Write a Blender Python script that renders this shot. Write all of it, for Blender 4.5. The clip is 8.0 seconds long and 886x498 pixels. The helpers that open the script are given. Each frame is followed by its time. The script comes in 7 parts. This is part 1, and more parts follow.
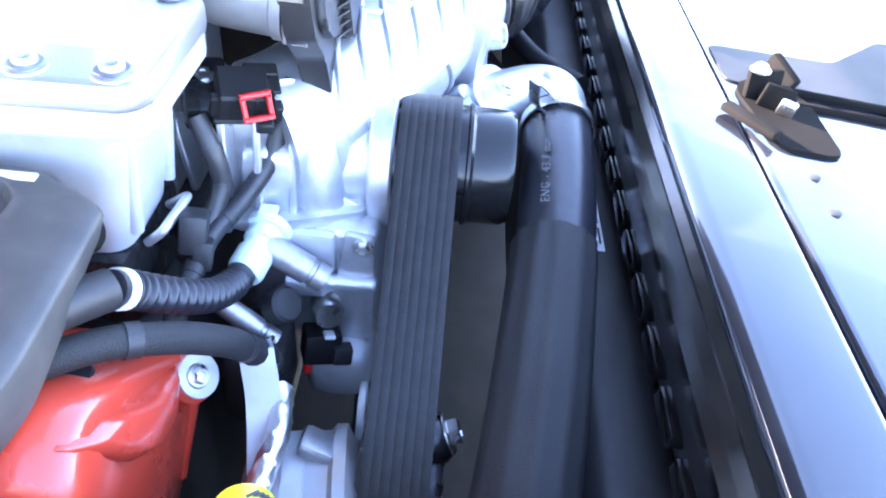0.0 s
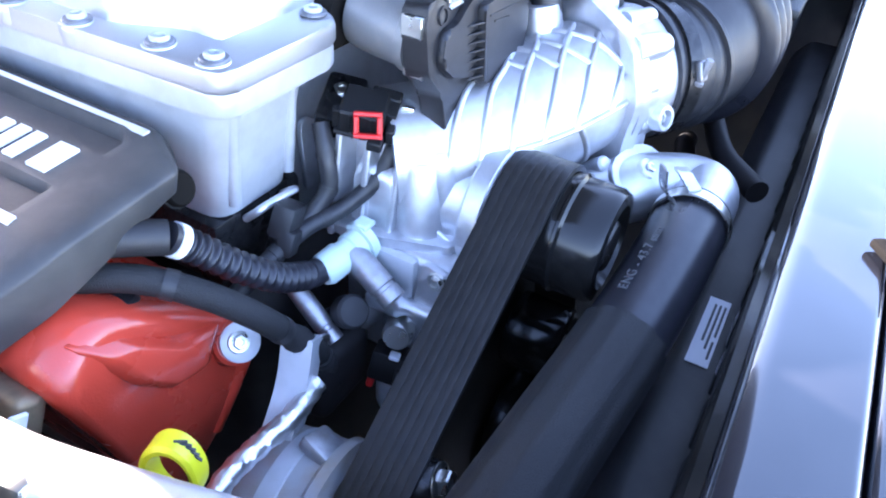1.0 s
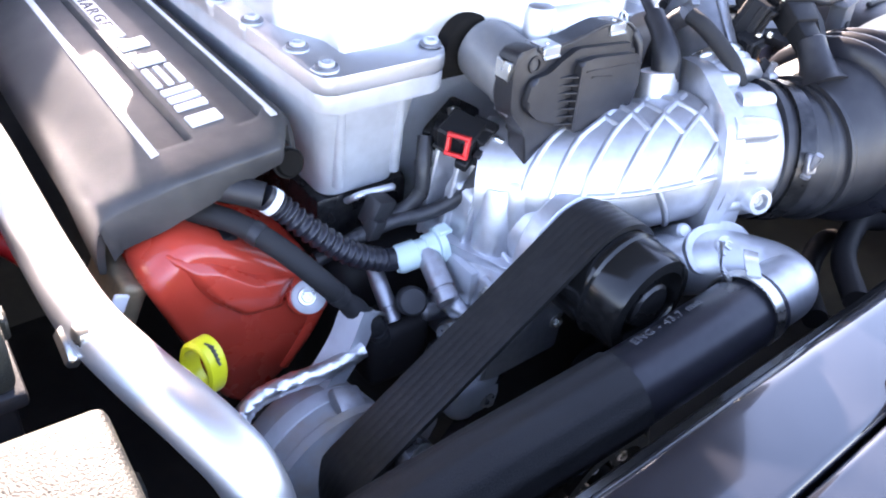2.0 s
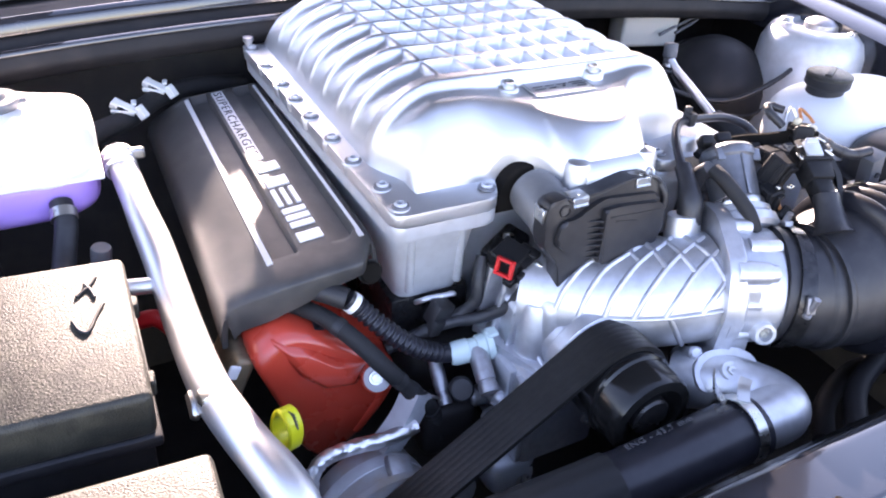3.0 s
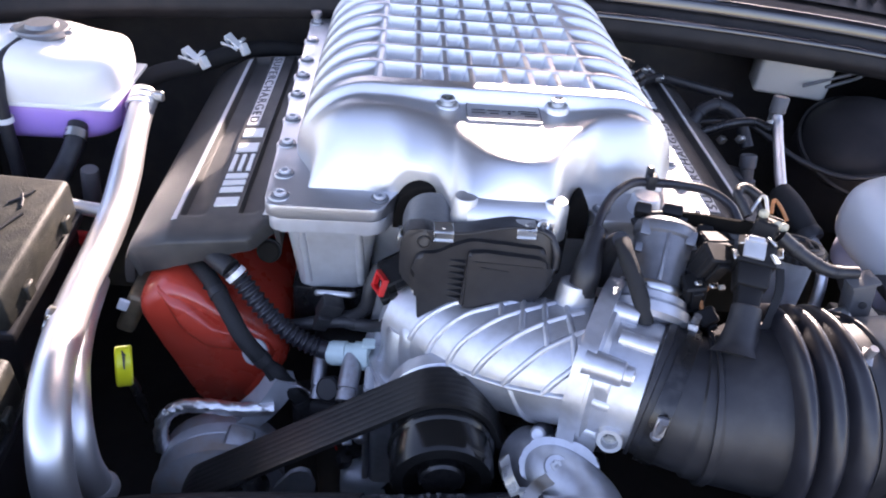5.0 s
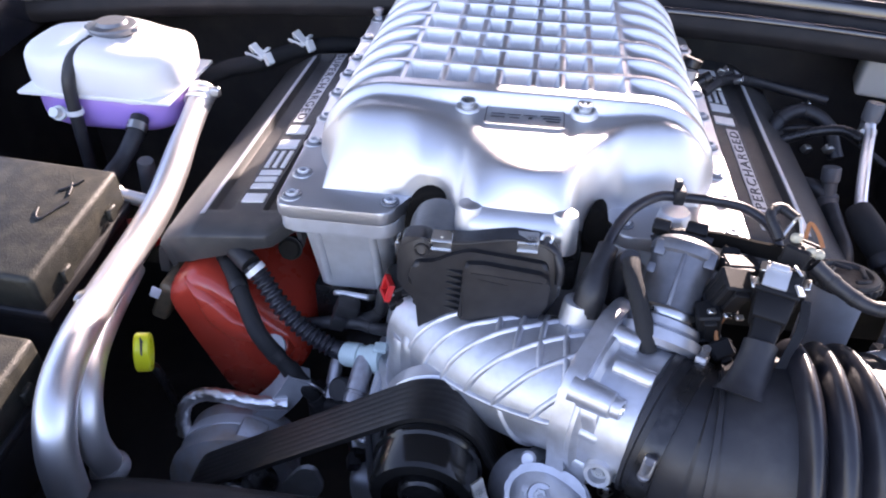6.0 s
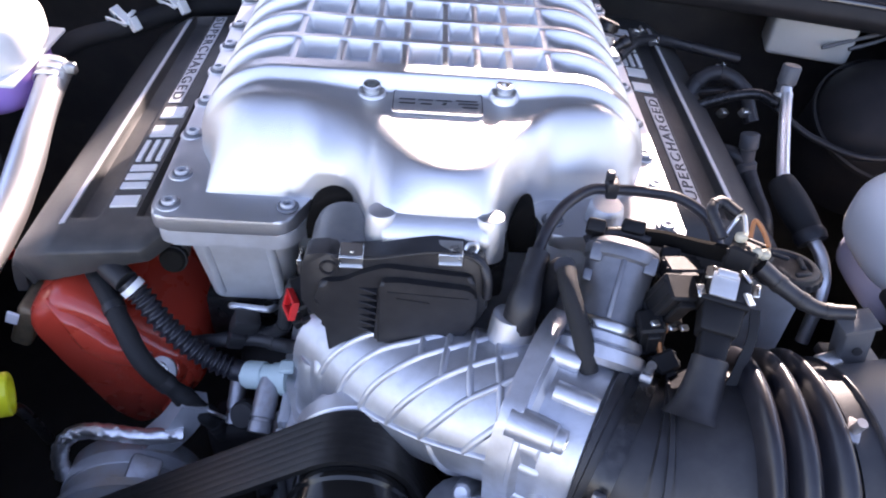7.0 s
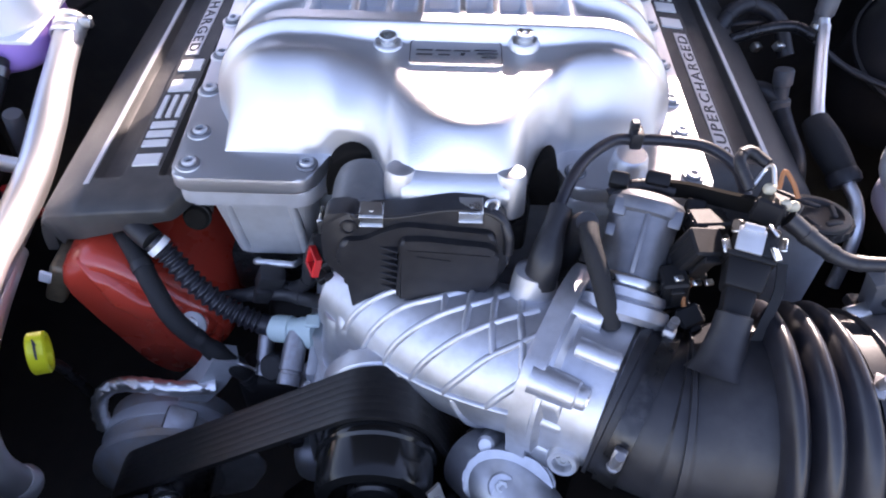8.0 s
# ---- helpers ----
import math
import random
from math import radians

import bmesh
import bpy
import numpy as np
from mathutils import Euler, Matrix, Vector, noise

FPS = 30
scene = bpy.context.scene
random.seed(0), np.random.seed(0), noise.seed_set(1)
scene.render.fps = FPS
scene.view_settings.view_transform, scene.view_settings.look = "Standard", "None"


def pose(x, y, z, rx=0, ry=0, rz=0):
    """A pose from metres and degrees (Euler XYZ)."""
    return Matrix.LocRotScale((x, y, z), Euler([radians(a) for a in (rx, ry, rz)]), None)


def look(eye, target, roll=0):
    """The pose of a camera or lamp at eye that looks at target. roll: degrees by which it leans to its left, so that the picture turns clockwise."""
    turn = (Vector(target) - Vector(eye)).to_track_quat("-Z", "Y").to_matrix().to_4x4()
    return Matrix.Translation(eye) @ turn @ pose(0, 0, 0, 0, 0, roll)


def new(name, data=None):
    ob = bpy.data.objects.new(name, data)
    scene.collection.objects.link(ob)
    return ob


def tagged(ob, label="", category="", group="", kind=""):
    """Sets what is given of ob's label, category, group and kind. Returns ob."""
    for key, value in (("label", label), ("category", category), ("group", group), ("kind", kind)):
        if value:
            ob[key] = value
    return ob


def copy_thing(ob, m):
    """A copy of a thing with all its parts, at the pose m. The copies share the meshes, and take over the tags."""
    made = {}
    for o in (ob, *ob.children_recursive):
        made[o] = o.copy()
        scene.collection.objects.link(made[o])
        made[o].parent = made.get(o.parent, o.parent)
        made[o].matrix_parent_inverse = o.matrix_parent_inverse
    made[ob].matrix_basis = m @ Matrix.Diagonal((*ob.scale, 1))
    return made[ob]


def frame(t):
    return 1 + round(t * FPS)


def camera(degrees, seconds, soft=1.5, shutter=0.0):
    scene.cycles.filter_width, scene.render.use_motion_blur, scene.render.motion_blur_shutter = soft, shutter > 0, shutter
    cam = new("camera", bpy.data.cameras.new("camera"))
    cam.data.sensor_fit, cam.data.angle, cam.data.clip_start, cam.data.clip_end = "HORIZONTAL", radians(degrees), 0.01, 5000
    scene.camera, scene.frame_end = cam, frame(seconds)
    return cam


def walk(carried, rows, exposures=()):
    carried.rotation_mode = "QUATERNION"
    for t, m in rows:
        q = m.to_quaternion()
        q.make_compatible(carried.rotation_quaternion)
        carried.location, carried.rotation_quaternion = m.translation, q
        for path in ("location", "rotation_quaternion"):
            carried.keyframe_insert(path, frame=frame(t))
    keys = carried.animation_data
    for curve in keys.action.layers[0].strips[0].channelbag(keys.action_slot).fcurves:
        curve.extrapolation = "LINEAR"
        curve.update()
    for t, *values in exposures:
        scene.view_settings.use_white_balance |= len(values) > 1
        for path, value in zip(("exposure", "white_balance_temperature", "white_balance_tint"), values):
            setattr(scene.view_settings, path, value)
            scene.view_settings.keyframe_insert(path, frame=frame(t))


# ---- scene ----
cam = camera(62.9, 8.0, soft=2.0)
PATH = [
    (0, (-0.466, -0.145, 1.055), (1.051, -0.168, -0.249), 5.9),
    (0.5, (-0.478, -0.212, 1.078), (1.053, 0.154, -0.155), 4.8),
    (1, (-0.44, -0.266, 1.055), (0.98, 0.444, -0.162), 5.2),
    (1.2, (-0.43, -0.289, 1.055), (0.912, 0.542, -0.174), 5.3),
    (2.3, (-0.405, -0.411, 1.126), (0.543, 0.909, -0.039), 6.2),
    (2.5, (-0.41, -0.424, 1.152), (0.473, 0.969, 0.021), 5.5),
    (3, (-0.405, -0.479, 1.206), (0.393, 0.985, 0.102), 3.7),
    (3.5, (-0.391, -0.517, 1.241), (0.426, 0.941, 0.142), 4.5),
    (4, (-0.287, -0.506, 1.238), (0.442, 0.979, 0.113), 7.8),
    (4.5, (-0.175, -0.517, 1.226), (0.254, 1.047, 0.056), 7.2),
    (4.7, (-0.143, -0.53, 1.231), (0.157, 1.062, 0.057), 6.3),
    (5.8, (0.015, -0.522, 1.241), (-0.149, 1.082, 0.057), 2.7),
    (6, (0.008, -0.501, 1.24), (-0.192, 1.079, 0.03), 1.4),
    (6.5, (-0.011, -0.448, 1.234), (0.025, 1.115, -0.012), 2.1),
    (7, (-0.007, -0.416, 1.233), (0.069, 1.086, -0.086), 4.9),
    (7.5, (0.002, -0.399, 1.241), (0.044, 1.041, -0.147), 3.5),
    (8, (-0.002, -0.402, 1.243), (0.002, 0.969, -0.213), 1.9),
]
walk(cam, [(t, look(eye, target, roll)) for t, eye, target, roll in PATH], exposures=[(0, 4.42, 6000, 26), (0.6, 4.02, 6000, 26), (1.2, 3.6, 6100, 27), (2.5, 3.27, 7100, 31), (3.5, 2.6, 7000, 33), (4.5, 2.33, 6850, 32), (6, 2.3, 6850, 33), (8, 2.25, 6750, 33)])

# ---- world and sun ----
SUN_TO = Vector((0.308, 0.880, 0.362)).normalized()
world = bpy.data.worlds.new("sky")
scene.world = world
world.use_nodes = True
wn = world.node_tree.nodes
sky = wn.new("ShaderNodeTexSky")
sky.sky_type = "NISHITA"
sky.sun_disc = False
sky.sun_elevation = math.asin(SUN_TO.z)
sky.sun_rotation = math.atan2(SUN_TO.x, SUN_TO.y)
world.node_tree.links.new(sky.outputs[0], wn["Background"].inputs[0])
wn["Background"].inputs[1].default_value = 0.15
sun_data = bpy.data.lights.new("sun", "SUN")
sun_data.energy, sun_data.angle, sun_data.color = 4.4, radians(0.55), (1.0, 0.93, 0.80)
sun = new("sun", sun_data)
sun.matrix_world = look(SUN_TO * 20, (0, 0, 0))


# ---- materials ----
def material(name, color, rough=0.5, metal=0.0, vary=0.12, big=9.0, fine=400.0, bump=0.15, dirt=None, dirt_amount=0.4,
             coat=0.0, trans=0.0, sub=0.0, rough_vary=0.15, ior=1.5, random_tint=0.0):
    """A surface with variation at two scales, fine relief and, where given, a dust or stain colour."""
    m = bpy.data.materials.new(name)
    m.use_nodes = True
    nt = m.node_tree
    nodes, link = nt.nodes, nt.links.new
    b = nodes["Principled BSDF"]
    co = nodes.new("ShaderNodeTexCoord")
    n1 = nodes.new("ShaderNodeTexNoise")
    n1.inputs["Scale"].default_value, n1.inputs["Detail"].default_value = big, 5
    n2 = nodes.new("ShaderNodeTexNoise")
    n2.inputs["Scale"].default_value, n2.inputs["Detail"].default_value = fine, 3
    for n in (n1, n2):
        link(co.outputs["Object"], n.inputs["Vector"])
    ramp = nodes.new("ShaderNodeMix")
    ramp.data_type = "RGBA"
    dark = [c * (1 - vary) for c in color[:3]] + [1]
    light = [min(1, c * (1 + vary)) for c in color[:3]] + [1]
    ramp.inputs[6].default_value, ramp.inputs[7].default_value = dark, light
    link(n1.outputs["Fac"], ramp.inputs[0])
    col = ramp.outputs[2]
    if dirt:
        r = nodes.new("ShaderNodeMapRange")
        r.inputs["From Min"].default_value, r.inputs["From Max"].default_value = 0.42, 0.72
        r.inputs["To Min"].default_value, r.inputs["To Max"].default_value = 0.0, dirt_amount
        n3 = nodes.new("ShaderNodeTexNoise")
        n3.inputs["Scale"].default_value, n3.inputs["Detail"].default_value = big * 4.5, 8
        link(co.outputs["Object"], n3.inputs["Vector"])
        link(n3.outputs["Fac"], r.inputs["Value"])
        mx = nodes.new("ShaderNodeMix")
        mx.data_type = "RGBA"
        link(r.outputs[0], mx.inputs[0])
        link(col, mx.inputs[6])
        mx.inputs[7].default_value = (*dirt, 1)
        col = mx.outputs[2]
    if random_tint:
        info = nodes.new("ShaderNodeObjectInfo")
        hs = nodes.new("ShaderNodeHueSaturation")
        mr = nodes.new("ShaderNodeMapRange")
        mr.inputs["To Min"].default_value, mr.inputs["To Max"].default_value = 1 - random_tint, 1 + random_tint
        link(info.outputs["Random"], mr.inputs["Value"])
        link(mr.outputs[0], hs.inputs["Value"])
        link(col, hs.inputs["Color"])
        col = hs.outputs["Color"]
    link(col, b.inputs["Base Color"])
    rr = nodes.new("ShaderNodeMapRange")
    rr.inputs["To Min"].default_value = max(0.02, rough - rough_vary)
    rr.inputs["To Max"].default_value = min(1.0, rough + rough_vary)
    link(n1.outputs["Fac"], rr.inputs["Value"])
    link(rr.outputs[0], b.inputs["Roughness"])
    b.inputs["Metallic"].default_value = metal
    b.inputs["IOR"].default_value = ior
    if coat:
        b.inputs["Coat Weight"].default_value, b.inputs["Coat Roughness"].default_value = coat, 0.06
    if trans:
        b.inputs["Transmission Weight"].default_value = trans
    if sub:
        b.inputs["Subsurface Weight"].default_value = sub
        b.inputs["Subsurface Radius"].default_value = (0.02, 0.02, 0.02)
    if bump:
        bp = nodes.new("ShaderNodeBump")
        bp.inputs["Strength"].default_value, bp.inputs["Distance"].default_value = bump, 0.0007
        link(n2.outputs["Fac"], bp.inputs["Height"])
        link(bp.outputs[0], b.inputs["Normal"])
    return m


M_LID = material("silver_cast_paint", (0.64, 0.65, 0.67), 0.36, 0.88, 0.06, 14, 1300, 0.45, rough_vary=0.05)
M_CASE = material("grey_cast_aluminium", (0.56, 0.58, 0.61), 0.42, 0.45, 0.1, 14, 1500, 0.25, dirt=(0.2, 0.19, 0.18), dirt_amount=0.2)
M_ALU = material("bare_cast_aluminium", (0.60, 0.61, 0.64), 0.40, 0.8, 0.12, 25, 1100, 0.28, dirt=(0.3, 0.3, 0.3), dirt_amount=0.25)
M_ALU_DULL = material("dull_aluminium", (0.40, 0.40, 0.42), 0.45, 0.85, 0.15, 30, 600, 0.3, dirt=(0.22, 0.18, 0.13), dirt_amount=0.4)
M_TUBE = material("drawn_aluminium_tube", (0.85, 0.85, 0.86), 0.42, 0.95, 0.06, 18, 300, 0.1, rough_vary=0.08)
M_DARK_CAST = material("dark_cast_metal", (0.18, 0.188, 0.205), 0.38, 0.65, 0.2, 25, 1300, 0.3, dirt=(0.35, 0.35, 0.36), dirt_amount=0.25)
M_STEEL = material("zinc_steel", (0.62, 0.62, 0.60), 0.3, 1.0, 0.15, 60, 500, 0.1)
M_BLACK_STEEL = material("black_steel", (0.03, 0.03, 0.032), 0.28, 0.7, 0.2, 40, 500, 0.1, dirt=(0.2, 0.19, 0.18), dirt_amount=0.15)
M_PLASTIC = material("black_moulded_plastic", (0.016, 0.016, 0.018), 0.5, 0.0, 0.25, 20, 1500, 0.3, dirt=(0.10, 0.09, 0.08), dirt_amount=0.08)
M_COVER = material("black_textured_cover", (0.040, 0.039, 0.039), 0.50, 0.0, 0.12, 9, 1800, 0.35, dirt=(0.115, 0.108, 0.096), dirt_amount=0.30, rough_vary=0.06, ior=1.5)
M_DUSTY = material("dusty_black_plastic", (0.021, 0.021, 0.017), 0.50, 0.0, 0.3, 14, 700, 0.9, dirt=(0.105, 0.097, 0.070), dirt_amount=0.35, ior=1.42)
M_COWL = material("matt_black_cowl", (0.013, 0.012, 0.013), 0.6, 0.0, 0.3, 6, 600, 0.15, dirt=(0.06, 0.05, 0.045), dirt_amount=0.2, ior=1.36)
M_CAN = material("grey_motor_can", (0.20, 0.20, 0.205), 0.42, 0.3, 0.15, 25, 900, 0.3, dirt=(0.3, 0.29, 0.27), dirt_amount=0.25)
M_GREY_PLASTIC = material("grey_plastic", (0.09, 0.09, 0.095), 0.45, 0.0, 0.15, 25, 900, 0.3)
M_RUBBER = material("black_rubber", (0.017, 0.017, 0.020), 0.45, 0.0, 0.3, 20, 1400, 0.2, dirt=(0.1, 0.1, 0.1), dirt_amount=0.12)
M_ACT = material("actuator_plastic", (0.012, 0.012, 0.014), 0.40, 0.0, 0.2, 25, 1300, 0.22, dirt=(0.09, 0.085, 0.08), dirt_amount=0.10, ior=1.5)
M_HOSE = material("smooth_hose_rubber", (0.017, 0.017, 0.022), 0.32, 0.0, 0.3, 20, 1200, 0.12, dirt=(0.08, 0.08, 0.09), dirt_amount=0.12)
M_BRAID = material("woven_sleeve", (0.010, 0.010, 0.011), 0.7, 0.0, 0.35, 25, 1200, 0.9)
M_BELT = material("belt_rubber", (0.012, 0.0115, 0.0115), 0.38, 0.0, 0.15, 30, 900, 0.3, dirt=(0.06, 0.055, 0.05), dirt_amount=0.15, ior=1.40)
M_GLOSS_BLACK = material("gloss_black_drum", (0.012, 0.012, 0.012), 0.16, 0.3, 0.2, 30, 300, 0.04)
M_PAINT = material("black_body_paint", (0.012, 0.013, 0.018), 0.16, 0.0, 0.2, 4, 250, 0.02, dirt=(0.14, 0.14, 0.15), dirt_amount=0.12, coat=1.0, rough_vary=0.06)
M_BAY = material("dark_bay_paint", (0.022, 0.021, 0.022), 0.55, 0.0, 0.3, 6, 600, 0.15, dirt=(0.08, 0.07, 0.06), dirt_amount=0.3, ior=1.38)
M_ORANGE = material("red_orange_enamel", (0.56, 0.055, 0.030), 0.27, 0.0, 0.12, 22, 700, 0.2, coat=0.6, rough_vary=0.08)
M_RED = material("red_plastic", (0.62, 0.02, 0.02), 0.35, 0.0, 0.1, 30, 400, 0.05)
M_YELLOW = material("yellow_plastic", (0.68, 0.66, 0.02), 0.35, 0.0, 0.08, 40, 400, 0.06)
M_WHITE = material("white_plastic", (0.72, 0.74, 0.72), 0.4, 0.0, 0.06, 30, 500, 0.06, sub=0.1)
M_PALE = material("pale_green_plastic", (0.58, 0.70, 0.68), 0.4, 0.0, 0.06, 30, 500, 0.06, sub=0.1)
M_SILVER_PAINT = material("silver_foil_print", (0.60, 0.60, 0.61), 0.55, 0.35, 0.05, 40, 500, 0.05)
M_LETTER = material("white_letter_paint", (0.78, 0.78, 0.77), 0.4, 0.1, 0.05, 60, 500, 0.05)
M_DARK_PRINT = material("dark_print", (0.04, 0.04, 0.045), 0.5, 0.0, 0.1, 60, 500, 0.05)
M_STAINED = material("stained_alternator_casting", (0.38, 0.39, 0.41), 0.48, 0.45, 0.1, 12, 900, 0.25, dirt=(0.36, 0.27, 0.16), dirt_amount=0.55)
M_FOIL = material("crinkled_foil", (0.86, 0.86, 0.86), 0.36, 1.0, 0.1, 120, 160, 1.0)
# Darker M_TANK; the shade under the cowl is put into its colour.
M_SHADED_TANK = material("shaded_milky_plastic", (0.42, 0.41, 0.37), 0.4, 0.0, 0.08, 15, 250, 0.08, sub=0.2)
M_TANK = material("milky_tank", (0.80, 0.80, 0.80), 0.35, 0.0, 0.05, 15, 250, 0.08, sub=0.35)
M_COOLANT = material("purple_coolant", (0.42, 0.26, 0.68), 0.3, 0.0, 0.1, 12, 250, 0.05, sub=0.35)
M_COPPER = material("brown_wire", (0.35, 0.14, 0.05), 0.5, 0.2, 0.2, 60, 400, 0.1)
M_LABEL = material("paper_label", (0.7, 0.7, 0.74), 0.55, 0.0, 0.05, 30, 500, 0.05)
M_CONCRETE = material("pale_concrete", (0.36, 0.35, 0.33), 0.85, 0.0, 0.15, 2, 120, 0.5, dirt=(0.24, 0.23, 0.21), dirt_amount=0.4)
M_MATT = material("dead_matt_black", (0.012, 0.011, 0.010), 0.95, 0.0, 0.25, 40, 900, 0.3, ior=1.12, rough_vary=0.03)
M_SEAL = material("pale_wire_seal", (0.5, 0.46, 0.34), 0.5, 0.0, 0.1, 40, 800, 0.1)
M_PLUG = material("matt_black_connector", (0.010, 0.010, 0.011), 0.55, 0.0, 0.2, 40, 1500, 0.3, ior=1.36)
M_TAN = material("tan_heat_shield", (0.26, 0.20, 0.13), 0.5, 0.6, 0.25, 30, 600, 0.3, dirt=(0.1, 0.08, 0.06), dirt_amount=0.4)
M_FLUID = material("pale_lilac_fluid", (0.62, 0.60, 0.74), 0.32, 0.0, 0.06, 12, 250, 0.05, sub=0.3)
M_GLASS = material("dark_glass", (0.015, 0.018, 0.02), 0.05, 0.0, 0.1, 3, 100, 0.0, coat=1.0, rough_vary=0.02)


# ---- building helpers ----
def thing(name, label, category, loc=(0, 0, 0), group="", kind=""):
    ob = new(name)
    ob.location = loc
    ob.empty_display_size = 0.02
    return tagged(ob, label, category, group, kind)


def finish(bm, angle=38):
    bmesh.ops.recalc_face_normals(bm, faces=bm.faces)
    lim = radians(angle)
    for f in bm.faces:
        f.smooth = True
    for e in bm.edges:
        if len(e.link_faces) == 2 and e.calc_face_angle(0) > lim:
            e.smooth = False


def link_part(name, data, parent, label="", at=None):
    ob = new(name, data)
    if parent is not None:
        ob.parent = parent
        if parent.type == "EMPTY":
            ob.matrix_parent_inverse = Matrix.Translation(-parent.location)
    if at is not None:
        ob.matrix_basis = at
    if label:
        ob["label"] = label
    return ob


def part(name, bm, mat, parent=None, label="", angle=38):
    finish(bm, angle)
    me = bpy.data.meshes.new(name)
    bm.to_mesh(me)
    bm.free()
    me.materials.append(mat)
    return link_part(name, me, parent, label)


def structure(name, bm, mat, label, category, angle=38):
    return tagged(part(name, bm, mat, None, label, angle), "", category, "", "structure")


def single(name, bm, mat, label, category, group=""):
    return tagged(part(name, bm, mat, None, label), "", category, group)


def box(bm, c, s, bev=0.002, seg=2, m=None):
    """A rounded block of size s at c; m turns it about c."""
    r = bmesh.ops.create_cube(bm, size=1.0)
    vs = r["verts"]
    bmesh.ops.scale(bm, vec=s, verts=vs)
    if bev:
        es = list({e for v in vs for e in v.link_edges})
        g = bmesh.ops.bevel(bm, geom=es, offset=min(bev, min(s) * 0.45), segments=seg, affect="EDGES", profile=0.5)
        vs = list({v for f in g["faces"] for v in f.verts} | {v for v in vs if v.is_valid})
    t = Matrix.Translation(c)
    bmesh.ops.transform(bm, matrix=t @ m if m is not None else t, verts=vs)
    return vs


def turn(axis, up=(0, 0, 1)):
    """A rotation whose z runs along axis."""
    return Vector(axis).normalized().to_track_quat("Z", "Y").to_matrix().to_4x4()


def lathe(bm, prof, origin, axis, n=32, caps=True):
    """Turns (distance along axis, radius) pairs about the axis."""
    m = Matrix.Translation(origin) @ turn(axis)
    rings = []
    for d, r in prof:
        rings.append([bm.verts.new(m @ Vector((r * math.cos(2 * math.pi * k / n), r * math.sin(2 * math.pi * k / n), d))) for k in range(n)])
    for a, b in zip(rings, rings[1:]):
        for k in range(n):
            bm.faces.new((a[k], a[(k + 1) % n], b[(k + 1) % n], b[k]))
    if caps:
        bm.faces.new(rings[0][::-1])
        bm.faces.new(rings[-1])


def spline(pts, per=8):
    """A smooth line through the points."""
    p = [Vector(q) for q in pts]
    p = [2 * p[0] - p[1]] + p + [2 * p[-1] - p[-2]]
    out = []
    for i in range(1, len(p) - 2):
        a, b, c, d = p[i - 1:i + 3]
        for k in range(per):
            t = k / per
            out.append(0.5 * ((2 * b) + (c - a) * t + (2 * a - 5 * b + 4 * c - d) * t * t + (3 * b - a - 3 * c + d) * t ** 3))
    out.append(p[-2])
    return out


def sweep(bm, line, profile, closed=True, caps=True):
    """Carries a profile (function of the fraction along the line giving (side, up) pairs) along a line of points."""
    n = len(line)
    up = Vector((0, 0, 1))
    t0 = (line[1] - line[0]).normalized()
    side = t0.cross(up)
    if side.length < 0.1:
        side = t0.cross(Vector((0, 1, 0)))
    side.normalize()
    rings = []
    for i, p in enumerate(line):
        t = (line[min(i + 1, n - 1)] - line[max(i - 1, 0)]).normalized()
        side = (side - t * side.dot(t)).normalized()
        v = side.cross(t)
        rings.append([bm.verts.new(p + side * a + v * b) for a, b in profile(i / (n - 1))])
    k = len(rings[0])
    for a, b in zip(rings, rings[1:]):
        for j in range(k if closed else k - 1):
            bm.faces.new((a[j], a[(j + 1) % k], b[(j + 1) % k], b[j]))
    if caps and closed:
        bm.faces.new(rings[0][::-1])
        bm.faces.new(rings[-1])


def tube(bm, pts, r, n=14, per=8, straight=False):
    """A round tube through points; r is a radius or a function of the fraction along it."""
    line = [Vector(p) for p in pts] if straight else spline(pts, per)
    f = r if callable(r) else (lambda t: r)
    sweep(bm, line, lambda t: [(f(t) * math.cos(2 * math.pi * j / n), f(t) * math.sin(2 * math.pi * j / n)) for j in range(n)])


def prism(bm, poly, m, depth, bev=0.0, seg=2):
    """Extrudes a flat outline (pairs) by depth along z of the frame m."""
    a = [bm.verts.new(m @ Vector((x, y, 0))) for x, y in poly]
    b = [bm.verts.new(m @ Vector((x, y, depth))) for x, y in poly]
    n = len(poly)
    fs = [bm.faces.new(a[::-1]), bm.faces.new(b)]
    for k in range(n):
        fs.append(bm.faces.new((a[k], a[(k + 1) % n], b[(k + 1) % n], b[k])))
    if bev:
        es = [e for f in fs[:2] for e in f.edges]
        bmesh.ops.bevel(bm, geom=es, offset=bev, segments=seg, affect="EDGES", profile=0.5)


def frame_of(origin, u, v):
    """A frame with x along u and y along v."""
    u = Vector(u).normalized()
    w = u.cross(Vector(v)).normalized()
    v = w.cross(u)
    m = Matrix((u, v, w)).transposed().to_4x4()
    m.translation = origin
    return m


def round_poly(poly, r, seg=5):
    """Rounds the corners of an outline; r may be one radius or one for each corner."""
    out, n = [], len(poly)
    for i in range(n):
        p, a, b = Vector(poly[i]), Vector(poly[i - 1]), Vector(poly[(i + 1) % n])
        d = r[i] if isinstance(r, (list, tuple)) else r
        d = min(d, (a - p).length * 0.48, (b - p).length * 0.48)
        if d <= 0:
            out.append(tuple(p))
            continue
        s, e = p + (a - p).normalized() * d, p + (b - p).normalized() * d
        for k in range(seg + 1):
            t = k / seg
            out.append(tuple(s * (1 - t) ** 2 + p * 2 * t * (1 - t) + e * t * t))
    return out


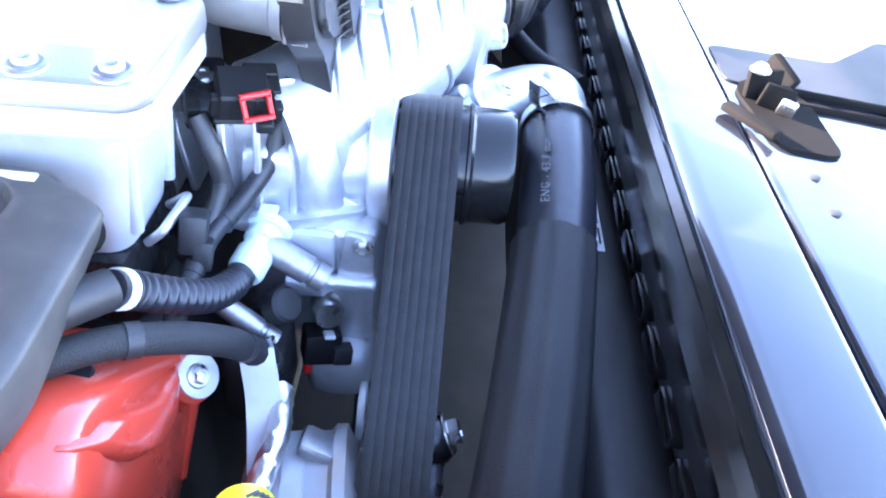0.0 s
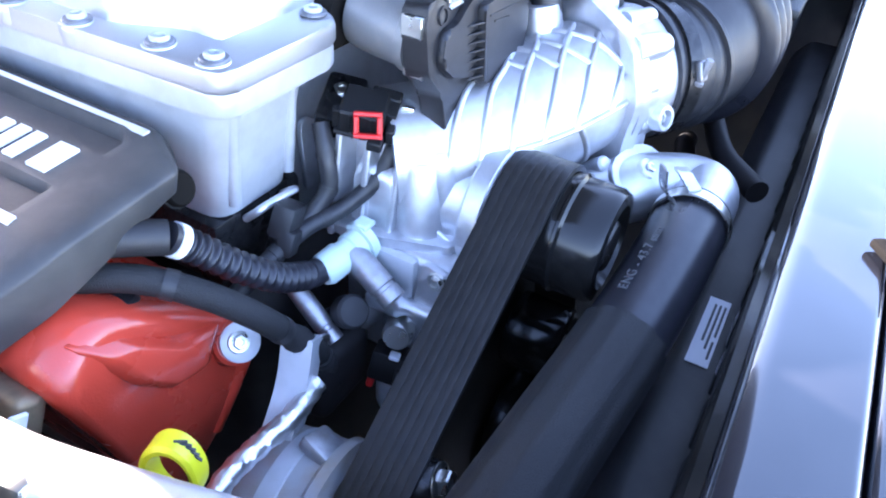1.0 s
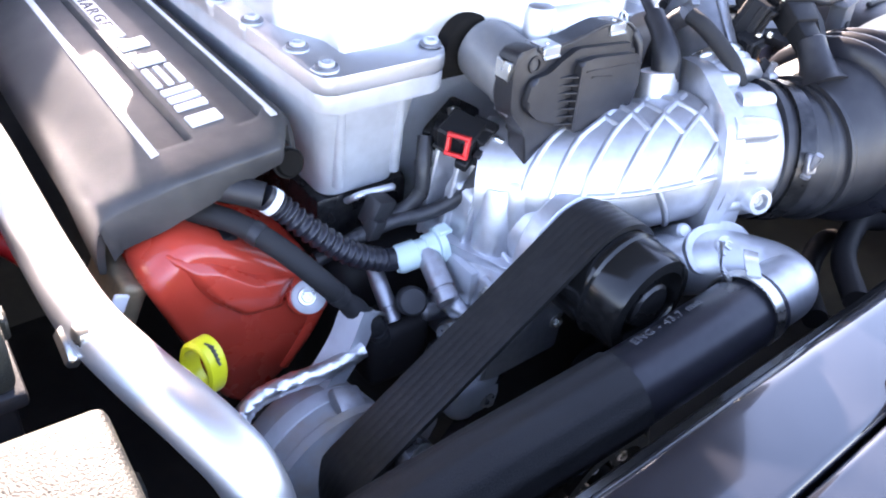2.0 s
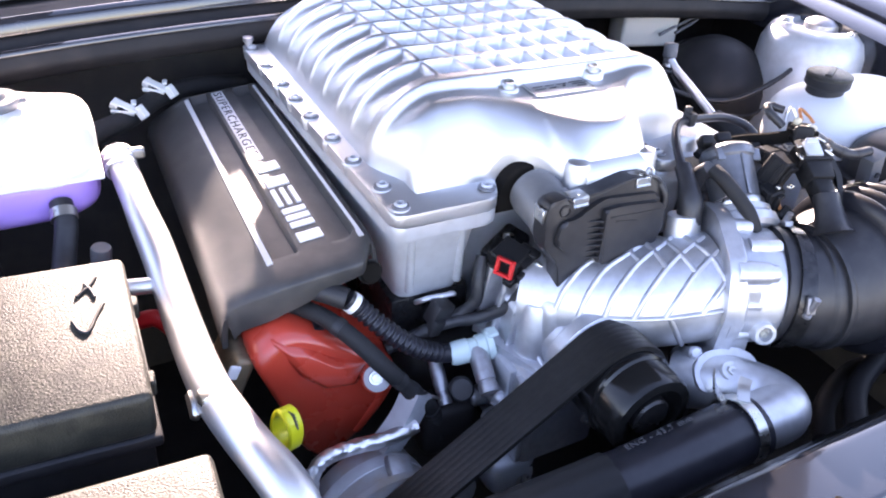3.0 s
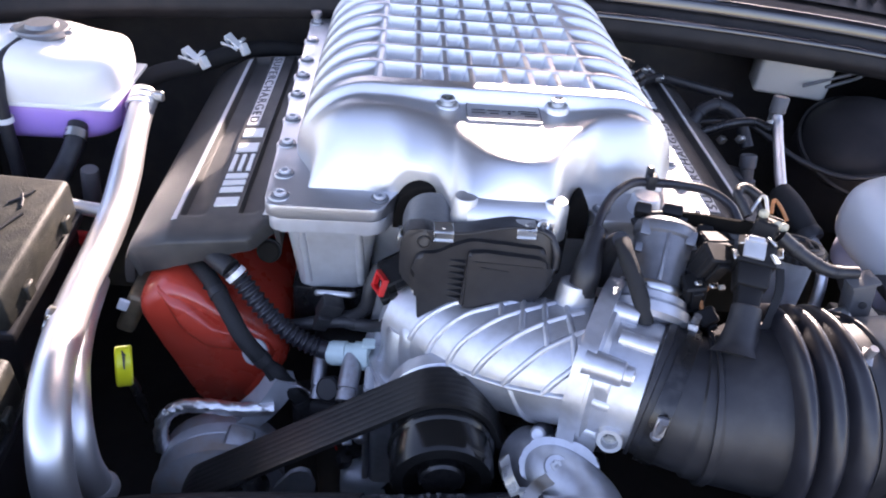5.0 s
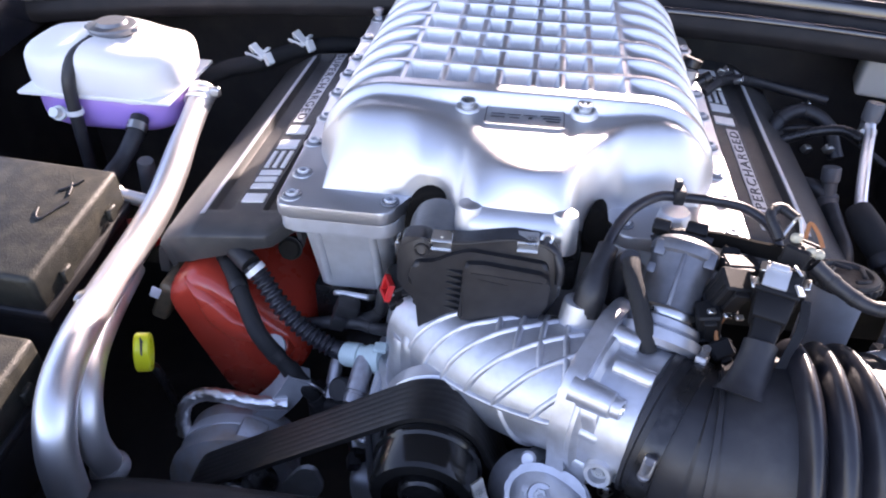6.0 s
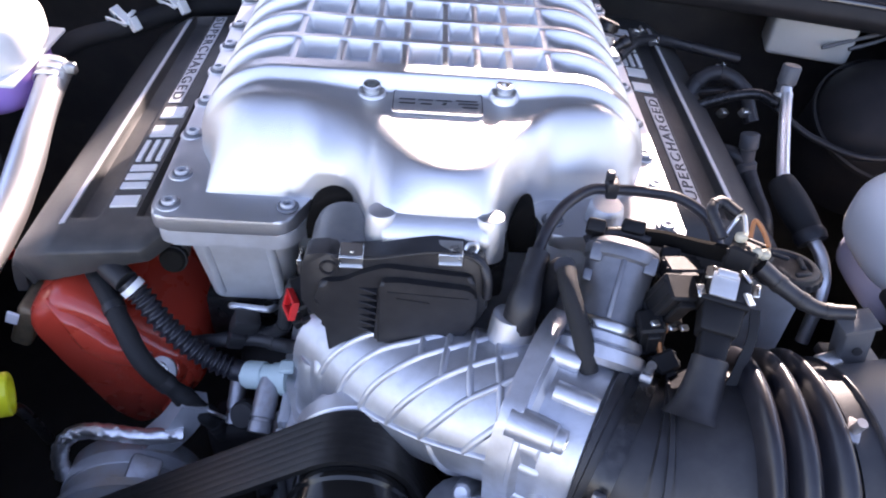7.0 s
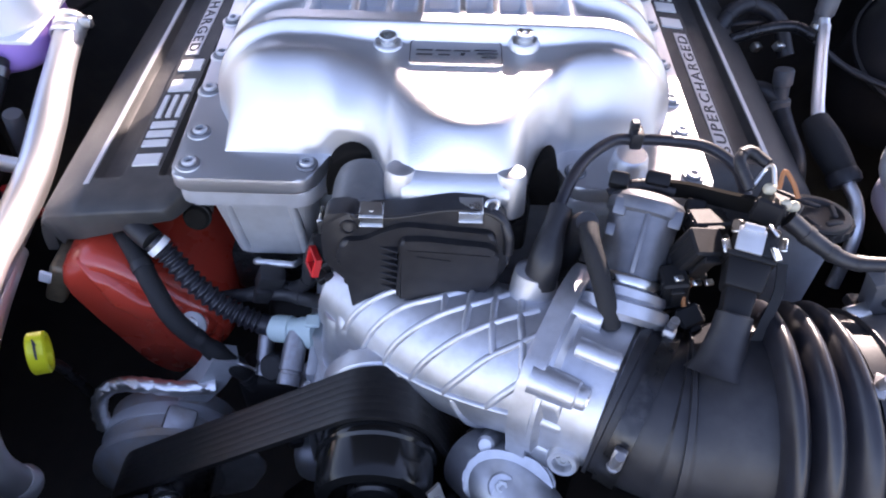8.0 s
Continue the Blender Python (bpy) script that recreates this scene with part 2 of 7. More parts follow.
def make_bolt(name, r=0.0072, h=0.006, washer=True, socket=False, mat=None, washer_mat=None):
    bm = bmesh.new()
    if washer:
        lathe(bm, [(0, r * 1.5), (0.0011, r * 1.5), (0.0018, r * 1.36), (0.0019, r * 0.9)], (0, 0, 0), (0, 0, 1), 24)
        for f in bm.faces:
            f.material_index = 1
    if socket:
        lathe(bm, [(0.0012, r * 0.98), (h - 0.0008, r), (h, r * 0.9), (h, r * 0.55), (h * 0.35, r * 0.5)], (0, 0, 0), (0, 0, 1), 24)
    else:
        lathe(bm, [(0.0012, r), (h - 0.001, r), (h, r * 0.88), (h, r * 0.5), (h - 0.0012, r * 0.42)], (0, 0, 0), (0, 0, 1), 6)
    finish(bm, 30)
    me = bpy.data.meshes.new(name)
    bm.to_mesh(me)
    bm.free()
    me.materials.append(mat or M_STEEL)
    me.materials.append(washer_mat or mat or M_STEEL)
    return me


BOLT = make_bolt("bolt_mesh", 0.0058, 0.0048)
LID_BOLT = make_bolt("lid_bolt_mesh", 0.0054, 0.0042, True, True, M_CASE, M_DARK_CAST)
BIG_BOLT = make_bolt("big_bolt_mesh", 0.0085, 0.008, True, False)
SMALL_BOLT = make_bolt("small_bolt_mesh", 0.0048, 0.005)
SOCKET_BOLT = make_bolt("socket_bolt_mesh", 0.0066, 0.0065, True, True)


def bolt(parent, pos, normal=(0, 0, 1), data=None, spin=0, name="bolt", label=""):
    return link_part(name, data or BOLT, parent, label, Matrix.Translation(pos) @ turn(normal) @ Matrix.Rotation(spin, 4, "Z"))


def text_part(words, size, m, depth, mat, parent, name="lettering", label="", spacing=1.0, shear=0.0):
    """Built-in lettering turned into a mesh, its baseline along x of the frame m."""
    cu = bpy.data.curves.new(name, "FONT")
    cu.body, cu.size, cu.extrude, cu.space_character, cu.shear = words, size, depth / 2, spacing, shear
    tmp = bpy.data.objects.new(name, cu)
    scene.collection.objects.link(tmp)
    me = bpy.data.meshes.new_from_object(tmp.evaluated_get(bpy.context.evaluated_depsgraph_get()))
    bpy.data.objects.remove(tmp)
    bpy.data.curves.remove(cu)
    me.transform(m)
    me.materials.clear()
    me.materials.append(mat)
    return link_part(name, me, parent, label)


def smooth01(t):
    t = max(0.0, min(1.0, t))
    return t * t * (3 - 2 * t)


def bulge(u):
    """A quarter round: 0 at the foot, 1 from u = 1 on."""
    u = max(0.0, min(1.0, u))
    return math.sqrt(max(0.0, 1 - (1 - u) ** 2))


def bump_at(d, half, slope):
    """1 within half of a line, falling to 0 over slope."""
    return 1 - smooth01((abs(d) - half) / slope)


def soft_body(bm, c, size, power=3.2, nu=40, nv=24, fn=None):
    """A rounded, box-like body."""
    rows = []
    for i in range(nv + 1):
        ph = -math.pi / 2 + math.pi * i / nv
        row = []
        for j in range(nu):
            th = 2 * math.pi * j / nu
            def pw(v):
                return math.copysign(abs(v) ** (2 / power), v)
            p = Vector((size[0] / 2 * pw(math.cos(ph)) * pw(math.cos(th)), size[1] / 2 * pw(math.cos(ph)) * pw(math.sin(th)), size[2] / 2 * pw(math.sin(ph))))
            if fn:
                p = fn(p)
            row.append(bm.verts.new(p + Vector(c)))
        rows.append(row)
    for a, b in zip(rows, rows[1:]):
        for j in range(nu):
            bm.faces.new((a[j], a[(j + 1) % nu], b[(j + 1) % nu], b[j]))
    bmesh.ops.remove_doubles(bm, verts=bm.verts, dist=0.0004)


# ---- the large structure ----
def slab(name, c, s, mat, label, category, bev=0.004, m=None):
    bm = bmesh.new()
    box(bm, c, s, bev, 2, m)
    return structure(name, bm, mat, label, category)


bm = bmesh.new()
bmesh.ops.create_grid(bm, x_segments=8, y_segments=8, size=150)
structure("ground", bm, M_CONCRETE, "pale concrete ground under the car", "ground")
slab("floor_undertray", (0, 0.15, 0.27), (1.6, 1.3, 0.01), M_COWL, "black plastic undertray below the engine", "undertray")
slab("wall_inner_fender_west", (-0.80, 0.15, 0.56), (0.02, 1.1, 0.6), M_BAY, "dark painted inner fender panel", "panel")
slab("wall_inner_fender_east", (0.80, 0.15, 0.56), (0.02, 1.1, 0.6), M_BAY, "dark painted inner fender panel", "panel")
slab("wall_firewall", (0, 0.62, 0.565), (1.58, 0.02, 0.67), M_BAY, "dark painted firewall behind the engine", "panel")


def profile_bar(name, prof, x0, x1, mat, label, category, n=24, sag=None):
    """A bar along x with an (y, z) outline; sag moves it as a function of x."""
    bm = bmesh.new()
    rings = []
    for i in range(n + 1):
        x = x0 + (x1 - x0) * i / n
        dy, dz = sag(x) if sag else (0, 0)
        rings.append([bm.verts.new((x, y + dy, z + dz)) for y, z in prof])
    k = len(prof)
    for a, b in zip(rings, rings[1:]):
        for j in range(k):
            bm.faces.new((a[j], a[(j + 1) % k], b[(j + 1) % k], b[j]))
    bm.faces.new(rings[0][::-1])
    bm.faces.new(rings[-1])
    return structure(name, bm, mat, label, category)


def cowl_sag(x):
    return 0.0 - 0.10 * x * x, -0.06 * x * x


profile_bar("cowl_panel", round_poly([(0.466, 0.893), (0.459, 0.908), (0.464, 0.924), (0.470, 0.927), (0.478, 0.922), (0.492, 0.922), (0.500, 0.935), (0.56, 0.95), (0.64, 0.955), (0.64, 0.885), (0.50, 0.885)], 0.005, 3), -0.80, 0.80, M_COWL,
            "dark painted cowl panel above the firewall", "panel", 40, cowl_sag)
profile_bar("cowl_edge", round_poly([(0.4605, 0.925), (0.462, 0.9295), (0.467, 0.931), (0.472, 0.9285), (0.470, 0.924)], 0.001, 2), -0.80, 0.80, M_PAINT,
            "thin glossy rubber edge on the cowl", "trim", 40, cowl_sag)
profile_bar("cowl_lip", round_poly([(0.497, 0.936), (0.500, 0.950), (0.508, 0.956), (0.518, 0.953), (0.522, 0.942)], 0.003, 3), -0.80, 0.80, M_PAINT,
            "glossy black hood seal lip along the cowl", "trim", 40, cowl_sag)
profile_bar("cowl_grille_base", round_poly([(0.575, 0.956), (0.70, 1.0), (0.78, 1.03), (0.78, 1.0), (0.64, 0.952)], 0.004, 2), -0.80, 0.80, M_PLASTIC,
            "black plastic cowl grille base below the windshield", "grille", 40, cowl_sag)
bm = bmesh.new()
ws = [(-0.80, 0.74, 1.00), (0.80, 0.74, 1.00), (0.70, 1.30, 1.277), (-0.70, 1.30, 1.277)]
lo = [bm.verts.new(p) for p in ws]
hi = [bm.verts.new((x, y - 0.003, z + 0.006)) for x, y, z in ws]
bm.faces.new(lo[::-1])
bm.faces.new(hi)
for k in range(4):
    bm.faces.new((lo[k], lo[(k + 1) % 4], hi[(k + 1) % 4], hi[k]))
structure("windshield", bm, M_GLASS, "dark windshield glass behind the cowl", "windshield")
# Unseen roof; its height is set so its edge shades the rear bay.
slab("roof", (0, 2.0, 1.273), (1.42, 1.40, 0.03), M_PAINT, "unseen black car roof, its height set to shade the rear of the bay", "roof", 0.012)
# Made-up rails, out of view, raised to keep sun off the right engine cover.
for s, side in ((-1, "west"), (1, "east")):
    slab("sun_block_rail_" + side, (s * 0.71, 1.95, 1.344), (0.20, 1.30, 0.122), M_PAINT, "unseen black rail added on the roof to block sun", "roof", 0.03)

# unseen open hood above the bay, its two vents cut to shape the sun
HOOD = Vector((0, 0.62, 1.0))
HOOD_UP = Vector((0, -0.682, 0.731))
hood = thing("hood", "unseen open black hood, its vents set to shape the sun, with a dark underside", "hood", tuple(HOOD), "", "structure")
for x0, x1, d0, d1 in ((-0.78, 0.78, 0.25, 1.15), (-0.118, 0.118, 0.0375, 0.247), (0.119, 0.330, 0.0375, 0.180), (-0.78, -0.42, 0.0375, 0.247), (0.478, 0.78, 0.0375, 0.247), (0.42, 0.478, 0.0375, 0.196), (0.331, 0.42, 0.0375, 0.095)):
    bm = bmesh.new()
    box(bm, (0, 0, 0), (x1 - x0, d1 - d0, 0.022), 0.003, 1)
    bmesh.ops.transform(bm, matrix=frame_of(tuple(HOOD + HOOD_UP * ((d0 + d1) / 2) + Vector(((x0 + x1) / 2, 0, 0))), (1, 0, 0), tuple(HOOD_UP)), verts=bm.verts)
    part("panel", bm, M_BAY, hood)
for x in (-0.74, 0.74):
    bm = bmesh.new()
    sweep(bm, spline([(x, 0.60, 0.86), (x, 0.60, 0.96), (x, 0.585, 1.02), (x, 0.53, 1.07)], 6), lambda t: [(-0.012, -0.004), (0.012, -0.004), (0.012, 0.004), (-0.012, 0.004)])
    part("hinge", bm, M_BLACK_STEEL, hood, "black steel hinge arm")

# the body panels in front of the engine
profile_bar("radiator_support", round_poly([(-0.3428, 0.69), (-0.3428, 0.8145), (-0.3395, 0.8170), (-0.296, 0.8180), (-0.2875, 0.814), (-0.286, 0.800), (-0.295, 0.69)], 0.004, 3),
            -0.82, 0.82, M_PAINT, "glossy black painted panel over the radiator", "panel", 30)
profile_bar("front_panel", round_poly([(-0.3450, 0.69), (-0.3447, 0.813), (-0.348, 0.8156), (-0.55, 0.795), (-0.75, 0.72), (-0.80, 0.60), (-0.75, 0.55)], 0.01, 4),
            -0.85, 0.85, M_PAINT, "glossy black painted front body panel", "panel", 30)
seal = profile_bar("radiator_seal", [(-0.2866, 0.810), (-0.2815, 0.806), (-0.2850, 0.797), (-0.2800, 0.791), (-0.2845, 0.782), (-0.2795, 0.776), (-0.2850, 0.766), (-0.2840, 0.745),
                                     (-0.2860, 0.722), (-0.2900, 0.712), (-0.2960, 0.712), (-0.2890, 0.808)], -0.82, 0.82, M_GLOSS_BLACK, "ribbed glossy black rubber seal strip", "seal", 30)
profile_bar("fan_shroud", round_poly([(-0.250, 0.700), (-0.232, 0.675), (-0.225, 0.52), (-0.25, 0.45), (-0.296, 0.45), (-0.296, 0.700)], 0.008, 3), -0.70, 0.70, M_PLASTIC,
            "black plastic radiator fan shroud", "shroud", 10)

# the engine below its covers
bm = bmesh.new()
box(bm, (0, 0.24, 0.50), (0.34, 0.46, 0.42), 0.03, 3)
block = single("engine_block", bm, M_BAY, "dark engine block under the supercharger", "engine block")


# ---- supercharger ----
sc = thing("supercharger", "silver cast supercharger with ribbed lid on top of the engine", "supercharger", (0, 0.2, 0.70))

FRONT = ((-0.175, 0.016), (-0.102, 0.016), (-0.090, 0.016), (-0.068, 0.014), (-0.052, 0.004), (-0.044, -0.018), (-0.037, -0.031), (-0.028, -0.034),
         (0.040, -0.034), (0.049, -0.031), (0.055, -0.016), (0.062, 0.006), (0.072, 0.016), (0.090, 0.030), (0.175, 0.042))
RIB_Y, RIB_GAP = 0.0915, 0.0425
RIB_X = (-0.109, -0.073, -0.047, -0.0235, 0.0085, 0.0335, 0.059, 0.0915)
GRID_MID, GRID_HALF, LID_MID, LID_HALF = -0.0088, 0.1003, -0.004, 0.180


def front_raw(x):
    for (a, p), (b, q) in zip(FRONT, FRONT[1:]):
        if x <= b:
            return p + (q - p) * smooth01((x - a) / (b - a))
    return FRONT[-1][1]


def lid_front(x):
    return sum(front_raw(x + 0.0032 * k) * w for k, w in ((-3, 1), (-2, 2), (-1, 3), (0, 4), (1, 3), (2, 2), (3, 1))) / 16


def lid_half(y):
    """Half the width of the lid; it narrows in front of the ridge."""
    return LID_HALF - 0.018 * (1 - smooth01((y - 0.035) / 0.05))


RIDGE = 0.079


def lid_height(x, y):
    """Height of the lid above its flange."""
    yf = lid_front(x)
    side = bulge((lid_half(y) - abs(x - LID_MID)) / (0.040 + 0.030 * smooth01((y - 0.04) / 0.05)))
    hump = bump_at(x - 0.006, 0.030, 0.034)
    foot = max(0.024 * hump, 0.024 * bump_at(x + 0.066, 0.012, 0.024), 0.020 * bump_at(x - 0.070, 0.005, 0.020))
    t = abs(x - 0.013) / 0.058
    crest = -0.018 + 0.074 * t * t / (1 + t ** 6) ** (1 / 3) + 0.008 * smooth01((x - 0.06) / 0.05)
    plate = 0.057 + 0.05 * max(0, y) + 0.005 * (bump_at(x + 0.112, 0.01, 0.06) + bump_at(x - 0.118, 0.01, 0.05)) * bump_at(y - 0.062, 0.006, 0.05)
    u = max(0.0, min(1.0, (y - yf) / (max(0.016, crest - yf) + 0.004)))
    rise = 0.45 * bulge(u) + 0.55 * (1 - (1 - u) ** 1.7)
    h = foot + (plate - foot) * rise
    over = smooth01((y - RIDGE + 0.006) / 0.009)
    h += (0.0750 - plate) * over
    # pockets between the ribs, and scalloped valleys down the sides
    k = (y - RIB_Y) / RIB_GAP
    if k > 0:
        off = abs(k - round(k)) * RIB_GAP
        along = 1.0 if k > 8.0 else bump_at(off, 0.0028, 0.0034)
        inside = 1 - smooth01((abs(x - GRID_MID) - GRID_HALF - 0.001) / 0.004)
        cross = max(bump_at(x - c, 0.0026, 0.0044) for c in RIB_X)
        pocket = max(along, 0.90 * cross)
        bowl = 0.35 + 0.65 * min(1.0, off / 0.012)
        fade = smooth01((abs(x - GRID_MID) - GRID_HALF) / 0.02)
        valley = 0.0128 * (0.55 + 0.45 * fade) * (1 - along) * bowl
        h -= 0.0150 * inside * (1 - pocket) + (1 - inside) * valley
    rear = bulge((0.446 - y) / 0.05)
    return max(0.0, h * side * rear)


us = sorted({round(-1 + 2 * i / 88, 5) for i in range(89)} | {round(s * (1 - 0.008 * k), 5) for k in range(6) for s in (-1, 1)}
            | {round((c + o - LID_MID) / LID_HALF, 5) for c in RIB_X for o in (-0.0060, -0.0036, -0.0022, 0.0022, 0.0036, 0.0060)})
bm = bmesh.new()
cols = []
NV = 34
rear_steps = {RIDGE - 0.006 + 0.0015 * i for i in range(8)} | {0.445, 0.4457, 0.446}
for k in range(9):
    c = RIB_Y + RIB_GAP * k
    rear_steps |= {c + o for o in (-0.016, -0.0115, -0.0085, -0.0060, -0.0048, -0.0036, -0.0026, -0.0020, 0.0, 0.0020, 0.0026, 0.0036, 0.0048, 0.0060, 0.0085, 0.0115, 0.016, 0.02125)}
rear_steps = sorted(round(y, 5) for y in rear_steps if RIDGE - 0.0061 < y <= 0.446)
for u in us:
    yf = lid_front(LID_MID + u * (LID_HALF - 0.018))
    col = []
    for y in [yf + (rear_steps[0] - yf) * (i / NV) ** 1.4 for i in range(NV)] + rear_steps:
        x = LID_MID + u * lid_half(y)
        col.append(bm.verts.new((x, y, 0.8965 + lid_height(x, max(y, lid_front(x))))))
    cols.append(col)
rows = len(cols[0])
for a, b in zip(cols, cols[1:]):
    for j in range(rows - 1):
        bm.faces.new((a[j], b[j], b[j + 1], a[j + 1]))
foot_row = [bm.verts.new((c[0].co.x, c[0].co.y, 0.876)) for c in cols]
for i in range(len(cols) - 1):
    bm.faces.new((foot_row[i], foot_row[i + 1], cols[i + 1][0], cols[i][0]))
lid = part("lid", bm, M_LID, sc, "silver cast lid with curved ribs and a grid of pockets", 50)

left_bolts = [(-0.187, 0.0), (-0.188, 0.037), (-0.194, 0.093), (-0.196, 0.145), (-0.199, 0.203), (-0.200, 0.254), (-0.201, 0.300), (-0.202, 0.365), (-0.203, 0.429)]
right_bolts = [(0.180, 0.003), (0.182, 0.055), (0.182, 0.098), (0.184, 0.150), (0.185, 0.215), (0.186, 0.27), (0.187, 0.33), (0.188, 0.40)]
front_bolts = [(-0.102, 0.003), (0.094, 0.004)]
outline = [(-0.199, -0.015), (-0.100, -0.015), (-0.092, 0.004), (-0.084, 0.022), (-0.068, 0.029), (-0.052, 0.020), (-0.047, -0.005), (-0.041, -0.026), (0.053, -0.026), (0.060, 0.006),
           (0.066, 0.022), (0.074, 0.024), (0.082, 0.008), (0.090, -0.013), (0.194, -0.013), (0.196, 0.450), (-0.212, 0.450), (-0.206, 0.2)]
bm = bmesh.new()
prism(bm, round_poly(outline, [0.012, 0.012, 0.01, 0.01, 0.012, 0.01, 0.01, 0.006, 0.006, 0.01, 0.006, 0.006, 0.008, 0.01, 0.012, 0.015, 0.015, 0.02], 4),
      Matrix.Translation((0, 0, 0.8845)), 0.013, 0.0022, 2)
flange = part("flange", bm, M_LID, sc, "silver bolted lid flange")
bm = bmesh.new()
prism(bm, [(x * 0.99, y + (0.0025 if y < 0.1 else -0.002)) for x, y in round_poly(outline, [0.012, 0.012, 0.01, 0.01, 0.012, 0.01, 0.01, 0.006, 0.006, 0.01, 0.006, 0.006, 0.008, 0.01, 0.012, 0.015, 0.015, 0.02], 4)],
      Matrix.Translation((0, 0, 0.869)), 0.0146, 0.0020, 2)
part("case_flange", bm, M_CASE, sc, "grey cast flange of the case")
for x, y in left_bolts + right_bolts:
    bm = bmesh.new()
    s = -1 if x < 0 else 1
    lathe(bm, [(0, 0.009), (0.008, 0.0098), (0.0105, 0.0098), (0.012, 0.0088)], (x + s * 0.001, y, 0.8862), (0, 0, 1), 20)
    part("boss", bm, M_LID, sc)
for i, (x, y) in enumerate(left_bolts + right_bolts + front_bolts):
    bolt(sc, (x, y, 0.8982), (0, 0, 1), LID_BOLT, i * 0.7)
for x, y in ((-0.046, 0.073), (0.054, 0.076)):
    bm = bmesh.new()
    z = 0.8965 + lid_height(x, y)
    lathe(bm, [(-0.006, 0.0125), (0.000, 0.0115), (0.0018, 0.0098), (0.002, 0.008)], (x, y, z), (0, -0.08, 1), 24)
    part("boss", bm, M_LID, sc)
    bolt(sc, (x, y, z + 0.0015), (0, -0.08, 1), SOCKET_BOLT)
for x in (-0.031, 0.043):
    bm = bmesh.new()
    lathe(bm, [(-0.034, 0.0125), (-0.006, 0.0115), (-0.001, 0.0095), (0.0005, 0.006)], (x, -0.030, 0.9275), (0, 0.05, 1), 24)
    part("boss", bm, M_LID, sc)
bm = bmesh.new()
prism(bm, round_poly([(-0.020, 0.928), (-0.030, 0.9275), (-0.040, 0.922), (-0.0455, 0.914), (-0.0450, 0.906), (-0.040, 0.902), (-0.020, 0.902)], 0.005, 4), frame_of((-0.030, 0, 0), (0, 1, 0), (0, 0, 1)), 0.072, 0.003, 3)
part("web", bm, M_LID, sc, "rounded cast web under the lid nose", 60)
bm = bmesh.new()
lathe(bm, [(-0.004, 0.015), (0.008, 0.0135), (0.014, 0.0125), (0.0155, 0.011), (0.0155, 0.004)], (0.133, 0.009, 0.897), (0, 0, 1), 28)
part("boss", bm, M_LID, sc)
# black plates for rim and shade in the two openings under the lid front
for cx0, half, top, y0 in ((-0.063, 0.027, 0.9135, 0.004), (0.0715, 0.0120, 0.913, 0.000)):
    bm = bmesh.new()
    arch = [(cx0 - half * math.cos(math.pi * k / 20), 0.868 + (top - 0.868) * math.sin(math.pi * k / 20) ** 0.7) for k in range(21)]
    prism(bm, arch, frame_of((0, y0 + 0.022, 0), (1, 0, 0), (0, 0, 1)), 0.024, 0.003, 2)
    part("hollow_plate", bm, M_MATT, sc, "black plate for the rubber rim and shaded hollow under the lid edge", 50)
# name plate on the lid
zp = 0.8965 + lid_height(0.004, 0.062)
tilt = math.atan2(lid_height(0.004, 0.073) - lid_height(0.004, 0.052), 0.021)
pm = Matrix.Translation((0.004, 0.0615, zp + 0.0006)) @ Matrix.Rotation(tilt, 4, "X")
bm = bmesh.new()
prism(bm, round_poly([(-0.034, -0.015), (0.034, -0.015), (0.034, 0.015), (-0.034, 0.015)], 0.004, 4), pm, 0.0012, 0.0004, 1)
plate = part("name_plate", bm, M_LID, sc, "flat silver plate with a dark emblem")
bm = bmesh.new()
ring_a = round_poly([(-0.0335, -0.0145), (0.0335, -0.0145), (0.0335, 0.0145), (-0.0335, 0.0145)], 0.004, 4)
ring_b = round_poly([(-0.0328, -0.0138), (0.0328, -0.0138), (0.0328, 0.0138), (-0.0328, 0.0138)], 0.0035, 4)
pz = pm @ Matrix.Translation((0, 0, 0.0016))
va = [bm.verts.new(pz @ Vector((x, y, 0))) for x, y in ring_a]
vb = [bm.verts.new(pz @ Vector((x, y, 0))) for x, y in ring_b]
for k in range(len(va)):
    bm.faces.new((va[k], va[(k + 1) % len(va)], vb[(k + 1) % len(vb)], vb[k]))
part("border", bm, M_DARK_PRINT, plate, "thin dark printed border")
for x0, x1, y0, y1 in ((-0.029, -0.0175, 0.001, 0.0032), (-0.029, -0.0175, -0.0045, -0.0022), (-0.015, -0.004, 0.001, 0.0032), (-0.013, -0.005, -0.0045, -0.0022), (-0.002, 0.010, 0.001, 0.0032),
                       (0.003, 0.006, -0.0045, 0.0005), (0.013, 0.029, 0.002, 0.0045), (0.015, 0.030, -0.002, 0.0005), (0.018, 0.029, -0.0065, -0.004)):
    ym = (y0 + y1) / 2
    bm = bmesh.new()
    prism(bm, [(x0, ym + (y0 - ym) * 0.6), (x1, ym + (y0 - ym) * 0.6), (x1 + 0.001, ym + (y1 - ym) * 0.6), (x0 + 0.001, ym + (y1 - ym) * 0.6)], pz, 0.0003)
    part("emblem_bar", bm, M_DARK_PRINT, plate, "dark slanted bar")


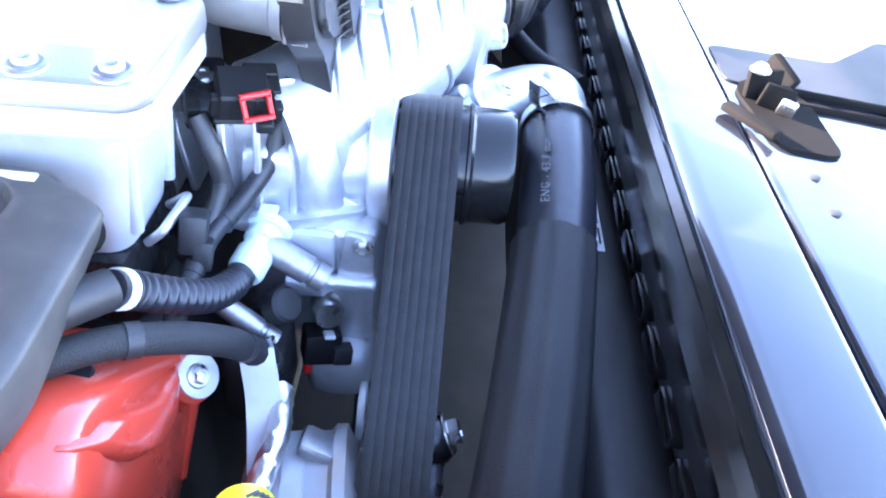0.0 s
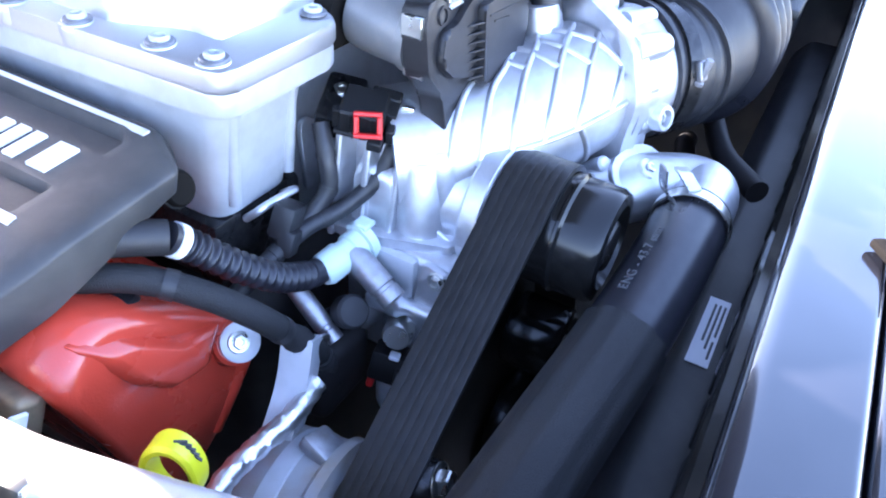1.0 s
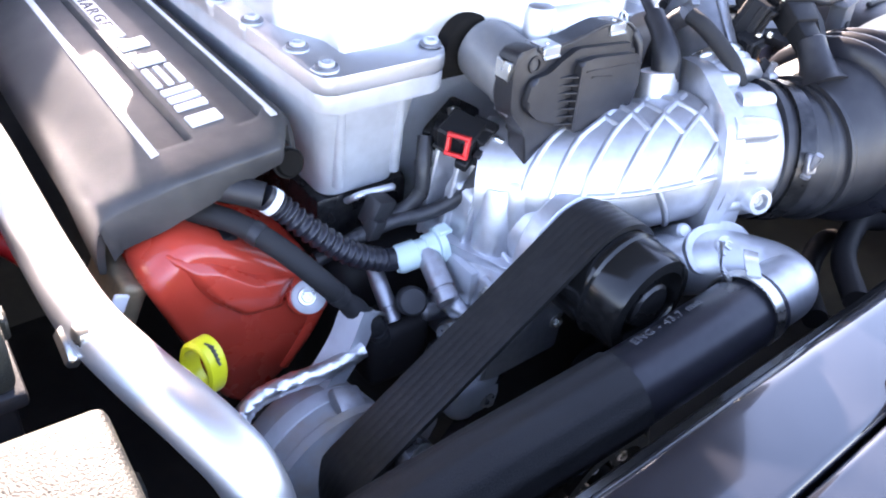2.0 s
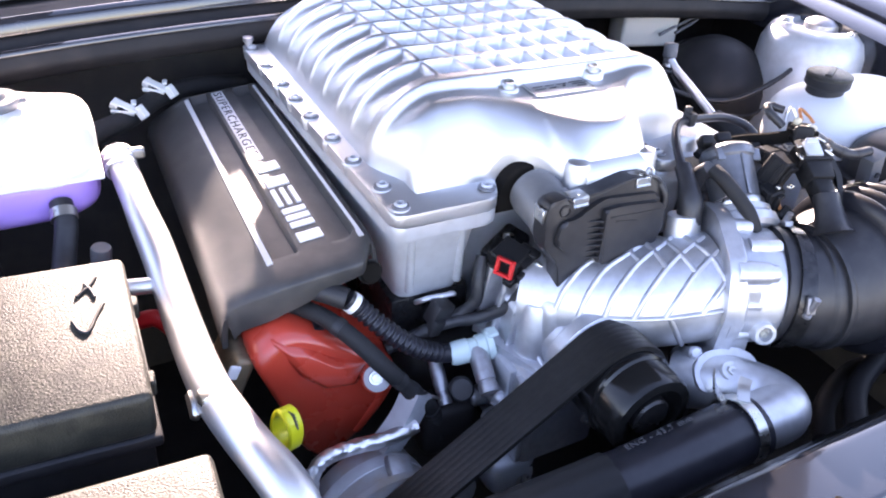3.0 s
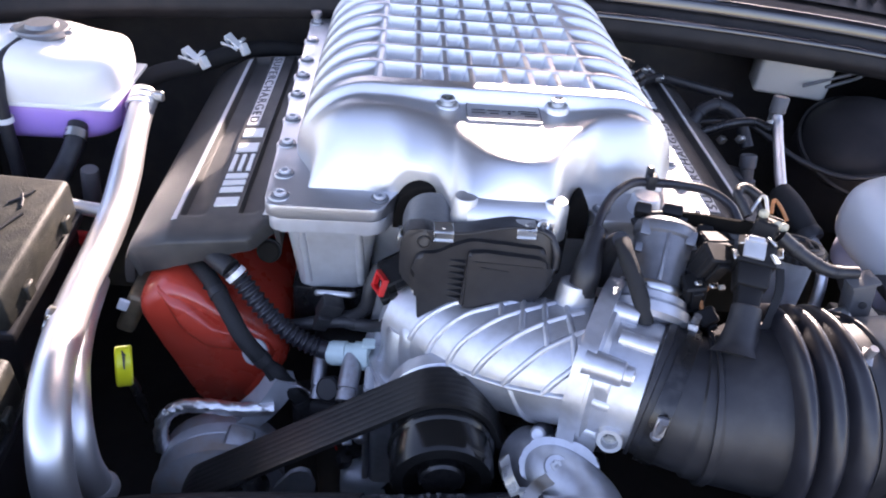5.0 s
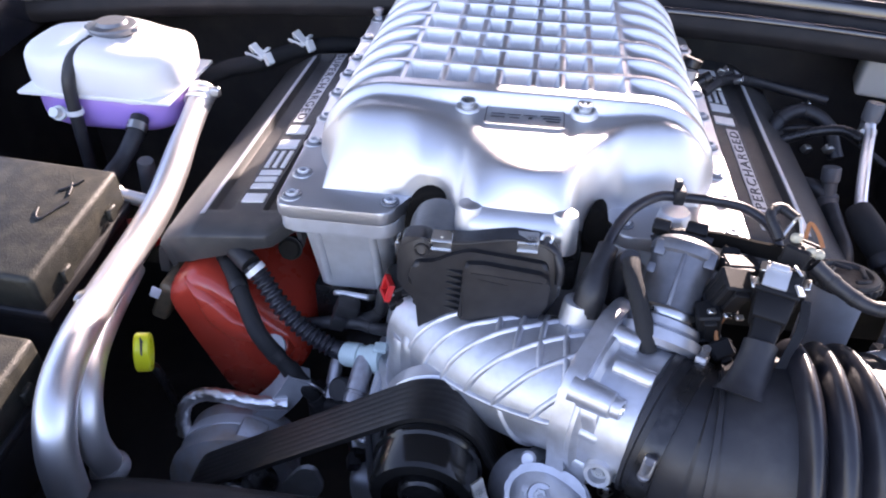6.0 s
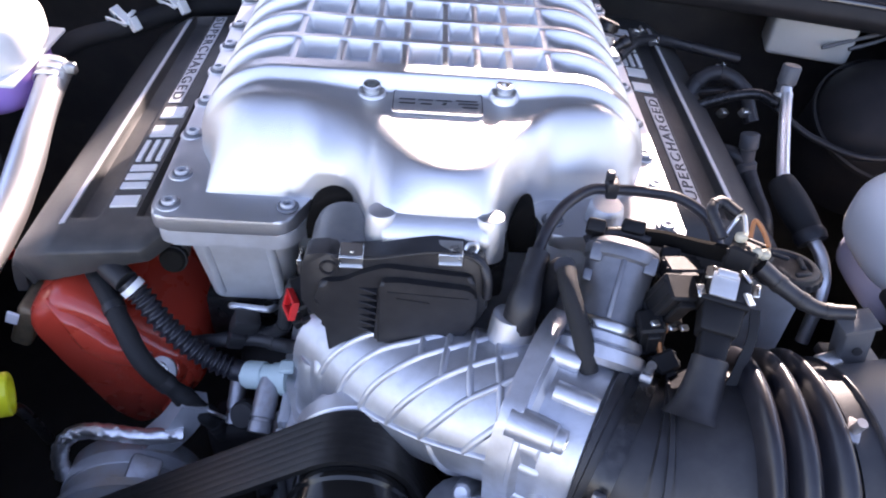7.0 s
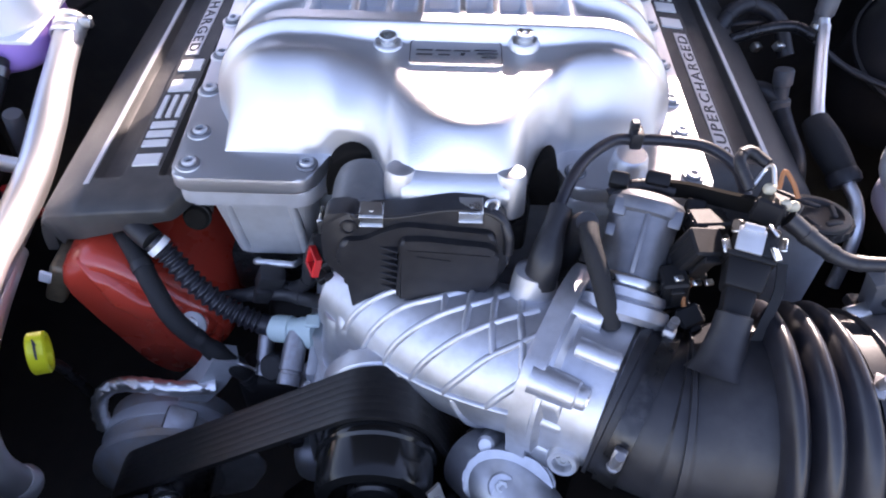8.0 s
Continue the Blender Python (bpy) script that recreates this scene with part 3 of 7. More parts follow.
def loft_box(bm, top, bottom, z1, z0, r=0.012, bev=0.0):
    """A block between two rounded rectangles (x0, x1, y0, y1)."""
    def ring(b, z):
        x0, x1, y0, y1 = b
        return [bm.verts.new((x, y, z)) for x, y in round_poly([(x0, y0), (x1, y0), (x1, y1), (x0, y1)], r, 5)]
    rings = [ring(bottom, z0)]
    rings.append(ring(tuple(bottom[i] * 0.06 + top[i] * 0.94 for i in range(4)), z0 + (z1 - z0) * 0.94))
    rings.append(ring(top, z1))
    k = len(rings[0])
    for a, b in zip(rings, rings[1:]):
        for j in range(k):
            bm.faces.new((a[j], a[(j + 1) % k], b[(j + 1) % k], b[j]))
    bm.faces.new(rings[0][::-1])
    bm.faces.new(rings[-1])


for s, name in ((-1, "case"), (1, "case")):
    bm = bmesh.new()
    a, b = sorted((s * 0.188, s * 0.103))
    c, d = sorted((s * 0.179, s * 0.112))
    loft_box(bm, (a, b, 0.004, 0.435), (c, d, 0.020, 0.430), 0.870, 0.783, 0.016)
    part(name, bm, M_CASE, sc, "grey cast cooler housing under the lid")
    for x in (s * 0.172, s * 0.121):
        bm = bmesh.new()
        tube(bm, [(x, 0.0075, 0.866), (x - s * 0.002, 0.0125, 0.83), (x - s * 0.004, 0.0180, 0.792)], 0.0042, 12, 8)
        part("bead", bm, M_CASE, sc)
bm = bmesh.new()
box(bm, (0, 0.245, 0.795), (0.22, 0.39, 0.17), 0.01, 2)
part("case", bm, M_CASE, sc, "grey cast supercharger case")
# dark base under the cooler housing with its small loop
bm = bmesh.new()
box(bm, (-0.143, 0.20, 0.757), (0.085, 0.36, 0.05), 0.006, 2)
part("lower_case", bm, M_BLACK_STEEL, sc, "black lower flange")
bm = bmesh.new()
tube(bm, [(-0.160, 0.018, 0.776), (-0.159, 0.009, 0.784), (-0.153, 0.006, 0.787), (-0.131, 0.004, 0.787), (-0.126, 0.006, 0.785), (-0.124, 0.018, 0.776)], 0.0028, 10, 6)
part("loop", bm, M_ALU, sc, "small bright metal loop")
bm = bmesh.new()
lathe(bm, [(0, 0.009), (0.012, 0.009), (0.013, 0.0105), (0.016, 0.0105), (0.018, 0.009), (0.019, 0.0)], (-0.205, 0.036, 0.816), (0, -1, 0.35), 22)
part("plug", bm, M_MATT, sc, "black round plug")

bm = bmesh.new()
lathe(bm, [(0.010, 0.0092), (0.0105, 0.0116), (0.0135, 0.0116), (0.014, 0.0092)], (-0.205, 0.036, 0.816), (0, -1, 0.35), 26, False)
part("ring", bm, M_PLUG, sc, "black ring on the plug")


# ---- bypass actuator in front of the lid ----
act = thing("bypass_actuator", "black plastic actuator with a grey motor can and metal clips", "actuator", (-0.02, -0.05, 0.83))
bm = bmesh.new()
face = [(-0.083, 0.896), (-0.079, 0.909), (-0.062, 0.911), (-0.056, 0.908), (-0.030, 0.910), (-0.012, 0.914), (0.006, 0.917), (0.028, 0.915), (0.041, 0.905), (0.043, 0.868), (0.030, 0.838),
        (-0.038, 0.838), (-0.040, 0.824), (-0.066, 0.824), (-0.068, 0.850), (-0.083, 0.868)]
fm = frame_of((0, -0.036, 0), (1, 0, 0), (0, 0.12, 1))
fm.translation = Vector((0, -0.036 - 0.875 * 0.119, 0.006))
prism(bm, round_poly(face, 0.003, 3), fm @ Matrix.Translation((0, 0, 0.013)), 0.018, 0.0016, 2)
abody = part("housing", bm, M_ACT, act, "black plastic housing", 30)
# bead along the upper rim, then the stepped cover with its gusset ribs
bm = bmesh.new()
sweep(bm, spline([tuple(fm @ Vector((x, z - 0.0016, 0.0308))) for x, z in face[2:9]], 6), lambda t: [(0.0013 * math.cos(2 * math.pi * k / 8), 0.0013 * math.sin(2 * math.pi * k / 8)) for k in range(8)])
part("bead", bm, M_ACT, act)
bm = bmesh.new()
prism(bm, round_poly([(-0.075, 0.872), (-0.069, 0.891), (-0.054, 0.892), (-0.042, 0.899), (-0.027, 0.905), (0.033, 0.900), (0.038, 0.872), (0.029, 0.850), (-0.030, 0.850), (-0.062, 0.860)], 0.005, 4),
      fm @ Matrix.Translation((0, 0, 0.029)), 0.0075, 0.0036, 4)
acov = part("cover", bm, M_ACT, act, "raised black plastic cover", 30)
bm = bmesh.new()
prism(bm, round_poly([(-0.033, 0.846), (0.024, 0.844), (0.036, 0.868), (0.036, 0.889), (0.029, 0.894), (-0.014, 0.898), (-0.029, 0.897)], 0.003, 4), fm @ Matrix.Translation((0, 0, 0.0345)), 0.0082, 0.0034, 4)
part("step", bm, M_ACT, acov, "", 30)
for k in range(7):
    bm = bmesh.new()
    prism(bm, [(-0.0445, 0), (-0.0310, 0), (-0.0310, 0.0062)], fm @ Matrix.Translation((0, 0.8535 + k * 0.0057, 0.0363)) @ Matrix.Rotation(radians(90), 4, "X"), 0.0014, 0.0003, 1)
    part("gusset", bm, M_ACT, acov)
for x0, x1, z in ((-0.024, 0.030, 0.889), (-0.018, 0.004, 0.884)):
    bm = bmesh.new()
    prism(bm, [(x0, z), (x1, z - 0.003), (x1, z - 0.0018), (x0, z + 0.0012)], fm @ Matrix.Translation((0, 0, 0.0425)), 0.0009)
    part("rib", bm, M_ACT, acov)
bm = bmesh.new()
lathe(bm, [(0.0, 0.0062), (0.0018, 0.0058), (0.0018, 0.0042), (0.0004, 0.0040)], tuple(fm @ Vector((-0.064, 0.899, 0.0305))), tuple(fm.to_3x3() @ Vector((0, 0, 1))), 20)
part("eyelet", bm, M_ACT, act)
for x, z, w in ((-0.049, 0.9095, 0.016), (0.0165, 0.9160, 0.016)):
    bm = bmesh.new()
    box(bm, (x, -0.056, z + 0.0022), (w, 0.014, 0.0016), 0.0005, 1)
    box(bm, (x, -0.0632, z - 0.0015), (w, 0.0018, 0.0085), 0.0005, 1)
    box(bm, (x, -0.0646, z - 0.0046), (w, 0.0024, 0.0018), 0.0006, 1)
    lathe(bm, [(0, 0.0016), (0.001, 0.0013), (0.001, 0)], (x, -0.058, z + 0.0028), (0, 0, 1), 12)
    part("clip", bm, M_STEEL, act, "bright spring steel clip")
for x, z in ((-0.0832, 0.899), (-0.0790, 0.872), (0.0435, 0.874)):
    bm = bmesh.new()
    box(bm, (x, -0.054, z), (0.0022, 0.014, 0.013), 0.0006, 1)
    box(bm, (x, -0.0610, z), (0.0040, 0.0016, 0.013), 0.0005, 1)
    part("clip", bm, M_STEEL, act, "bright spring steel clip")
bm = bmesh.new()
lathe(bm, [(0, 0.0240), (0.038, 0.0240), (0.046, 0.0225), (0.051, 0.015), (0.052, 0.006), (0.052, 0.0)], (-0.058, -0.048, 0.8850), (0.02, 1, 0.10), 36)
lathe(bm, [(0.0, 0.0256), (0.006, 0.0256), (0.007, 0.0240)], (-0.058, -0.048, 0.8850), (0.02, 1, 0.10), 36)
part("motor", bm, M_CAN, act, "grey round motor can")
bm = bmesh.new()
tube(bm, [(0.026, -0.056, 0.9165), (0.028, -0.054, 0.9200), (0.0320, -0.053, 0.9205), (0.0345, -0.054, 0.9175), (0.0330, -0.056, 0.9145)], 0.0016, 8, 6)
part("wire_clip", bm, M_STEEL, act, "bent bright wire")
bm = bmesh.new()
tube(bm, [(0.031, -0.056, 0.913), (0.038, -0.060, 0.909), (0.0425, -0.066, 0.899), (0.0430, -0.068, 0.886)], 0.0034, 12, 6)
part("lead", bm, M_RUBBER, act, "short black lead")
bm = bmesh.new()
box(bm, (0.045, -0.006, 0.872), (0.03, 0.05, 0.05), 0.006, 2)
part("bracket", bm, M_BLACK_STEEL, act, "black bracket under the lid nose")


# ---- intake snout and throttle body ----
snout = thing("intake_snout", "bare cast aluminium intake snout with criss-cross ribs", "intake snout", (0, -0.07, 0.74))
SA, SB = Vector((-0.060, -0.026, 0.796)), Vector((0.076, -0.116, 0.824))


def snout_axis(s):
    a, b, c = SA, Vector((-0.01, -0.085, 0.803)), SB
    return a * (1 - s) ** 2 + b * 2 * s * (1 - s) + c * s * s


def snout_point(s, th, out=0.0):
    p = snout_axis(s)
    t = (snout_axis(min(1, s + 0.02)) - snout_axis(max(0, s - 0.02))).normalized()
    side = t.cross(Vector((0, 0, 1))).normalized()
    up = side.cross(t)
    r = 0.047 + 0.005 * smooth01(s * 1.3) + out
    return p + side * (r * math.cos(th)) + up * (r * 0.94 * math.sin(th))


bm = bmesh.new()
rings = [[bm.verts.new(snout_point(s / 24, 2 * math.pi * k / 40)) for k in range(40)] for s in range(25)]
for a, b in zip(rings, rings[1:]):
    for k in range(40):
        bm.faces.new((a[k], a[(k + 1) % 40], b[(k + 1) % 40], b[k]))
bm.faces.new(rings[0][::-1])
bm.faces.new(rings[-1])
part("body", bm, M_ALU, snout)


def snout_rib(lane, w=0.0015, h=0.0024):
    bm = bmesh.new()
    way = spline([(s, th, 0) for s, th in lane], 8)
    way = [way[round(i * (len(way) - 1) / 20)] for i in range(21)]
    line = [snout_point(p.x, p.y) for p in way]
    mid = [snout_axis(p.x) for p in way]
    rings = []
    for i, p in enumerate(line):
        t = (line[min(20, i + 1)] - line[max(0, i - 1)]).normalized()
        nrm = (p - mid[i])
        nrm = (nrm - t * nrm.dot(t)).normalized()
        side = t.cross(nrm)
        rings.append([bm.verts.new(p + side * a + nrm * b) for a, b in ((-w * 2.6, -0.003), (-w * 1.5, h * 0.25), (-w * 0.9, h * 0.85), (-w * 0.4, h), (w * 0.4, h), (w * 0.9, h * 0.85), (w * 1.5, h * 0.25), (w * 2.6, -0.003))])
    for a, b in zip(rings, rings[1:]):
        for j in range(8):
            bm.faces.new((a[j], a[(j + 1) % 8], b[(j + 1) % 8], b[j]))
    bm.faces.new(rings[0][::-1])
    bm.faces.new(rings[-1])
    part("rib", bm, M_ALU, snout)


for lane in (((0.20, 0.30), (0.24, 0.72), (0.32, 1.18), (0.43, 1.52), (0.56, 1.85)), ((0.31, 0.20), (0.36, 0.70), (0.44, 1.15), (0.56, 1.48), (0.68, 1.85)),
             ((0.43, 0.20), (0.48, 0.66), (0.60, 1.22), (0.76, 1.68), (0.84, 2.0)), ((0.56, 0.20), (0.62, 0.60), (0.72, 1.04), (0.83, 1.38), (0.97, 1.72)),
             ((0.70, 0.22), (0.74, 0.44), (0.84, 0.88), (0.93, 1.14), (0.99, 1.32)), ((0.86, 0.22), (0.90, 0.42), (0.95, 0.62), (0.99, 0.78))):
    snout_rib(lane)
# shorter cross ribs and the lower rim
for lane in (((0.52, 1.86), (0.57, 1.60), (0.62, 1.27)), ((0.64, 2.0), (0.69, 1.62), (0.735, 1.10)), ((0.76, 2.0), (0.81, 1.50), (0.86, 0.96)), ((0.87, 2.0), (0.92, 1.50), (0.955, 1.15), (0.975, 0.74)),
             ((0.34, 0.22), (0.60, 0.20), (0.80, 0.21), (0.98, 0.22)), ((0.30, 0.16), (0.35, -0.35), (0.42, -0.85)), ((0.50, 0.20), (0.55, -0.30), (0.62, -0.85)), ((0.72, 0.20), (0.76, -0.30), (0.80, -0.85))):
    snout_rib(lane)
bm = bmesh.new()
soft_body(bm, (-0.046, -0.044, 0.774), (0.074, 0.084, 0.098), 5.0)
part("neck", bm, M_ALU, snout, "smooth cast neck")
bm = bmesh.new()
lathe(bm, [(0, 0.0175), (0.052, 0.0160), (0.057, 0.0140), (0.058, 0.0)], (-0.078, -0.066, 0.752), (0.06, 0.10, 1), 30)
part("pillar", bm, M_ALU, snout, "round cast pillar")
for base, top, y in ((-0.062, -0.020, -0.088), (-0.066, -0.030, -0.074)):
    bm = bmesh.new()
    prism(bm, round_poly([(base - 0.012, 0.756), (base - 0.008, 0.806), (base, 0.812), (top, 0.784), (top, 0.756)], 0.004, 3), frame_of((0, y, 0), (1, 0, 0), (0, 0.15, 1)), 0.0045, 0.0014, 2)
    part("web", bm, M_ALU, snout, "triangular cast web")
# mounting flange on the supercharger and the bearing nose
bm = bmesh.new()
prism(bm, round_poly([(-0.112, -0.012), (-0.106, -0.050), (-0.088, -0.098), (0.0, -0.098), (0.01, -0.012)], 0.008, 4), Matrix.Translation((0, 0, 0.749)), 0.008, 0.0018, 2)
part("ledge", bm, M_ALU, snout, "flat cast ledge")
for y, top in ((-0.008, 0.830), (-0.028, 0.822), (-0.048, 0.806)):
    bm = bmesh.new()
    prism(bm, round_poly([(-0.113 + abs(y) * 0.25, 0.745), (-0.098 + abs(y) * 0.2, top), (-0.06, top - 0.01), (-0.06, 0.745)], 0.003, 3), frame_of((0, y, 0), (1, 0, 0), (0, 0, 1)), 0.005, 0.0012, 1)
    part("gusset", bm, M_ALU, snout)
bm = bmesh.new()
prism(bm, [(-0.050, 0.746), (-0.098, 0.746), (-0.098, 0.754), (-0.050, 0.776)], frame_of((-0.083, 0, 0), (0, 1, 0), (0, 0, 1)), 0.004, 0.001, 1)
part("gusset", bm, M_ALU, snout)
bm = bmesh.new()
lathe(bm, [(0.0, 0.0455), (0.002, 0.0475), (0.014, 0.0475), (0.016, 0.0455)], (-0.041, -0.097, 0.769), (0, -1, 0), 48)
part("collar", bm, M_ALU, snout, "turned bright collar")
bm = bmesh.new()
prism(bm, round_poly([(-0.098, 0.745), (-0.03, 0.72), (0.02, 0.74), (0.02, 0.79), (-0.03, 0.805), (-0.092, 0.80)], 0.01, 4), frame_of((0, -0.02, 0), (1, 0, 0), (0, 0, 1)), 0.030, 0.002, 1)
part("flange", bm, M_ALU, snout)
bm = bmesh.new()
lathe(bm, [(0, 0.050), (0.045, 0.046), (0.050, 0.040), (0.070, 0.037)], (-0.039, -0.03, 0.769), (0, -1, 0), 40)
part("bearing_nose", bm, M_ALU, snout)
bm = bmesh.new()
lathe(bm, [(-0.014, 0.0165), (0.000, 0.0155), (0.007, 0.0145), (0.008, 0.012), (0.008, 0.009)], (0.062, -0.078, 0.872), (0.05, 0.25, 1), 26)
part("port", bm, M_ALU, snout, "round hose port")

TB_DIR = Vector((0.88, -0.45, 0.03)).normalized()
tb = thing("throttle_body", "bare aluminium throttle body with long bolt bosses", "throttle body", tuple(SB))
t_side = TB_DIR.cross(Vector((0, 0, 1))).normalized()
t_up = t_side.cross(TB_DIR).normalized()


def tb_point(along, side, up):
    return SB + TB_DIR * along + t_side * side + t_up * up


bm = bmesh.new()
pm2 = frame_of(tuple(tb_point(-0.007, 0, 0)), tuple(t_side), tuple(t_up))
fl = [(-0.052, -0.050), (-0.030, -0.064), (0.030, -0.076), (0.056, -0.066), (0.056, -0.020), (0.062, 0.010), (0.046, 0.050), (-0.010, 0.068), (-0.050, 0.060), (-0.062, 0.0)]
w = Vector((pm2[0][2], pm2[1][2], pm2[2][2]))
prism(bm, round_poly(fl, 0.012, 5), pm2 if w.dot(TB_DIR) > 0 else pm2 @ Matrix.Translation((0, 0, -0.014)), 0.014, 0.0015, 2)
part("flange", bm, M_ALU, tb)
bm = bmesh.new()
lathe(bm, [(0.0, 0.060), (0.010, 0.059), (0.014, 0.0535), (0.046, 0.0525), (0.048, 0.050), (0.052, 0.050)], tuple(SB), tuple(TB_DIR), 48)
part("barrel", bm, M_ALU, tb)
bm = bmesh.new()
prism(bm, round_poly([(-0.03, -0.05), (0.052, -0.044), (0.050, 0.034), (0.0, 0.054), (-0.03, 0.05)], 0.008, 4), pm2 @ Matrix.Translation((0, 0, 0.012 if w.dot(TB_DIR) > 0 else -0.030)), 0.018, 0.003, 2)
part("web", bm, M_ALU, tb)
for sd, up, r, ln in ((0.040, 0.040, 0.0098, 0.036), (-0.052, 0.044, 0.010, 0.03)):
    bm = bmesh.new()
    lathe(bm, [(0.0, r * 1.15), (ln - 0.009, r), (ln - 0.007, r * 0.96), (ln - 0.006, r * 0.80), (ln - 0.001, r * 0.78), (ln, r * 0.70), (ln, r * 0.45), (ln - 0.004, r * 0.4)], tuple(tb_point(0, sd, up)), tuple(TB_DIR), 24)
    part("boss", bm, M_ALU, tb)
    bolt(tb, tuple(tb_point(ln - 0.004, sd, up)), tuple(TB_DIR), SMALL_BOLT)

bm = bmesh.new()
low_at = tb_point(0.030, 0.032, -0.019)
lathe(bm, [(0.0, 0.0120), (0.026, 0.0105), (0.028, 0.0095), (0.028, 0.0065), (0.022, 0.006)], tuple(low_at), tuple(t_side * 0.9 + TB_DIR * 0.1 + t_up * 0.25), 24)
part("boss", bm, M_ALU, tb)
bolt(tb, tuple(low_at + (t_side * 0.9 + TB_DIR * 0.1 + t_up * 0.25).normalized() * 0.020), tuple(t_side * 0.9 + TB_DIR * 0.1 + t_up * 0.25), SMALL_BOLT)
for along, sd, up, r, ln in ((0.018, 0.013, 0.0490, 0.0070, 0.028), (0.002, -0.010, 0.0550, 0.0075, 0.024), (0.004, 0.0470, 0.012, 0.0060, 0.022), (0.004, 0.0470, -0.020, 0.0060, 0.022)):
    bm = bmesh.new()
    lathe(bm, [(0.0, r * 0.6), (0.0, r * 1.08), (ln - 0.002, r), (ln, r * 0.85), (ln, 0)], tuple(tb_point(along, sd, up)), tuple(TB_DIR), 24)
    part("lug", bm, M_ALU, tb)

# ---- intake hose ----
hose = thing("intake_hose", "wide black rubber intake hose with bellows and clamps", "intake hose", tuple(tb_point(0.1, 0, 0)))
axis_pts = [tb_point(0.046, 0, 0), tb_point(0.085, 0, -0.002), Vector((0.195, -0.158, 0.829)), Vector((0.240, -0.160, 0.832)), Vector((0.285, -0.155, 0.833)), Vector((0.36, -0.140, 0.828)), Vector((0.44, -0.12, 0.818))]


def hose_section(name, t0, t1, rfun, mat, label="", n=48, steps=60):
    line = spline(axis_pts, 40)
    a, b = int(t0 * (len(line) - 1)), int(t1 * (len(line) - 1))
    seg = line[a:b + 1]
    # even out the stations
    bm = bmesh.new()
    sweep(bm, seg, lambda t: [(rfun(t) * math.cos(2 * math.pi * j / n), rfun(t) * math.sin(2 * math.pi * j / n)) for j in range(n)])
    return part(name, bm, mat, hose, label, 60)


hose_section("cuff", 0.0, 0.18, lambda t: 0.0535 + (0.0025 if t < 0.12 or t > 0.85 else 0), M_RUBBER, "black rubber cuff")
hose_section("clamp", 0.05, 0.10, lambda t: 0.0565, M_BLACK_STEEL, "dark worm-drive band clamp")
hose_section("tube", 0.175, 0.352, lambda t: 0.0575 + 0.009 * smooth01(t * 1.2) + (0.002 if t < 0.08 else 0), M_RUBBER, "smooth black rubber tube")
hose_section("bellows", 0.340, 0.522, lambda t: 0.0635 + 0.0165 * abs(math.sin(t * math.pi * 3)) ** 0.62, M_HOSE, "black rubber bellows with three deep folds")
hose_section("collar", 0.52, 0.585, lambda t: 0.0715 + (0.0025 if t < 0.1 or t > 0.9 else 0), M_RUBBER, "black collar")
hose_section("duct", 0.58, 1.0, lambda t: 0.068, M_GREY_PLASTIC, "grey plastic duct")
for t_at, ang in ((0.075, 0.35), (0.075, 2.05), (0.552, 0.3), (0.552, 1.3)):
    line = spline(axis_pts, 40)
    p = line[int(t_at * (len(line) - 1))]
    r = 0.058 if t_at < 0.5 else 0.072
    q = p + t_side * r * math.cos(ang) + Vector((0, 0, 1)) * r * math.sin(ang)
    bm = bmesh.new()
    d = (q - p).normalized()
    box(bm, tuple(q), (0.008, 0.015, 0.006), 0.0015, 2, turn(d))
    lathe(bm, [(-0.009, 0.0030), (0.009, 0.0030), (0.0095, 0.0042), (0.012, 0.0042)], tuple(q + d * 0.003), (0, 0.2, -1), 12)
    part("clamp_screw", bm, M_ALU_DULL, hose, "worn bright clamp screw housing")


# ---- drive belt and pulleys ----
PX, PZ = -0.043, 0.771
pul = thing("supercharger_pulley", "gloss black drum pulley on the supercharger nose", "pulley", (PX, -0.12, PZ))
bm = bmesh.new()
lathe(bm, [(0, 0.036), (0.002, 0.0405), (0.060, 0.0405), (0.061, 0.0425), (0.063, 0.0425), (0.065, 0.0405), (0.088, 0.0402), (0.092, 0.038), (0.093, 0.030), (0.084, 0.028), (0.084, 0.0)],
      (PX, -0.100, PZ), (0, -1, 0), 64)
part("drum", bm, M_GLOSS_BLACK, pul)
bm = bmesh.new()
lathe(bm, [(0.0, 0.018), (0.006, 0.018), (0.008, 0.016), (0.008, 0.0)], (PX, -0.184, PZ), (0, -1, 0), 32)
part("hub", bm, M_BLACK_STEEL, pul)

IX, IZ, IR = -0.228, 0.650, 0.036
idler = thing("idler_pulley", "black idler pulley with a zinc bolt", "pulley", (IX, -0.12, IZ))
bm = bmesh.new()
lathe(bm, [(0, IR), (0.045, IR), (0.050, IR - 0.002), (0.051, 0.026), (0.045, 0.022), (0.045, 0.0)], (IX, -0.112, IZ), (0, -1, 0), 48)
part("wheel", bm, M_BLACK_STEEL, idler)
bm = bmesh.new()
lathe(bm, [(0, 0.016), (0.006, 0.015), (0.010, 0.012)], (IX + 0.016, -0.154, IZ + 0.036), (0.2, -1, 0.4), 24)
part("boss", bm, M_BLACK_STEEL, idler)
bolt(idler, (IX + 0.018, -0.163, IZ + 0.0405), (0.2, -1, 0.4), BIG_BOLT)


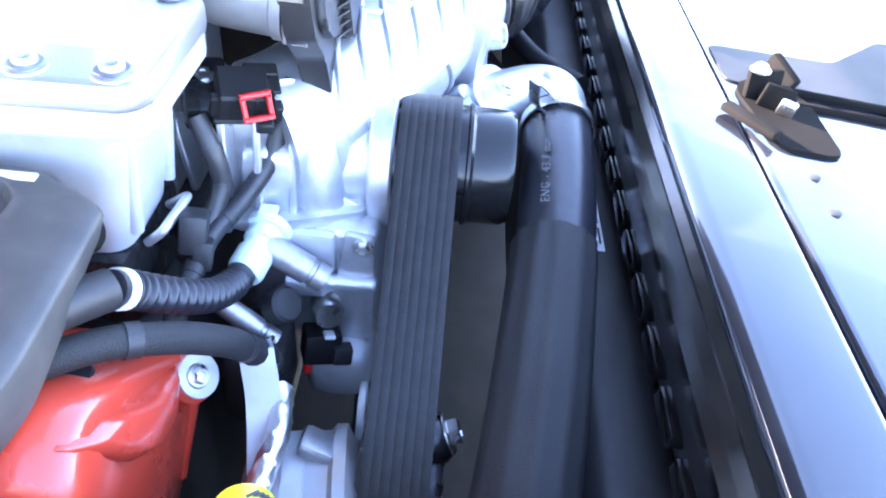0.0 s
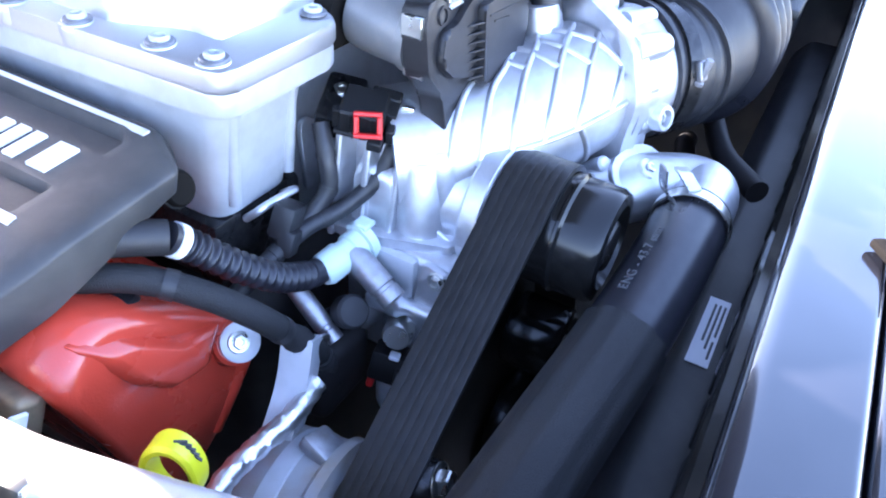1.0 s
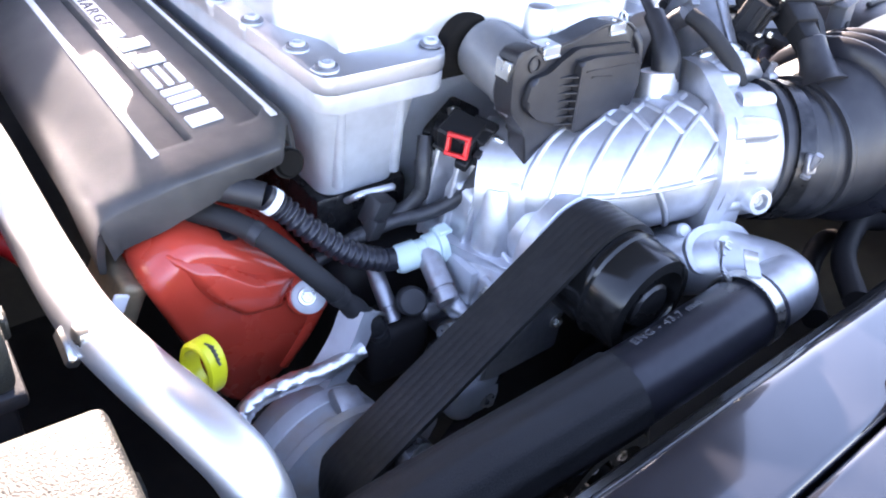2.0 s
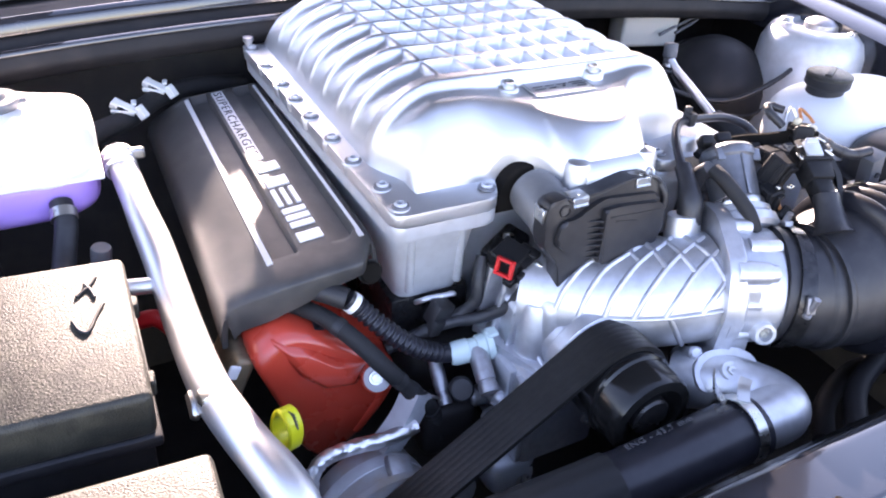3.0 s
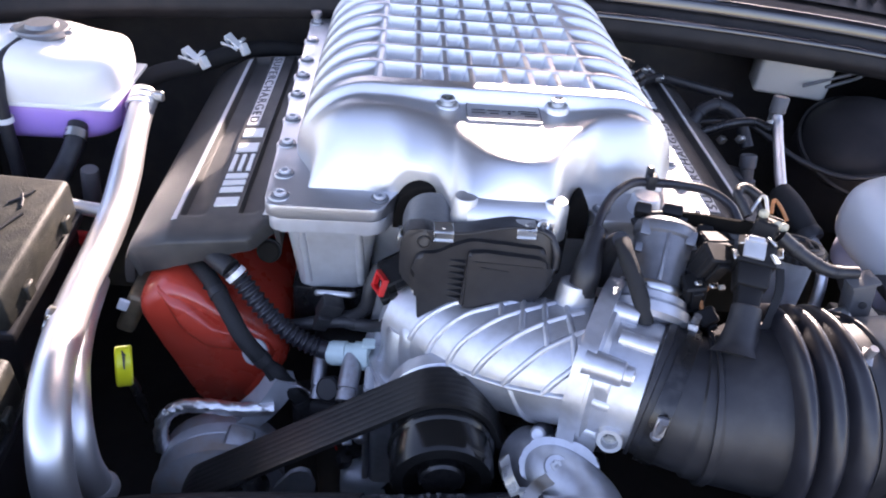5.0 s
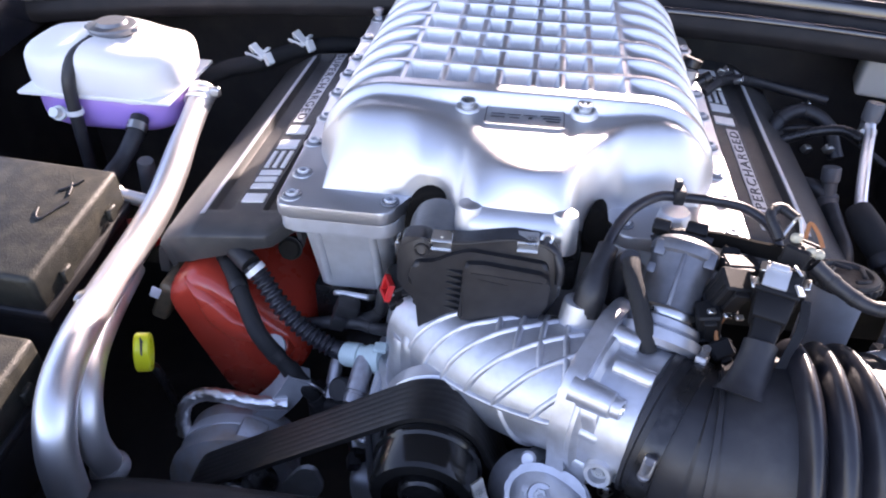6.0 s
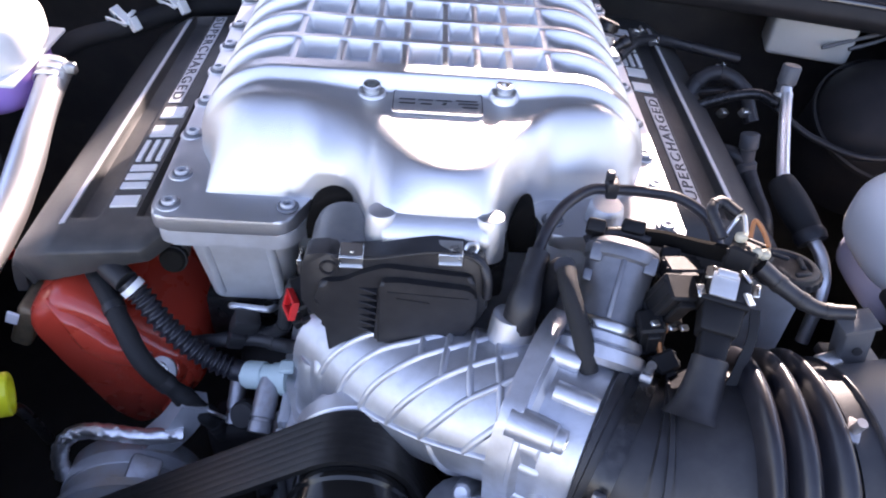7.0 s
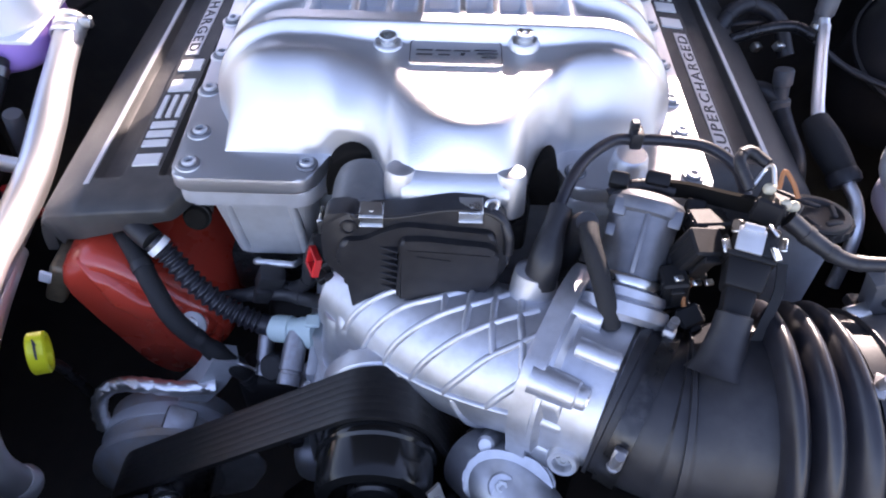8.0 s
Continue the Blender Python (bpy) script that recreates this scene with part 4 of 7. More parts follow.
def tangent(c0, r0, c1, r1, sgn):
    """The outer tangent points of two circles in the x-z plane."""
    d = Vector((c1[0] - c0[0], c1[1] - c0[1]))
    L = d.length
    u = d / L
    n = Vector((-u.y, u.x)) * sgn
    c = (r0 - r1) / L
    s = math.sqrt(1 - c * c)
    k = u * c + n * s
    return (c0[0] + r0 * k.x, c0[1] + r0 * k.y), (c1[0] + r1 * k.x, c1[1] + r1 * k.y)


def belt_loop():
    wheels = [((PX, PZ), 0.0410), ((IX, IZ), IR + 0.0005), ((-0.12, 0.42), 0.05), ((0.05, 0.45), 0.07), ((0.03, 0.60), 0.035)]
    pts = []
    n = len(wheels)
    for i in range(n):
        (c0, r0), (c1, r1), (c2, r2) = wheels[i - 1], wheels[i], wheels[(i + 1) % n]
        _, arrive = tangent(c0, r0, c1, r1, -1)
        leave, _ = tangent(c1, r1, c2, r2, -1)
        a0 = math.atan2(arrive[1] - c1[1], arrive[0] - c1[0])
        a1 = math.atan2(leave[1] - c1[1], leave[0] - c1[0])
        while a1 < a0:
            a1 += 2 * math.pi
        k = max(2, int((a1 - a0) / 0.12))
        for j in range(k + 1):
            a = a0 + (a1 - a0) * j / k
            pts.append((c1[0] + r1 * math.cos(a), c1[1] + r1 * math.sin(a)))
    return pts


loop = belt_loop()
belt = thing("drive_belt", "worn black ribbed rubber drive belt over the pulleys", "belt", (IX, -0.135, IZ))


def belt_band(name, prof):
    """Carries a closed (y, height) outline round the pulleys."""
    bm = bmesh.new()
    rings = []
    n = len(loop)
    for i, (x, z) in enumerate(loop):
        ax, az = loop[i - 1]
        bx, bz = loop[(i + 1) % n]
        t = Vector((bx - ax, bz - az)).normalized()
        rings.append([bm.verts.new((x + t.y * h, y, z - t.x * h)) for y, h in prof])
    for i in range(n):
        a, b = rings[i], rings[(i + 1) % n]
        for j in range(len(prof)):
            bm.faces.new((a[j], a[(j + 1) % len(prof)], b[(j + 1) % len(prof)], b[j]))
    part(name, bm, M_BELT, belt)


Y0, Y1, NR = -0.1150, -0.1550, 7
belt_band("band", [(Y0, 0.0), (Y0, 0.0044), (Y1, 0.0044), (Y1, 0.0)])
for i in range(NR):
    a, b = Y0 + (Y1 - Y0) * i / NR, Y0 + (Y1 - Y0) * (i + 1) / NR
    belt_band("rib", [(a + (b - a) * f, h) for f, h in ((0.0, 0.0040), (0.002, 0.00454), (0.09, 0.00464), (0.91, 0.00464), (0.998, 0.00454), (1.0, 0.0040))])


for px, pz, r, says in ((-0.12, 0.42, 0.0495, "black dished alternator drive pulley"), (0.05, 0.45, 0.0695, "wide black crank pulley low in the bay"), (0.03, 0.60, 0.0345, "black guide pulley below the drum")):
    low_pulley = thing("guide_pulley", says, "pulley", (px, -0.112, pz), "lower pulleys")
    bm = bmesh.new()
    lathe(bm, [(0, r), (0.045, r), (0.048, r - 0.002), (0.049, r * 0.80), (0.040, r * 0.72), (0.038, r * 0.35), (0.046, r * 0.30), (0.046, 0.0)], (px, -0.112, pz), (0, -1, 0), 48)
    part("wheel", bm, M_GLOSS_BLACK, low_pulley)
    for k in range(4):
        a = 0.5 + k * math.pi / 2
        bolt(low_pulley, (px + r * 0.53 * math.cos(a), -0.1505, pz + r * 0.53 * math.sin(a)), (0, -1, 0), SMALL_BOLT)
bm = bmesh.new()
prism(bm, round_poly([(-0.150, 0.36), (0.120, 0.36), (0.120, 0.700), (0.030, 0.728), (-0.020, 0.700), (-0.090, 0.640), (-0.150, 0.560)], 0.012, 4), frame_of((0, -0.094, 0), (1, 0, 0), (0, 0, 1)), 0.012, 0.002, 2)
tc = thing("timing_cover", "dull black timing cover behind the pulleys", "engine cover", (-0.02, -0.10, 0.36))
part("plate", bm, M_COWL, tc)
for x, z in ((-0.138, 0.46), (-0.138, 0.54), (-0.096, 0.625), (-0.030, 0.685), (0.030, 0.714), (0.106, 0.690), (0.108, 0.58)):
    bolt(tc, (x, -0.1065, z), (0, -1, 0), SMALL_BOLT)

# ---- thermostat housing and radiator hose ----
th = thing("thermostat_housing", "cast aluminium thermostat elbow bolted to the engine", "thermostat housing", (0.04, -0.18, 0.76))
bm = bmesh.new()
tube(bm, [(0.026, -0.150, 0.752), (0.046, -0.178, 0.766), (0.066, -0.205, 0.768), (0.068, -0.224, 0.769), (0.050, -0.230, 0.770), (0.010, -0.229, 0.770)],
     lambda t: 0.0255 - 0.0015 * smooth01((t - 0.7) / 0.2), 32, 10)
part("elbow", bm, M_ALU, th)
bm = bmesh.new()
for grow, low, high in ((1.0, -0.012, -0.004), (0.90, -0.004, 0.0), (0.97, 0.0, 0.006)):
    plate = [(-0.020, -0.022), (0.014, -0.026), (0.034, -0.016), (0.044, 0.004), (0.026, 0.018), (-0.008, 0.015), (-0.022, 0.002)]
    prism(bm, round_poly([(x * grow, y * grow) for x, y in plate], 0.010, 5), frame_of((0.040, -0.172, 0.779), (1, -0.35, 0), (0.25, 0.8, 0.62)) @ Matrix.Translation((0, 0, low)), high - low, 0.0012, 2)
part("flange", bm, M_ALU, th)
bm = bmesh.new()
lathe(bm, [(-0.03, 0.0110), (0.004, 0.0095), (0.0052, 0.0085), (0.0052, 0.0)], (0.043, -0.186, 0.785), (-0.1, -0.5, 0.85), 24)
part("boss", bm, M_ALU, th)
bolt(th, (0.0428, -0.187, 0.7872), (-0.1, -0.5, 0.85), SMALL_BOLT)
bm = bmesh.new()
lathe(bm, [(0, 0.0), (0, 0.0045), (0.002, 0.0065), (0.04, 0.0105)], (0.032, -0.158, 0.788), (0.3, 0.6, -0.7), 20)
part("boss", bm, M_ALU, th)

rh = thing("radiator_hose", "thick black rubber radiator hose with a woven sleeve", "radiator hose", (-0.1, -0.229, 0.75))
hose_line = [(0.030, -0.229, 0.769), (-0.02, -0.2285, 0.764), (-0.07, -0.226, 0.756), (-0.12, -0.2215, 0.747), (-0.17, -0.216, 0.738), (-0.22, -0.210, 0.727), (-0.30, -0.198, 0.700), (-0.40, -0.18, 0.64)]
bm = bmesh.new()
tube(bm, hose_line, 0.0268, 36, 12)
part("hose", bm, M_HOSE, rh)
bm = bmesh.new()
sl = [p for p in spline(hose_line, 24) if p.x < -0.100]
sweep(bm, sl, lambda t: [((0.0282 + 0.0006 * math.cos(12 * 2 * math.pi * j / 72)) * math.cos(2 * math.pi * j / 72), (0.0282 + 0.0006 * math.cos(12 * 2 * math.pi * j / 72)) * math.sin(2 * math.pi * j / 72)) for j in range(72)])
part("sleeve", bm, M_BRAID, rh, "black woven protective sleeve", 80)
bm = bmesh.new()
lathe(bm, [(0, 0.0272), (0.0, 0.0286), (0.010, 0.0286), (0.010, 0.0272)], (0.020, -0.229, 0.770), (-1, 0, 0), 40, False)
part("clamp", bm, M_STEEL, rh, "bright spring hose clamp")
for pts in (((0.010, -0.216, 0.788), (0.002, -0.207, 0.800), (-0.003, -0.204, 0.818)), ((0.014, -0.226, 0.799), (0.022, -0.217, 0.803), (0.032, -0.210, 0.803))):
    bm = bmesh.new()
    sweep(bm, spline(pts, 5), lambda t: [(-0.005, -0.0008), (0.005, -0.0008), (0.005, 0.0008), (-0.005, 0.0008)])
    part("clamp_tab", bm, M_STEEL, rh)
text_part("ENG - 43.7 mm", 0.0085, frame_of((-0.090, -0.2155, 0.7800), (1, -0.05, 0.165), (0, 0.94, -0.30)), 0.0010, M_GREY_PLASTIC, rh, "lettering", "pale grey printed lettering", 1.15)


def connector(parent, name, c, s, rot, mat=None, label=""):
    """A moulded plug: a body with its stepped collar, latch tongue and grip ribs."""
    m = Matrix.Translation(c) @ pose(0, 0, 0, *rot)
    w, d, h = s
    pieces = [("", (0, 0, 0), (w, d, h), 0.0016), ("collar", (0, 0, -h * 0.30), (w * 1.16, d * 1.16, h * 0.16), 0.0010),
              ("latch", (0, -d * 0.56, h * 0.14), (w * 0.42, d * 0.16, h * 0.62), 0.0008), ("lip", (0, -d * 0.64, h * 0.40), (w * 0.50, d * 0.18, h * 0.10), 0.0006)]
    pieces += [("grip", (sg * w * 0.505, d * f, h * 0.10), (0.0016, 0.0018, h * 0.7), 0.0004) for sg in (-1, 1) for f in (-0.22, 0.22)]
    body = None
    for kind, at, size, bev in pieces:
        bm = bmesh.new()
        box(bm, at, size, bev, 1)
        bmesh.ops.transform(bm, matrix=m, verts=bm.verts)
        ob = part(kind or name, bm, mat or M_PLUG, body or parent, label if not kind else "", 30)
        body = body or ob
    return body


# ---- engine covers with silver strips and lettering ----
ecov = thing("engine_cover", "black textured engine cover with silver strips and white emblem blocks", "engine cover", (-0.27, 0.2275, 0.80), "engine covers")


def cover_z(x, y):
    z = 0.853 - 0.10 * (-0.205 - x)
    if x < -0.292:
        u = min(1.0, (-0.292 - x) / 0.051)
        v = max(0.0, (u - 0.80) / 0.20)
        z -= 0.026 * u ** 1.2 + (0.014 + 0.017 * smooth01((0.09 - y) / 0.08)) * (1 - math.sqrt(max(0, 1 - v * v)))
    if x > -0.204:
        u = min(1.0, (x + 0.204) / 0.008)
        z -= 0.012 * (1 - math.sqrt(max(0, 1 - u * u)))
    if y < 0.022:
        v = min(1.0, (0.022 - y) / 0.020)
        z -= 0.006 * (1 - math.sqrt(max(0, 1 - v * v)))
    if y > 0.425:
        v = min(1.0, (y - 0.425) / 0.03)
        z -= 0.03 * (1 - math.sqrt(max(0, 1 - v * v)))
    inside = bump_at(x + 0.2495, 0.0365, 0.003) * smooth01((y - 0.040) / 0.005) * smooth01((0.430 - y) / 0.01)
    plate = bump_at(x + 0.2495, 0.0150, 0.002)
    return z - 0.0075 * inside * (1 - plate)


bm = bmesh.new()
cx = sorted({round(-0.343 + 0.147 * i / 60, 5) for i in range(61)} | {round(c, 5) for c in (-0.289, -0.286, -0.2665, -0.2645, -0.2345, -0.2325, -0.213, -0.210)} | {-0.3425, -0.3418, -0.3405, -0.3390, -0.3370})
cy = sorted({round(0.002 + 0.453 * i / 70, 5) for i in range(71)} | {0.0026, 0.0035, 0.005, 0.010, 0.040, 0.0425, 0.045})


def cover_front(x):
    """The front edge runs back a little towards the outer corner."""
    return 0.020 * smooth01((-0.29 - x) / 0.05) + 0.030 * smooth01((x + 0.222) / 0.024)


grid = [[bm.verts.new((x, y + cover_front(x) * (1 - smooth01(y / 0.12)), cover_z(x, y))) for y in cy] for x in cx]
for a, b in zip(grid, grid[1:]):
    for j in range(len(cy) - 1):
        bm.faces.new((a[j], b[j], b[j + 1], a[j + 1]))
edge = [grid[i][0] for i in range(len(cx))] + grid[-1][1:] + [grid[i][-1] for i in range(len(cx) - 2, -1, -1)] + grid[0][-2:0:-1]
low = []
for v in edge:
    drop = 0.006 if v.co.x < -0.338 else 0.020
    if v.co.y < 0.03 and v.co.x > -0.338:
        drop = 0.031 - 0.017 * smooth01((v.co.x + 0.31) / 0.10)
    inx = 0.006 if v.co.x < -0.33 else 0.002
    low.append(bm.verts.new((v.co.x + inx, v.co.y + (0.006 if v.co.y < 0.03 else 0), v.co.z - drop)))
for k in range(len(edge)):
    bm.faces.new((edge[k], edge[(k + 1) % len(edge)], low[(k + 1) % len(low)], low[k]))
part("cover", bm, M_COVER, ecov, "", 45)


def cover_strip(x0, x1, y0, y1, mat, name, lift=0.0014, label="", parent=ecov):
    bm = bmesh.new()
    n = 24
    top = []
    for i in range(n + 1):
        y = y0 + (y1 - y0) * i / n
        zs = [cover_z(x, y) for x in (x0, x1)]
        top.append([bm.verts.new(p) for p in ((x0, y, zs[0] - 0.003), (x0 + 0.0006, y, zs[0] + lift), (x1 - 0.0006, y, zs[1] + lift), (x1, y, zs[1] - 0.003))])
    for a, b in zip(top, top[1:]):
        for j in range(3):
            bm.faces.new((a[j], a[j + 1], b[j + 1], b[j]))
    bm.faces.new(top[0][::-1])
    bm.faces.new(top[-1])
    return part(name, bm, mat, parent, label)


cover_strip(-0.2110, -0.2055, 0.036, 0.422, M_SILVER_PAINT, "strip", 0.0012, "bright silver strip")
cover_strip(-0.2955, -0.2895, 0.034, 0.420, M_SILVER_PAINT, "strip", 0.0012, "bright silver strip")
band = cover_strip(-0.2615, -0.2470, 0.222, 0.424, M_SILVER_PAINT, "name_band", 0.0010, "silver printed band")
tiltx = math.atan(0.10)
cm = frame_of((-0.2592, 0.4205, cover_z(-0.2592, 0.3) + 0.0012), (0, -1, 0), (1, 0, 0.10))
text_part("SUPERCHARGED", 0.0142, cm @ Matrix.Diagonal((1.55, 1.0, 1.0, 1.0)), 0.0008, M_DARK_PRINT, ecov, "lettering", "dark lettering on silver", 1.24)
# raised emblem: plain blocks of the size of its strokes
def emblem_block(x0, x1, y0, y1):
    cover_strip(x0, x1, y0, y1, M_LETTER, "emblem_block", 0.0018, "raised white block")


for a, b in ((0.193, 0.211), (0.159, 0.177)):
    emblem_block(-0.2605, -0.2375, a, b)
for a, b in ((-0.2605, -0.2550), (-0.2517, -0.2463), (-0.2430, -0.2375)):
    emblem_block(a, b, 0.119, 0.152)
for a, b in ((0.104, 0.112), (0.091, 0.099), (0.078, 0.086)):
    emblem_block(-0.2605, -0.2375, a, b)
emblem_block(-0.2605, -0.2375, 0.053, 0.067)
copy_thing(ecov, Matrix.Translation((0.257, 0.2855, 0.80)) @ Matrix.Rotation(math.pi, 4, "Z"))

# ---- orange cylinder heads ----
head_outline = [(-0.327, 0.780), (-0.296, 0.802), (-0.268, 0.790), (-0.236, 0.770), (-0.192, 0.738), (-0.187, 0.704), (-0.226, 0.645), (-0.262, 0.615), (-0.284, 0.640), (-0.306, 0.715)]


def cylinder_head(s):
    hd = thing("cylinder_head", "orange painted cylinder head cover under the black engine cover", "cylinder head", (s * 0.26, 0.2, 0.63), "cylinder heads")
    bm = bmesh.new()
    prof = round_poly([(-s * x, z) for x, z in head_outline], 0.012, 4)
    rings = []
    for y, sc_in in ((-0.017, 0.86), (-0.014, 0.94), (-0.007, 0.985), (0.003, 1.0), (0.44, 1.0)):
        rings.append([])
        for x, z in prof:
            mx, mz = s * 0.258, 0.715
            px, pz = mx + (x - mx) * sc_in, mz + (z - mz) * sc_in
            back = 0.28 * max(0.0, pz - 0.755) + 0.10 * max(0.0, 0.755 - pz)
            rings[-1].append(bm.verts.new((px, y + (back if y < 0.1 else 0), pz)))
    k = len(prof)
    for a, b in zip(rings, rings[1:]):
        for j in range(k):
            bm.faces.new((a[j], a[(j + 1) % k], b[(j + 1) % k], b[j]))
    bm.faces.new(rings[0][::-1])
    bm.faces.new(rings[-1])
    part("casting", bm, M_ORANGE, hd, "", 50)
    return hd


hd = cylinder_head(-1)
# rounded ribs on the face of the casting
def head_face(x, z, out=0.0):
    return x, -0.0165 + 0.28 * max(0.0, z - 0.755) + 0.10 * max(0.0, 0.755 - z) - out, z


for facet, deep in ((((-0.306, 0.792), (-0.286, 0.786), (-0.252, 0.760), (-0.222, 0.752), (-0.232, 0.722), (-0.262, 0.728), (-0.284, 0.752)), 0.012),):
    bm = bmesh.new()
    mid = Vector((sum(x for x, z in facet) / len(facet), sum(z for x, z in facet) / len(facet)))
    rings = []
    for grow, out in ((1.04, -0.006), (1.0, -0.0015), (0.72, deep * 0.40), (0.62, deep * 0.46)):
        rings.append([bm.verts.new(head_face(*(mid + (Vector(p) - mid) * grow), out)) for p in round_poly(facet, 0.004, 2)])
    for a, b in zip(rings, rings[1:]):
        for j in range(len(a)):
            bm.faces.new((a[j], a[(j + 1) % len(a)], b[(j + 1) % len(a)], b[j]))
    bm.faces.new(rings[-1])
    part("facet", bm, M_ORANGE, hd, "raised facet of the casting", 60)
bm = bmesh.new()
tube(bm, [(-0.204, -0.004, 0.732), (-0.203, -0.010, 0.712), (-0.213, -0.006, 0.685), (-0.232, -0.002, 0.655)], 0.007, 14, 8)
part("rim", bm, M_ORANGE, hd, "rounded rim of the casting")
bm = bmesh.new()
lathe(bm, [(-0.012, 0.0155), (0.000, 0.0145), (0.002, 0.0125)], (-0.2165, -0.019, 0.731), (-0.25, -0.75, 0.60), 28)
part("boss", bm, M_ORANGE, hd)
bm = bmesh.new()
lathe(bm, [(0, 0.0128), (0.0018, 0.0128), (0.0024, 0.0120), (0.0024, 0.004)], (-0.2160, -0.0215, 0.7322), (-0.25, -0.75, 0.60), 32)
part("washer", bm, M_SILVER_PAINT, hd, "wide zinc washer")
bolt(hd, (-0.2176, -0.0222, 0.7336), (-0.25, -0.75, 0.60), SMALL_BOLT)
# pale edge of the timing cover next to it
bm = bmesh.new()
sweep(bm, spline([(-0.185, -0.045, 0.725), (-0.205, -0.052, 0.695), (-0.245, -0.058, 0.655), (-0.29, -0.06, 0.615)], 8), lambda t: [(-0.010, -0.012), (0.010, -0.012), (0.010, 0.012), (-0.010, 0.012)])
single("gasket_cover", bm, M_CASE, "pale grey edge cover beside the orange head", "cover")

# bronze heat shield by the head
bm = bmesh.new()
box(bm, (-0.337, 0.030, 0.752), (0.018, 0.060, 0.050), 0.005, 3, pose(0, 0, 0, 0, 25, 0))
hs = thing("heat_shield", "dull tan metal heat shield beside the orange head", "heat shield", (-0.34, 0.035, 0.71))
part("shell", bm, M_TAN, hs)
bm = bmesh.new()
box(bm, (-0.340, -0.002, 0.768), (0.010, 0.003, 0.014), 0.001, 1, pose(0, 0, 0, 0, 25, 0))
part("tab", bm, M_LABEL, hs, "small pale square tab")

# ---- front engine castings behind the belt ----
fc = thing("front_casting", "grey aluminium front engine casting with bolts", "engine casting", (-0.09, -0.05, 0.62))
bm = bmesh.new()
box(bm, (-0.060, -0.062, 0.698), (0.085, 0.090, 0.104), 0.008, 3)
part("body", bm, M_ALU, fc)
bm = bmesh.new()
prism(bm, round_poly([(-0.106, 0.652), (-0.106, 0.748), (-0.086, 0.752), (-0.078, 0.700), (-0.082, 0.652)], 0.004, 3), frame_of((-0.1020, 0, 0), (0, 1, 0), (0, 0, 1)), -0.006, 0.0015, 2)
part("rim", bm, M_ALU, fc, "flat machined rim")
bm = bmesh.new()
box(bm, (-0.104, -0.062, 0.732), (0.010, 0.036, 0.034), 0.004, 2)
part("pad", bm, M_CASE, fc)
bm = bmesh.new()
lathe(bm, [(0, 0.0105), (0.024, 0.0105), (0.026, 0.0085), (0.030, 0.0062), (0.058, 0.0058), (0.060, 0.004)], (-0.110, -0.048, 0.709), (0, -1, 0.04), 24)
part("stud", bm, M_ALU, fc, "round stud with a thin pin")
bm = bmesh.new()
lathe(bm, [(0, 0.0110), (0.016, 0.0110), (0.019, 0.0095), (0.019, 0.004)], (-0.108, -0.072, 0.688), (-1, -0.35, 0.25), 24)
part("plug", bm, M_STEEL, fc, "round bright plug")
bm = bmesh.new()
lathe(bm, [(0, 0.0105), (0.018, 0.0105), (0.021, 0.008), (0.021, 0)], (-0.108, -0.046, 0.692), (-1, 0.1, 0.1), 20)
part("plug", bm, M_ALU_DULL, fc)
bolt(fc, (-0.1085, -0.098, 0.742), (-1, 0, 0.1), SMALL_BOLT)
for c, sz, mt in (((-0.120, -0.070, 0.658), (0.022, 0.026, 0.024), M_PLUG), ((-0.126, -0.086, 0.656), (0.012, 0.014, 0.014), M_PLASTIC), ((-0.132, -0.062, 0.646), (0.008, 0.006, 0.010), M_RED), ((-0.124, -0.077, 0.672), (0.010, 0.008, 0.003), M_LABEL)):
    bm = bmesh.new()
    box(bm, c, sz, 0.002, 2, pose(0, 0, 0, 10, 15, 20))
    part("sensor_plug", bm, mt, fc, "dark plug low on the casting" if mt is M_PLUG else "")
bm = bmesh.new()
soft_body(bm, (-0.100, -0.082, 0.628), (0.06, 0.05, 0.05), 3.5, 24, 14)
part("body", bm, M_CASE, fc)
bm = bmesh.new()
box(bm, (-0.150, -0.035, 0.665), (0.06, 0.04, 0.06), 0.010, 3)
part("bracket", bm, M_COWL, fc, "dull black bracket")
for p, d, r, ln in (((-0.154, -0.022, 0.720), (-0.05, -0.72, -0.60), 0.0072, 0.034), ((-0.122, -0.048, 0.742), (-0.1, -0.75, -0.42), 0.0098, 0.032), ((-0.090, -0.060, 0.722), (0, -1, 0.1), 0.014, 0.03)):
    bm = bmesh.new()
    lathe(bm, [(-0.012, r * 0.9), (0, r), (ln * 0.62, r), (ln * 0.64, r * 0.86), (ln * 0.72, r * 0.86), (ln * 0.74, r * 0.98), (ln, r * 0.95), (ln, r * 0.3)], p, d, 24)
    part("plug", bm, M_ALU_DULL, fc, "round grey plug")
bm = bmesh.new()
lathe(bm, [(0, 0.012), (0.012, 0.012), (0.014, 0.010)], (-0.140, -0.046, 0.762 - 0.05), (-0.3, -0.7, 0.6), 20)
part("cap", bm, M_PLASTIC, fc, "small black cap")
bm = bmesh.new()
tube(bm, [(-0.185, -0.045, 0.712), (-0.175, -0.050, 0.718), (-0.166, -0.050, 0.712), (-0.162, -0.047, 0.704)], 0.0016, 8, 6)
part("wire", bm, M_STEEL, fc, "bent bright wire")

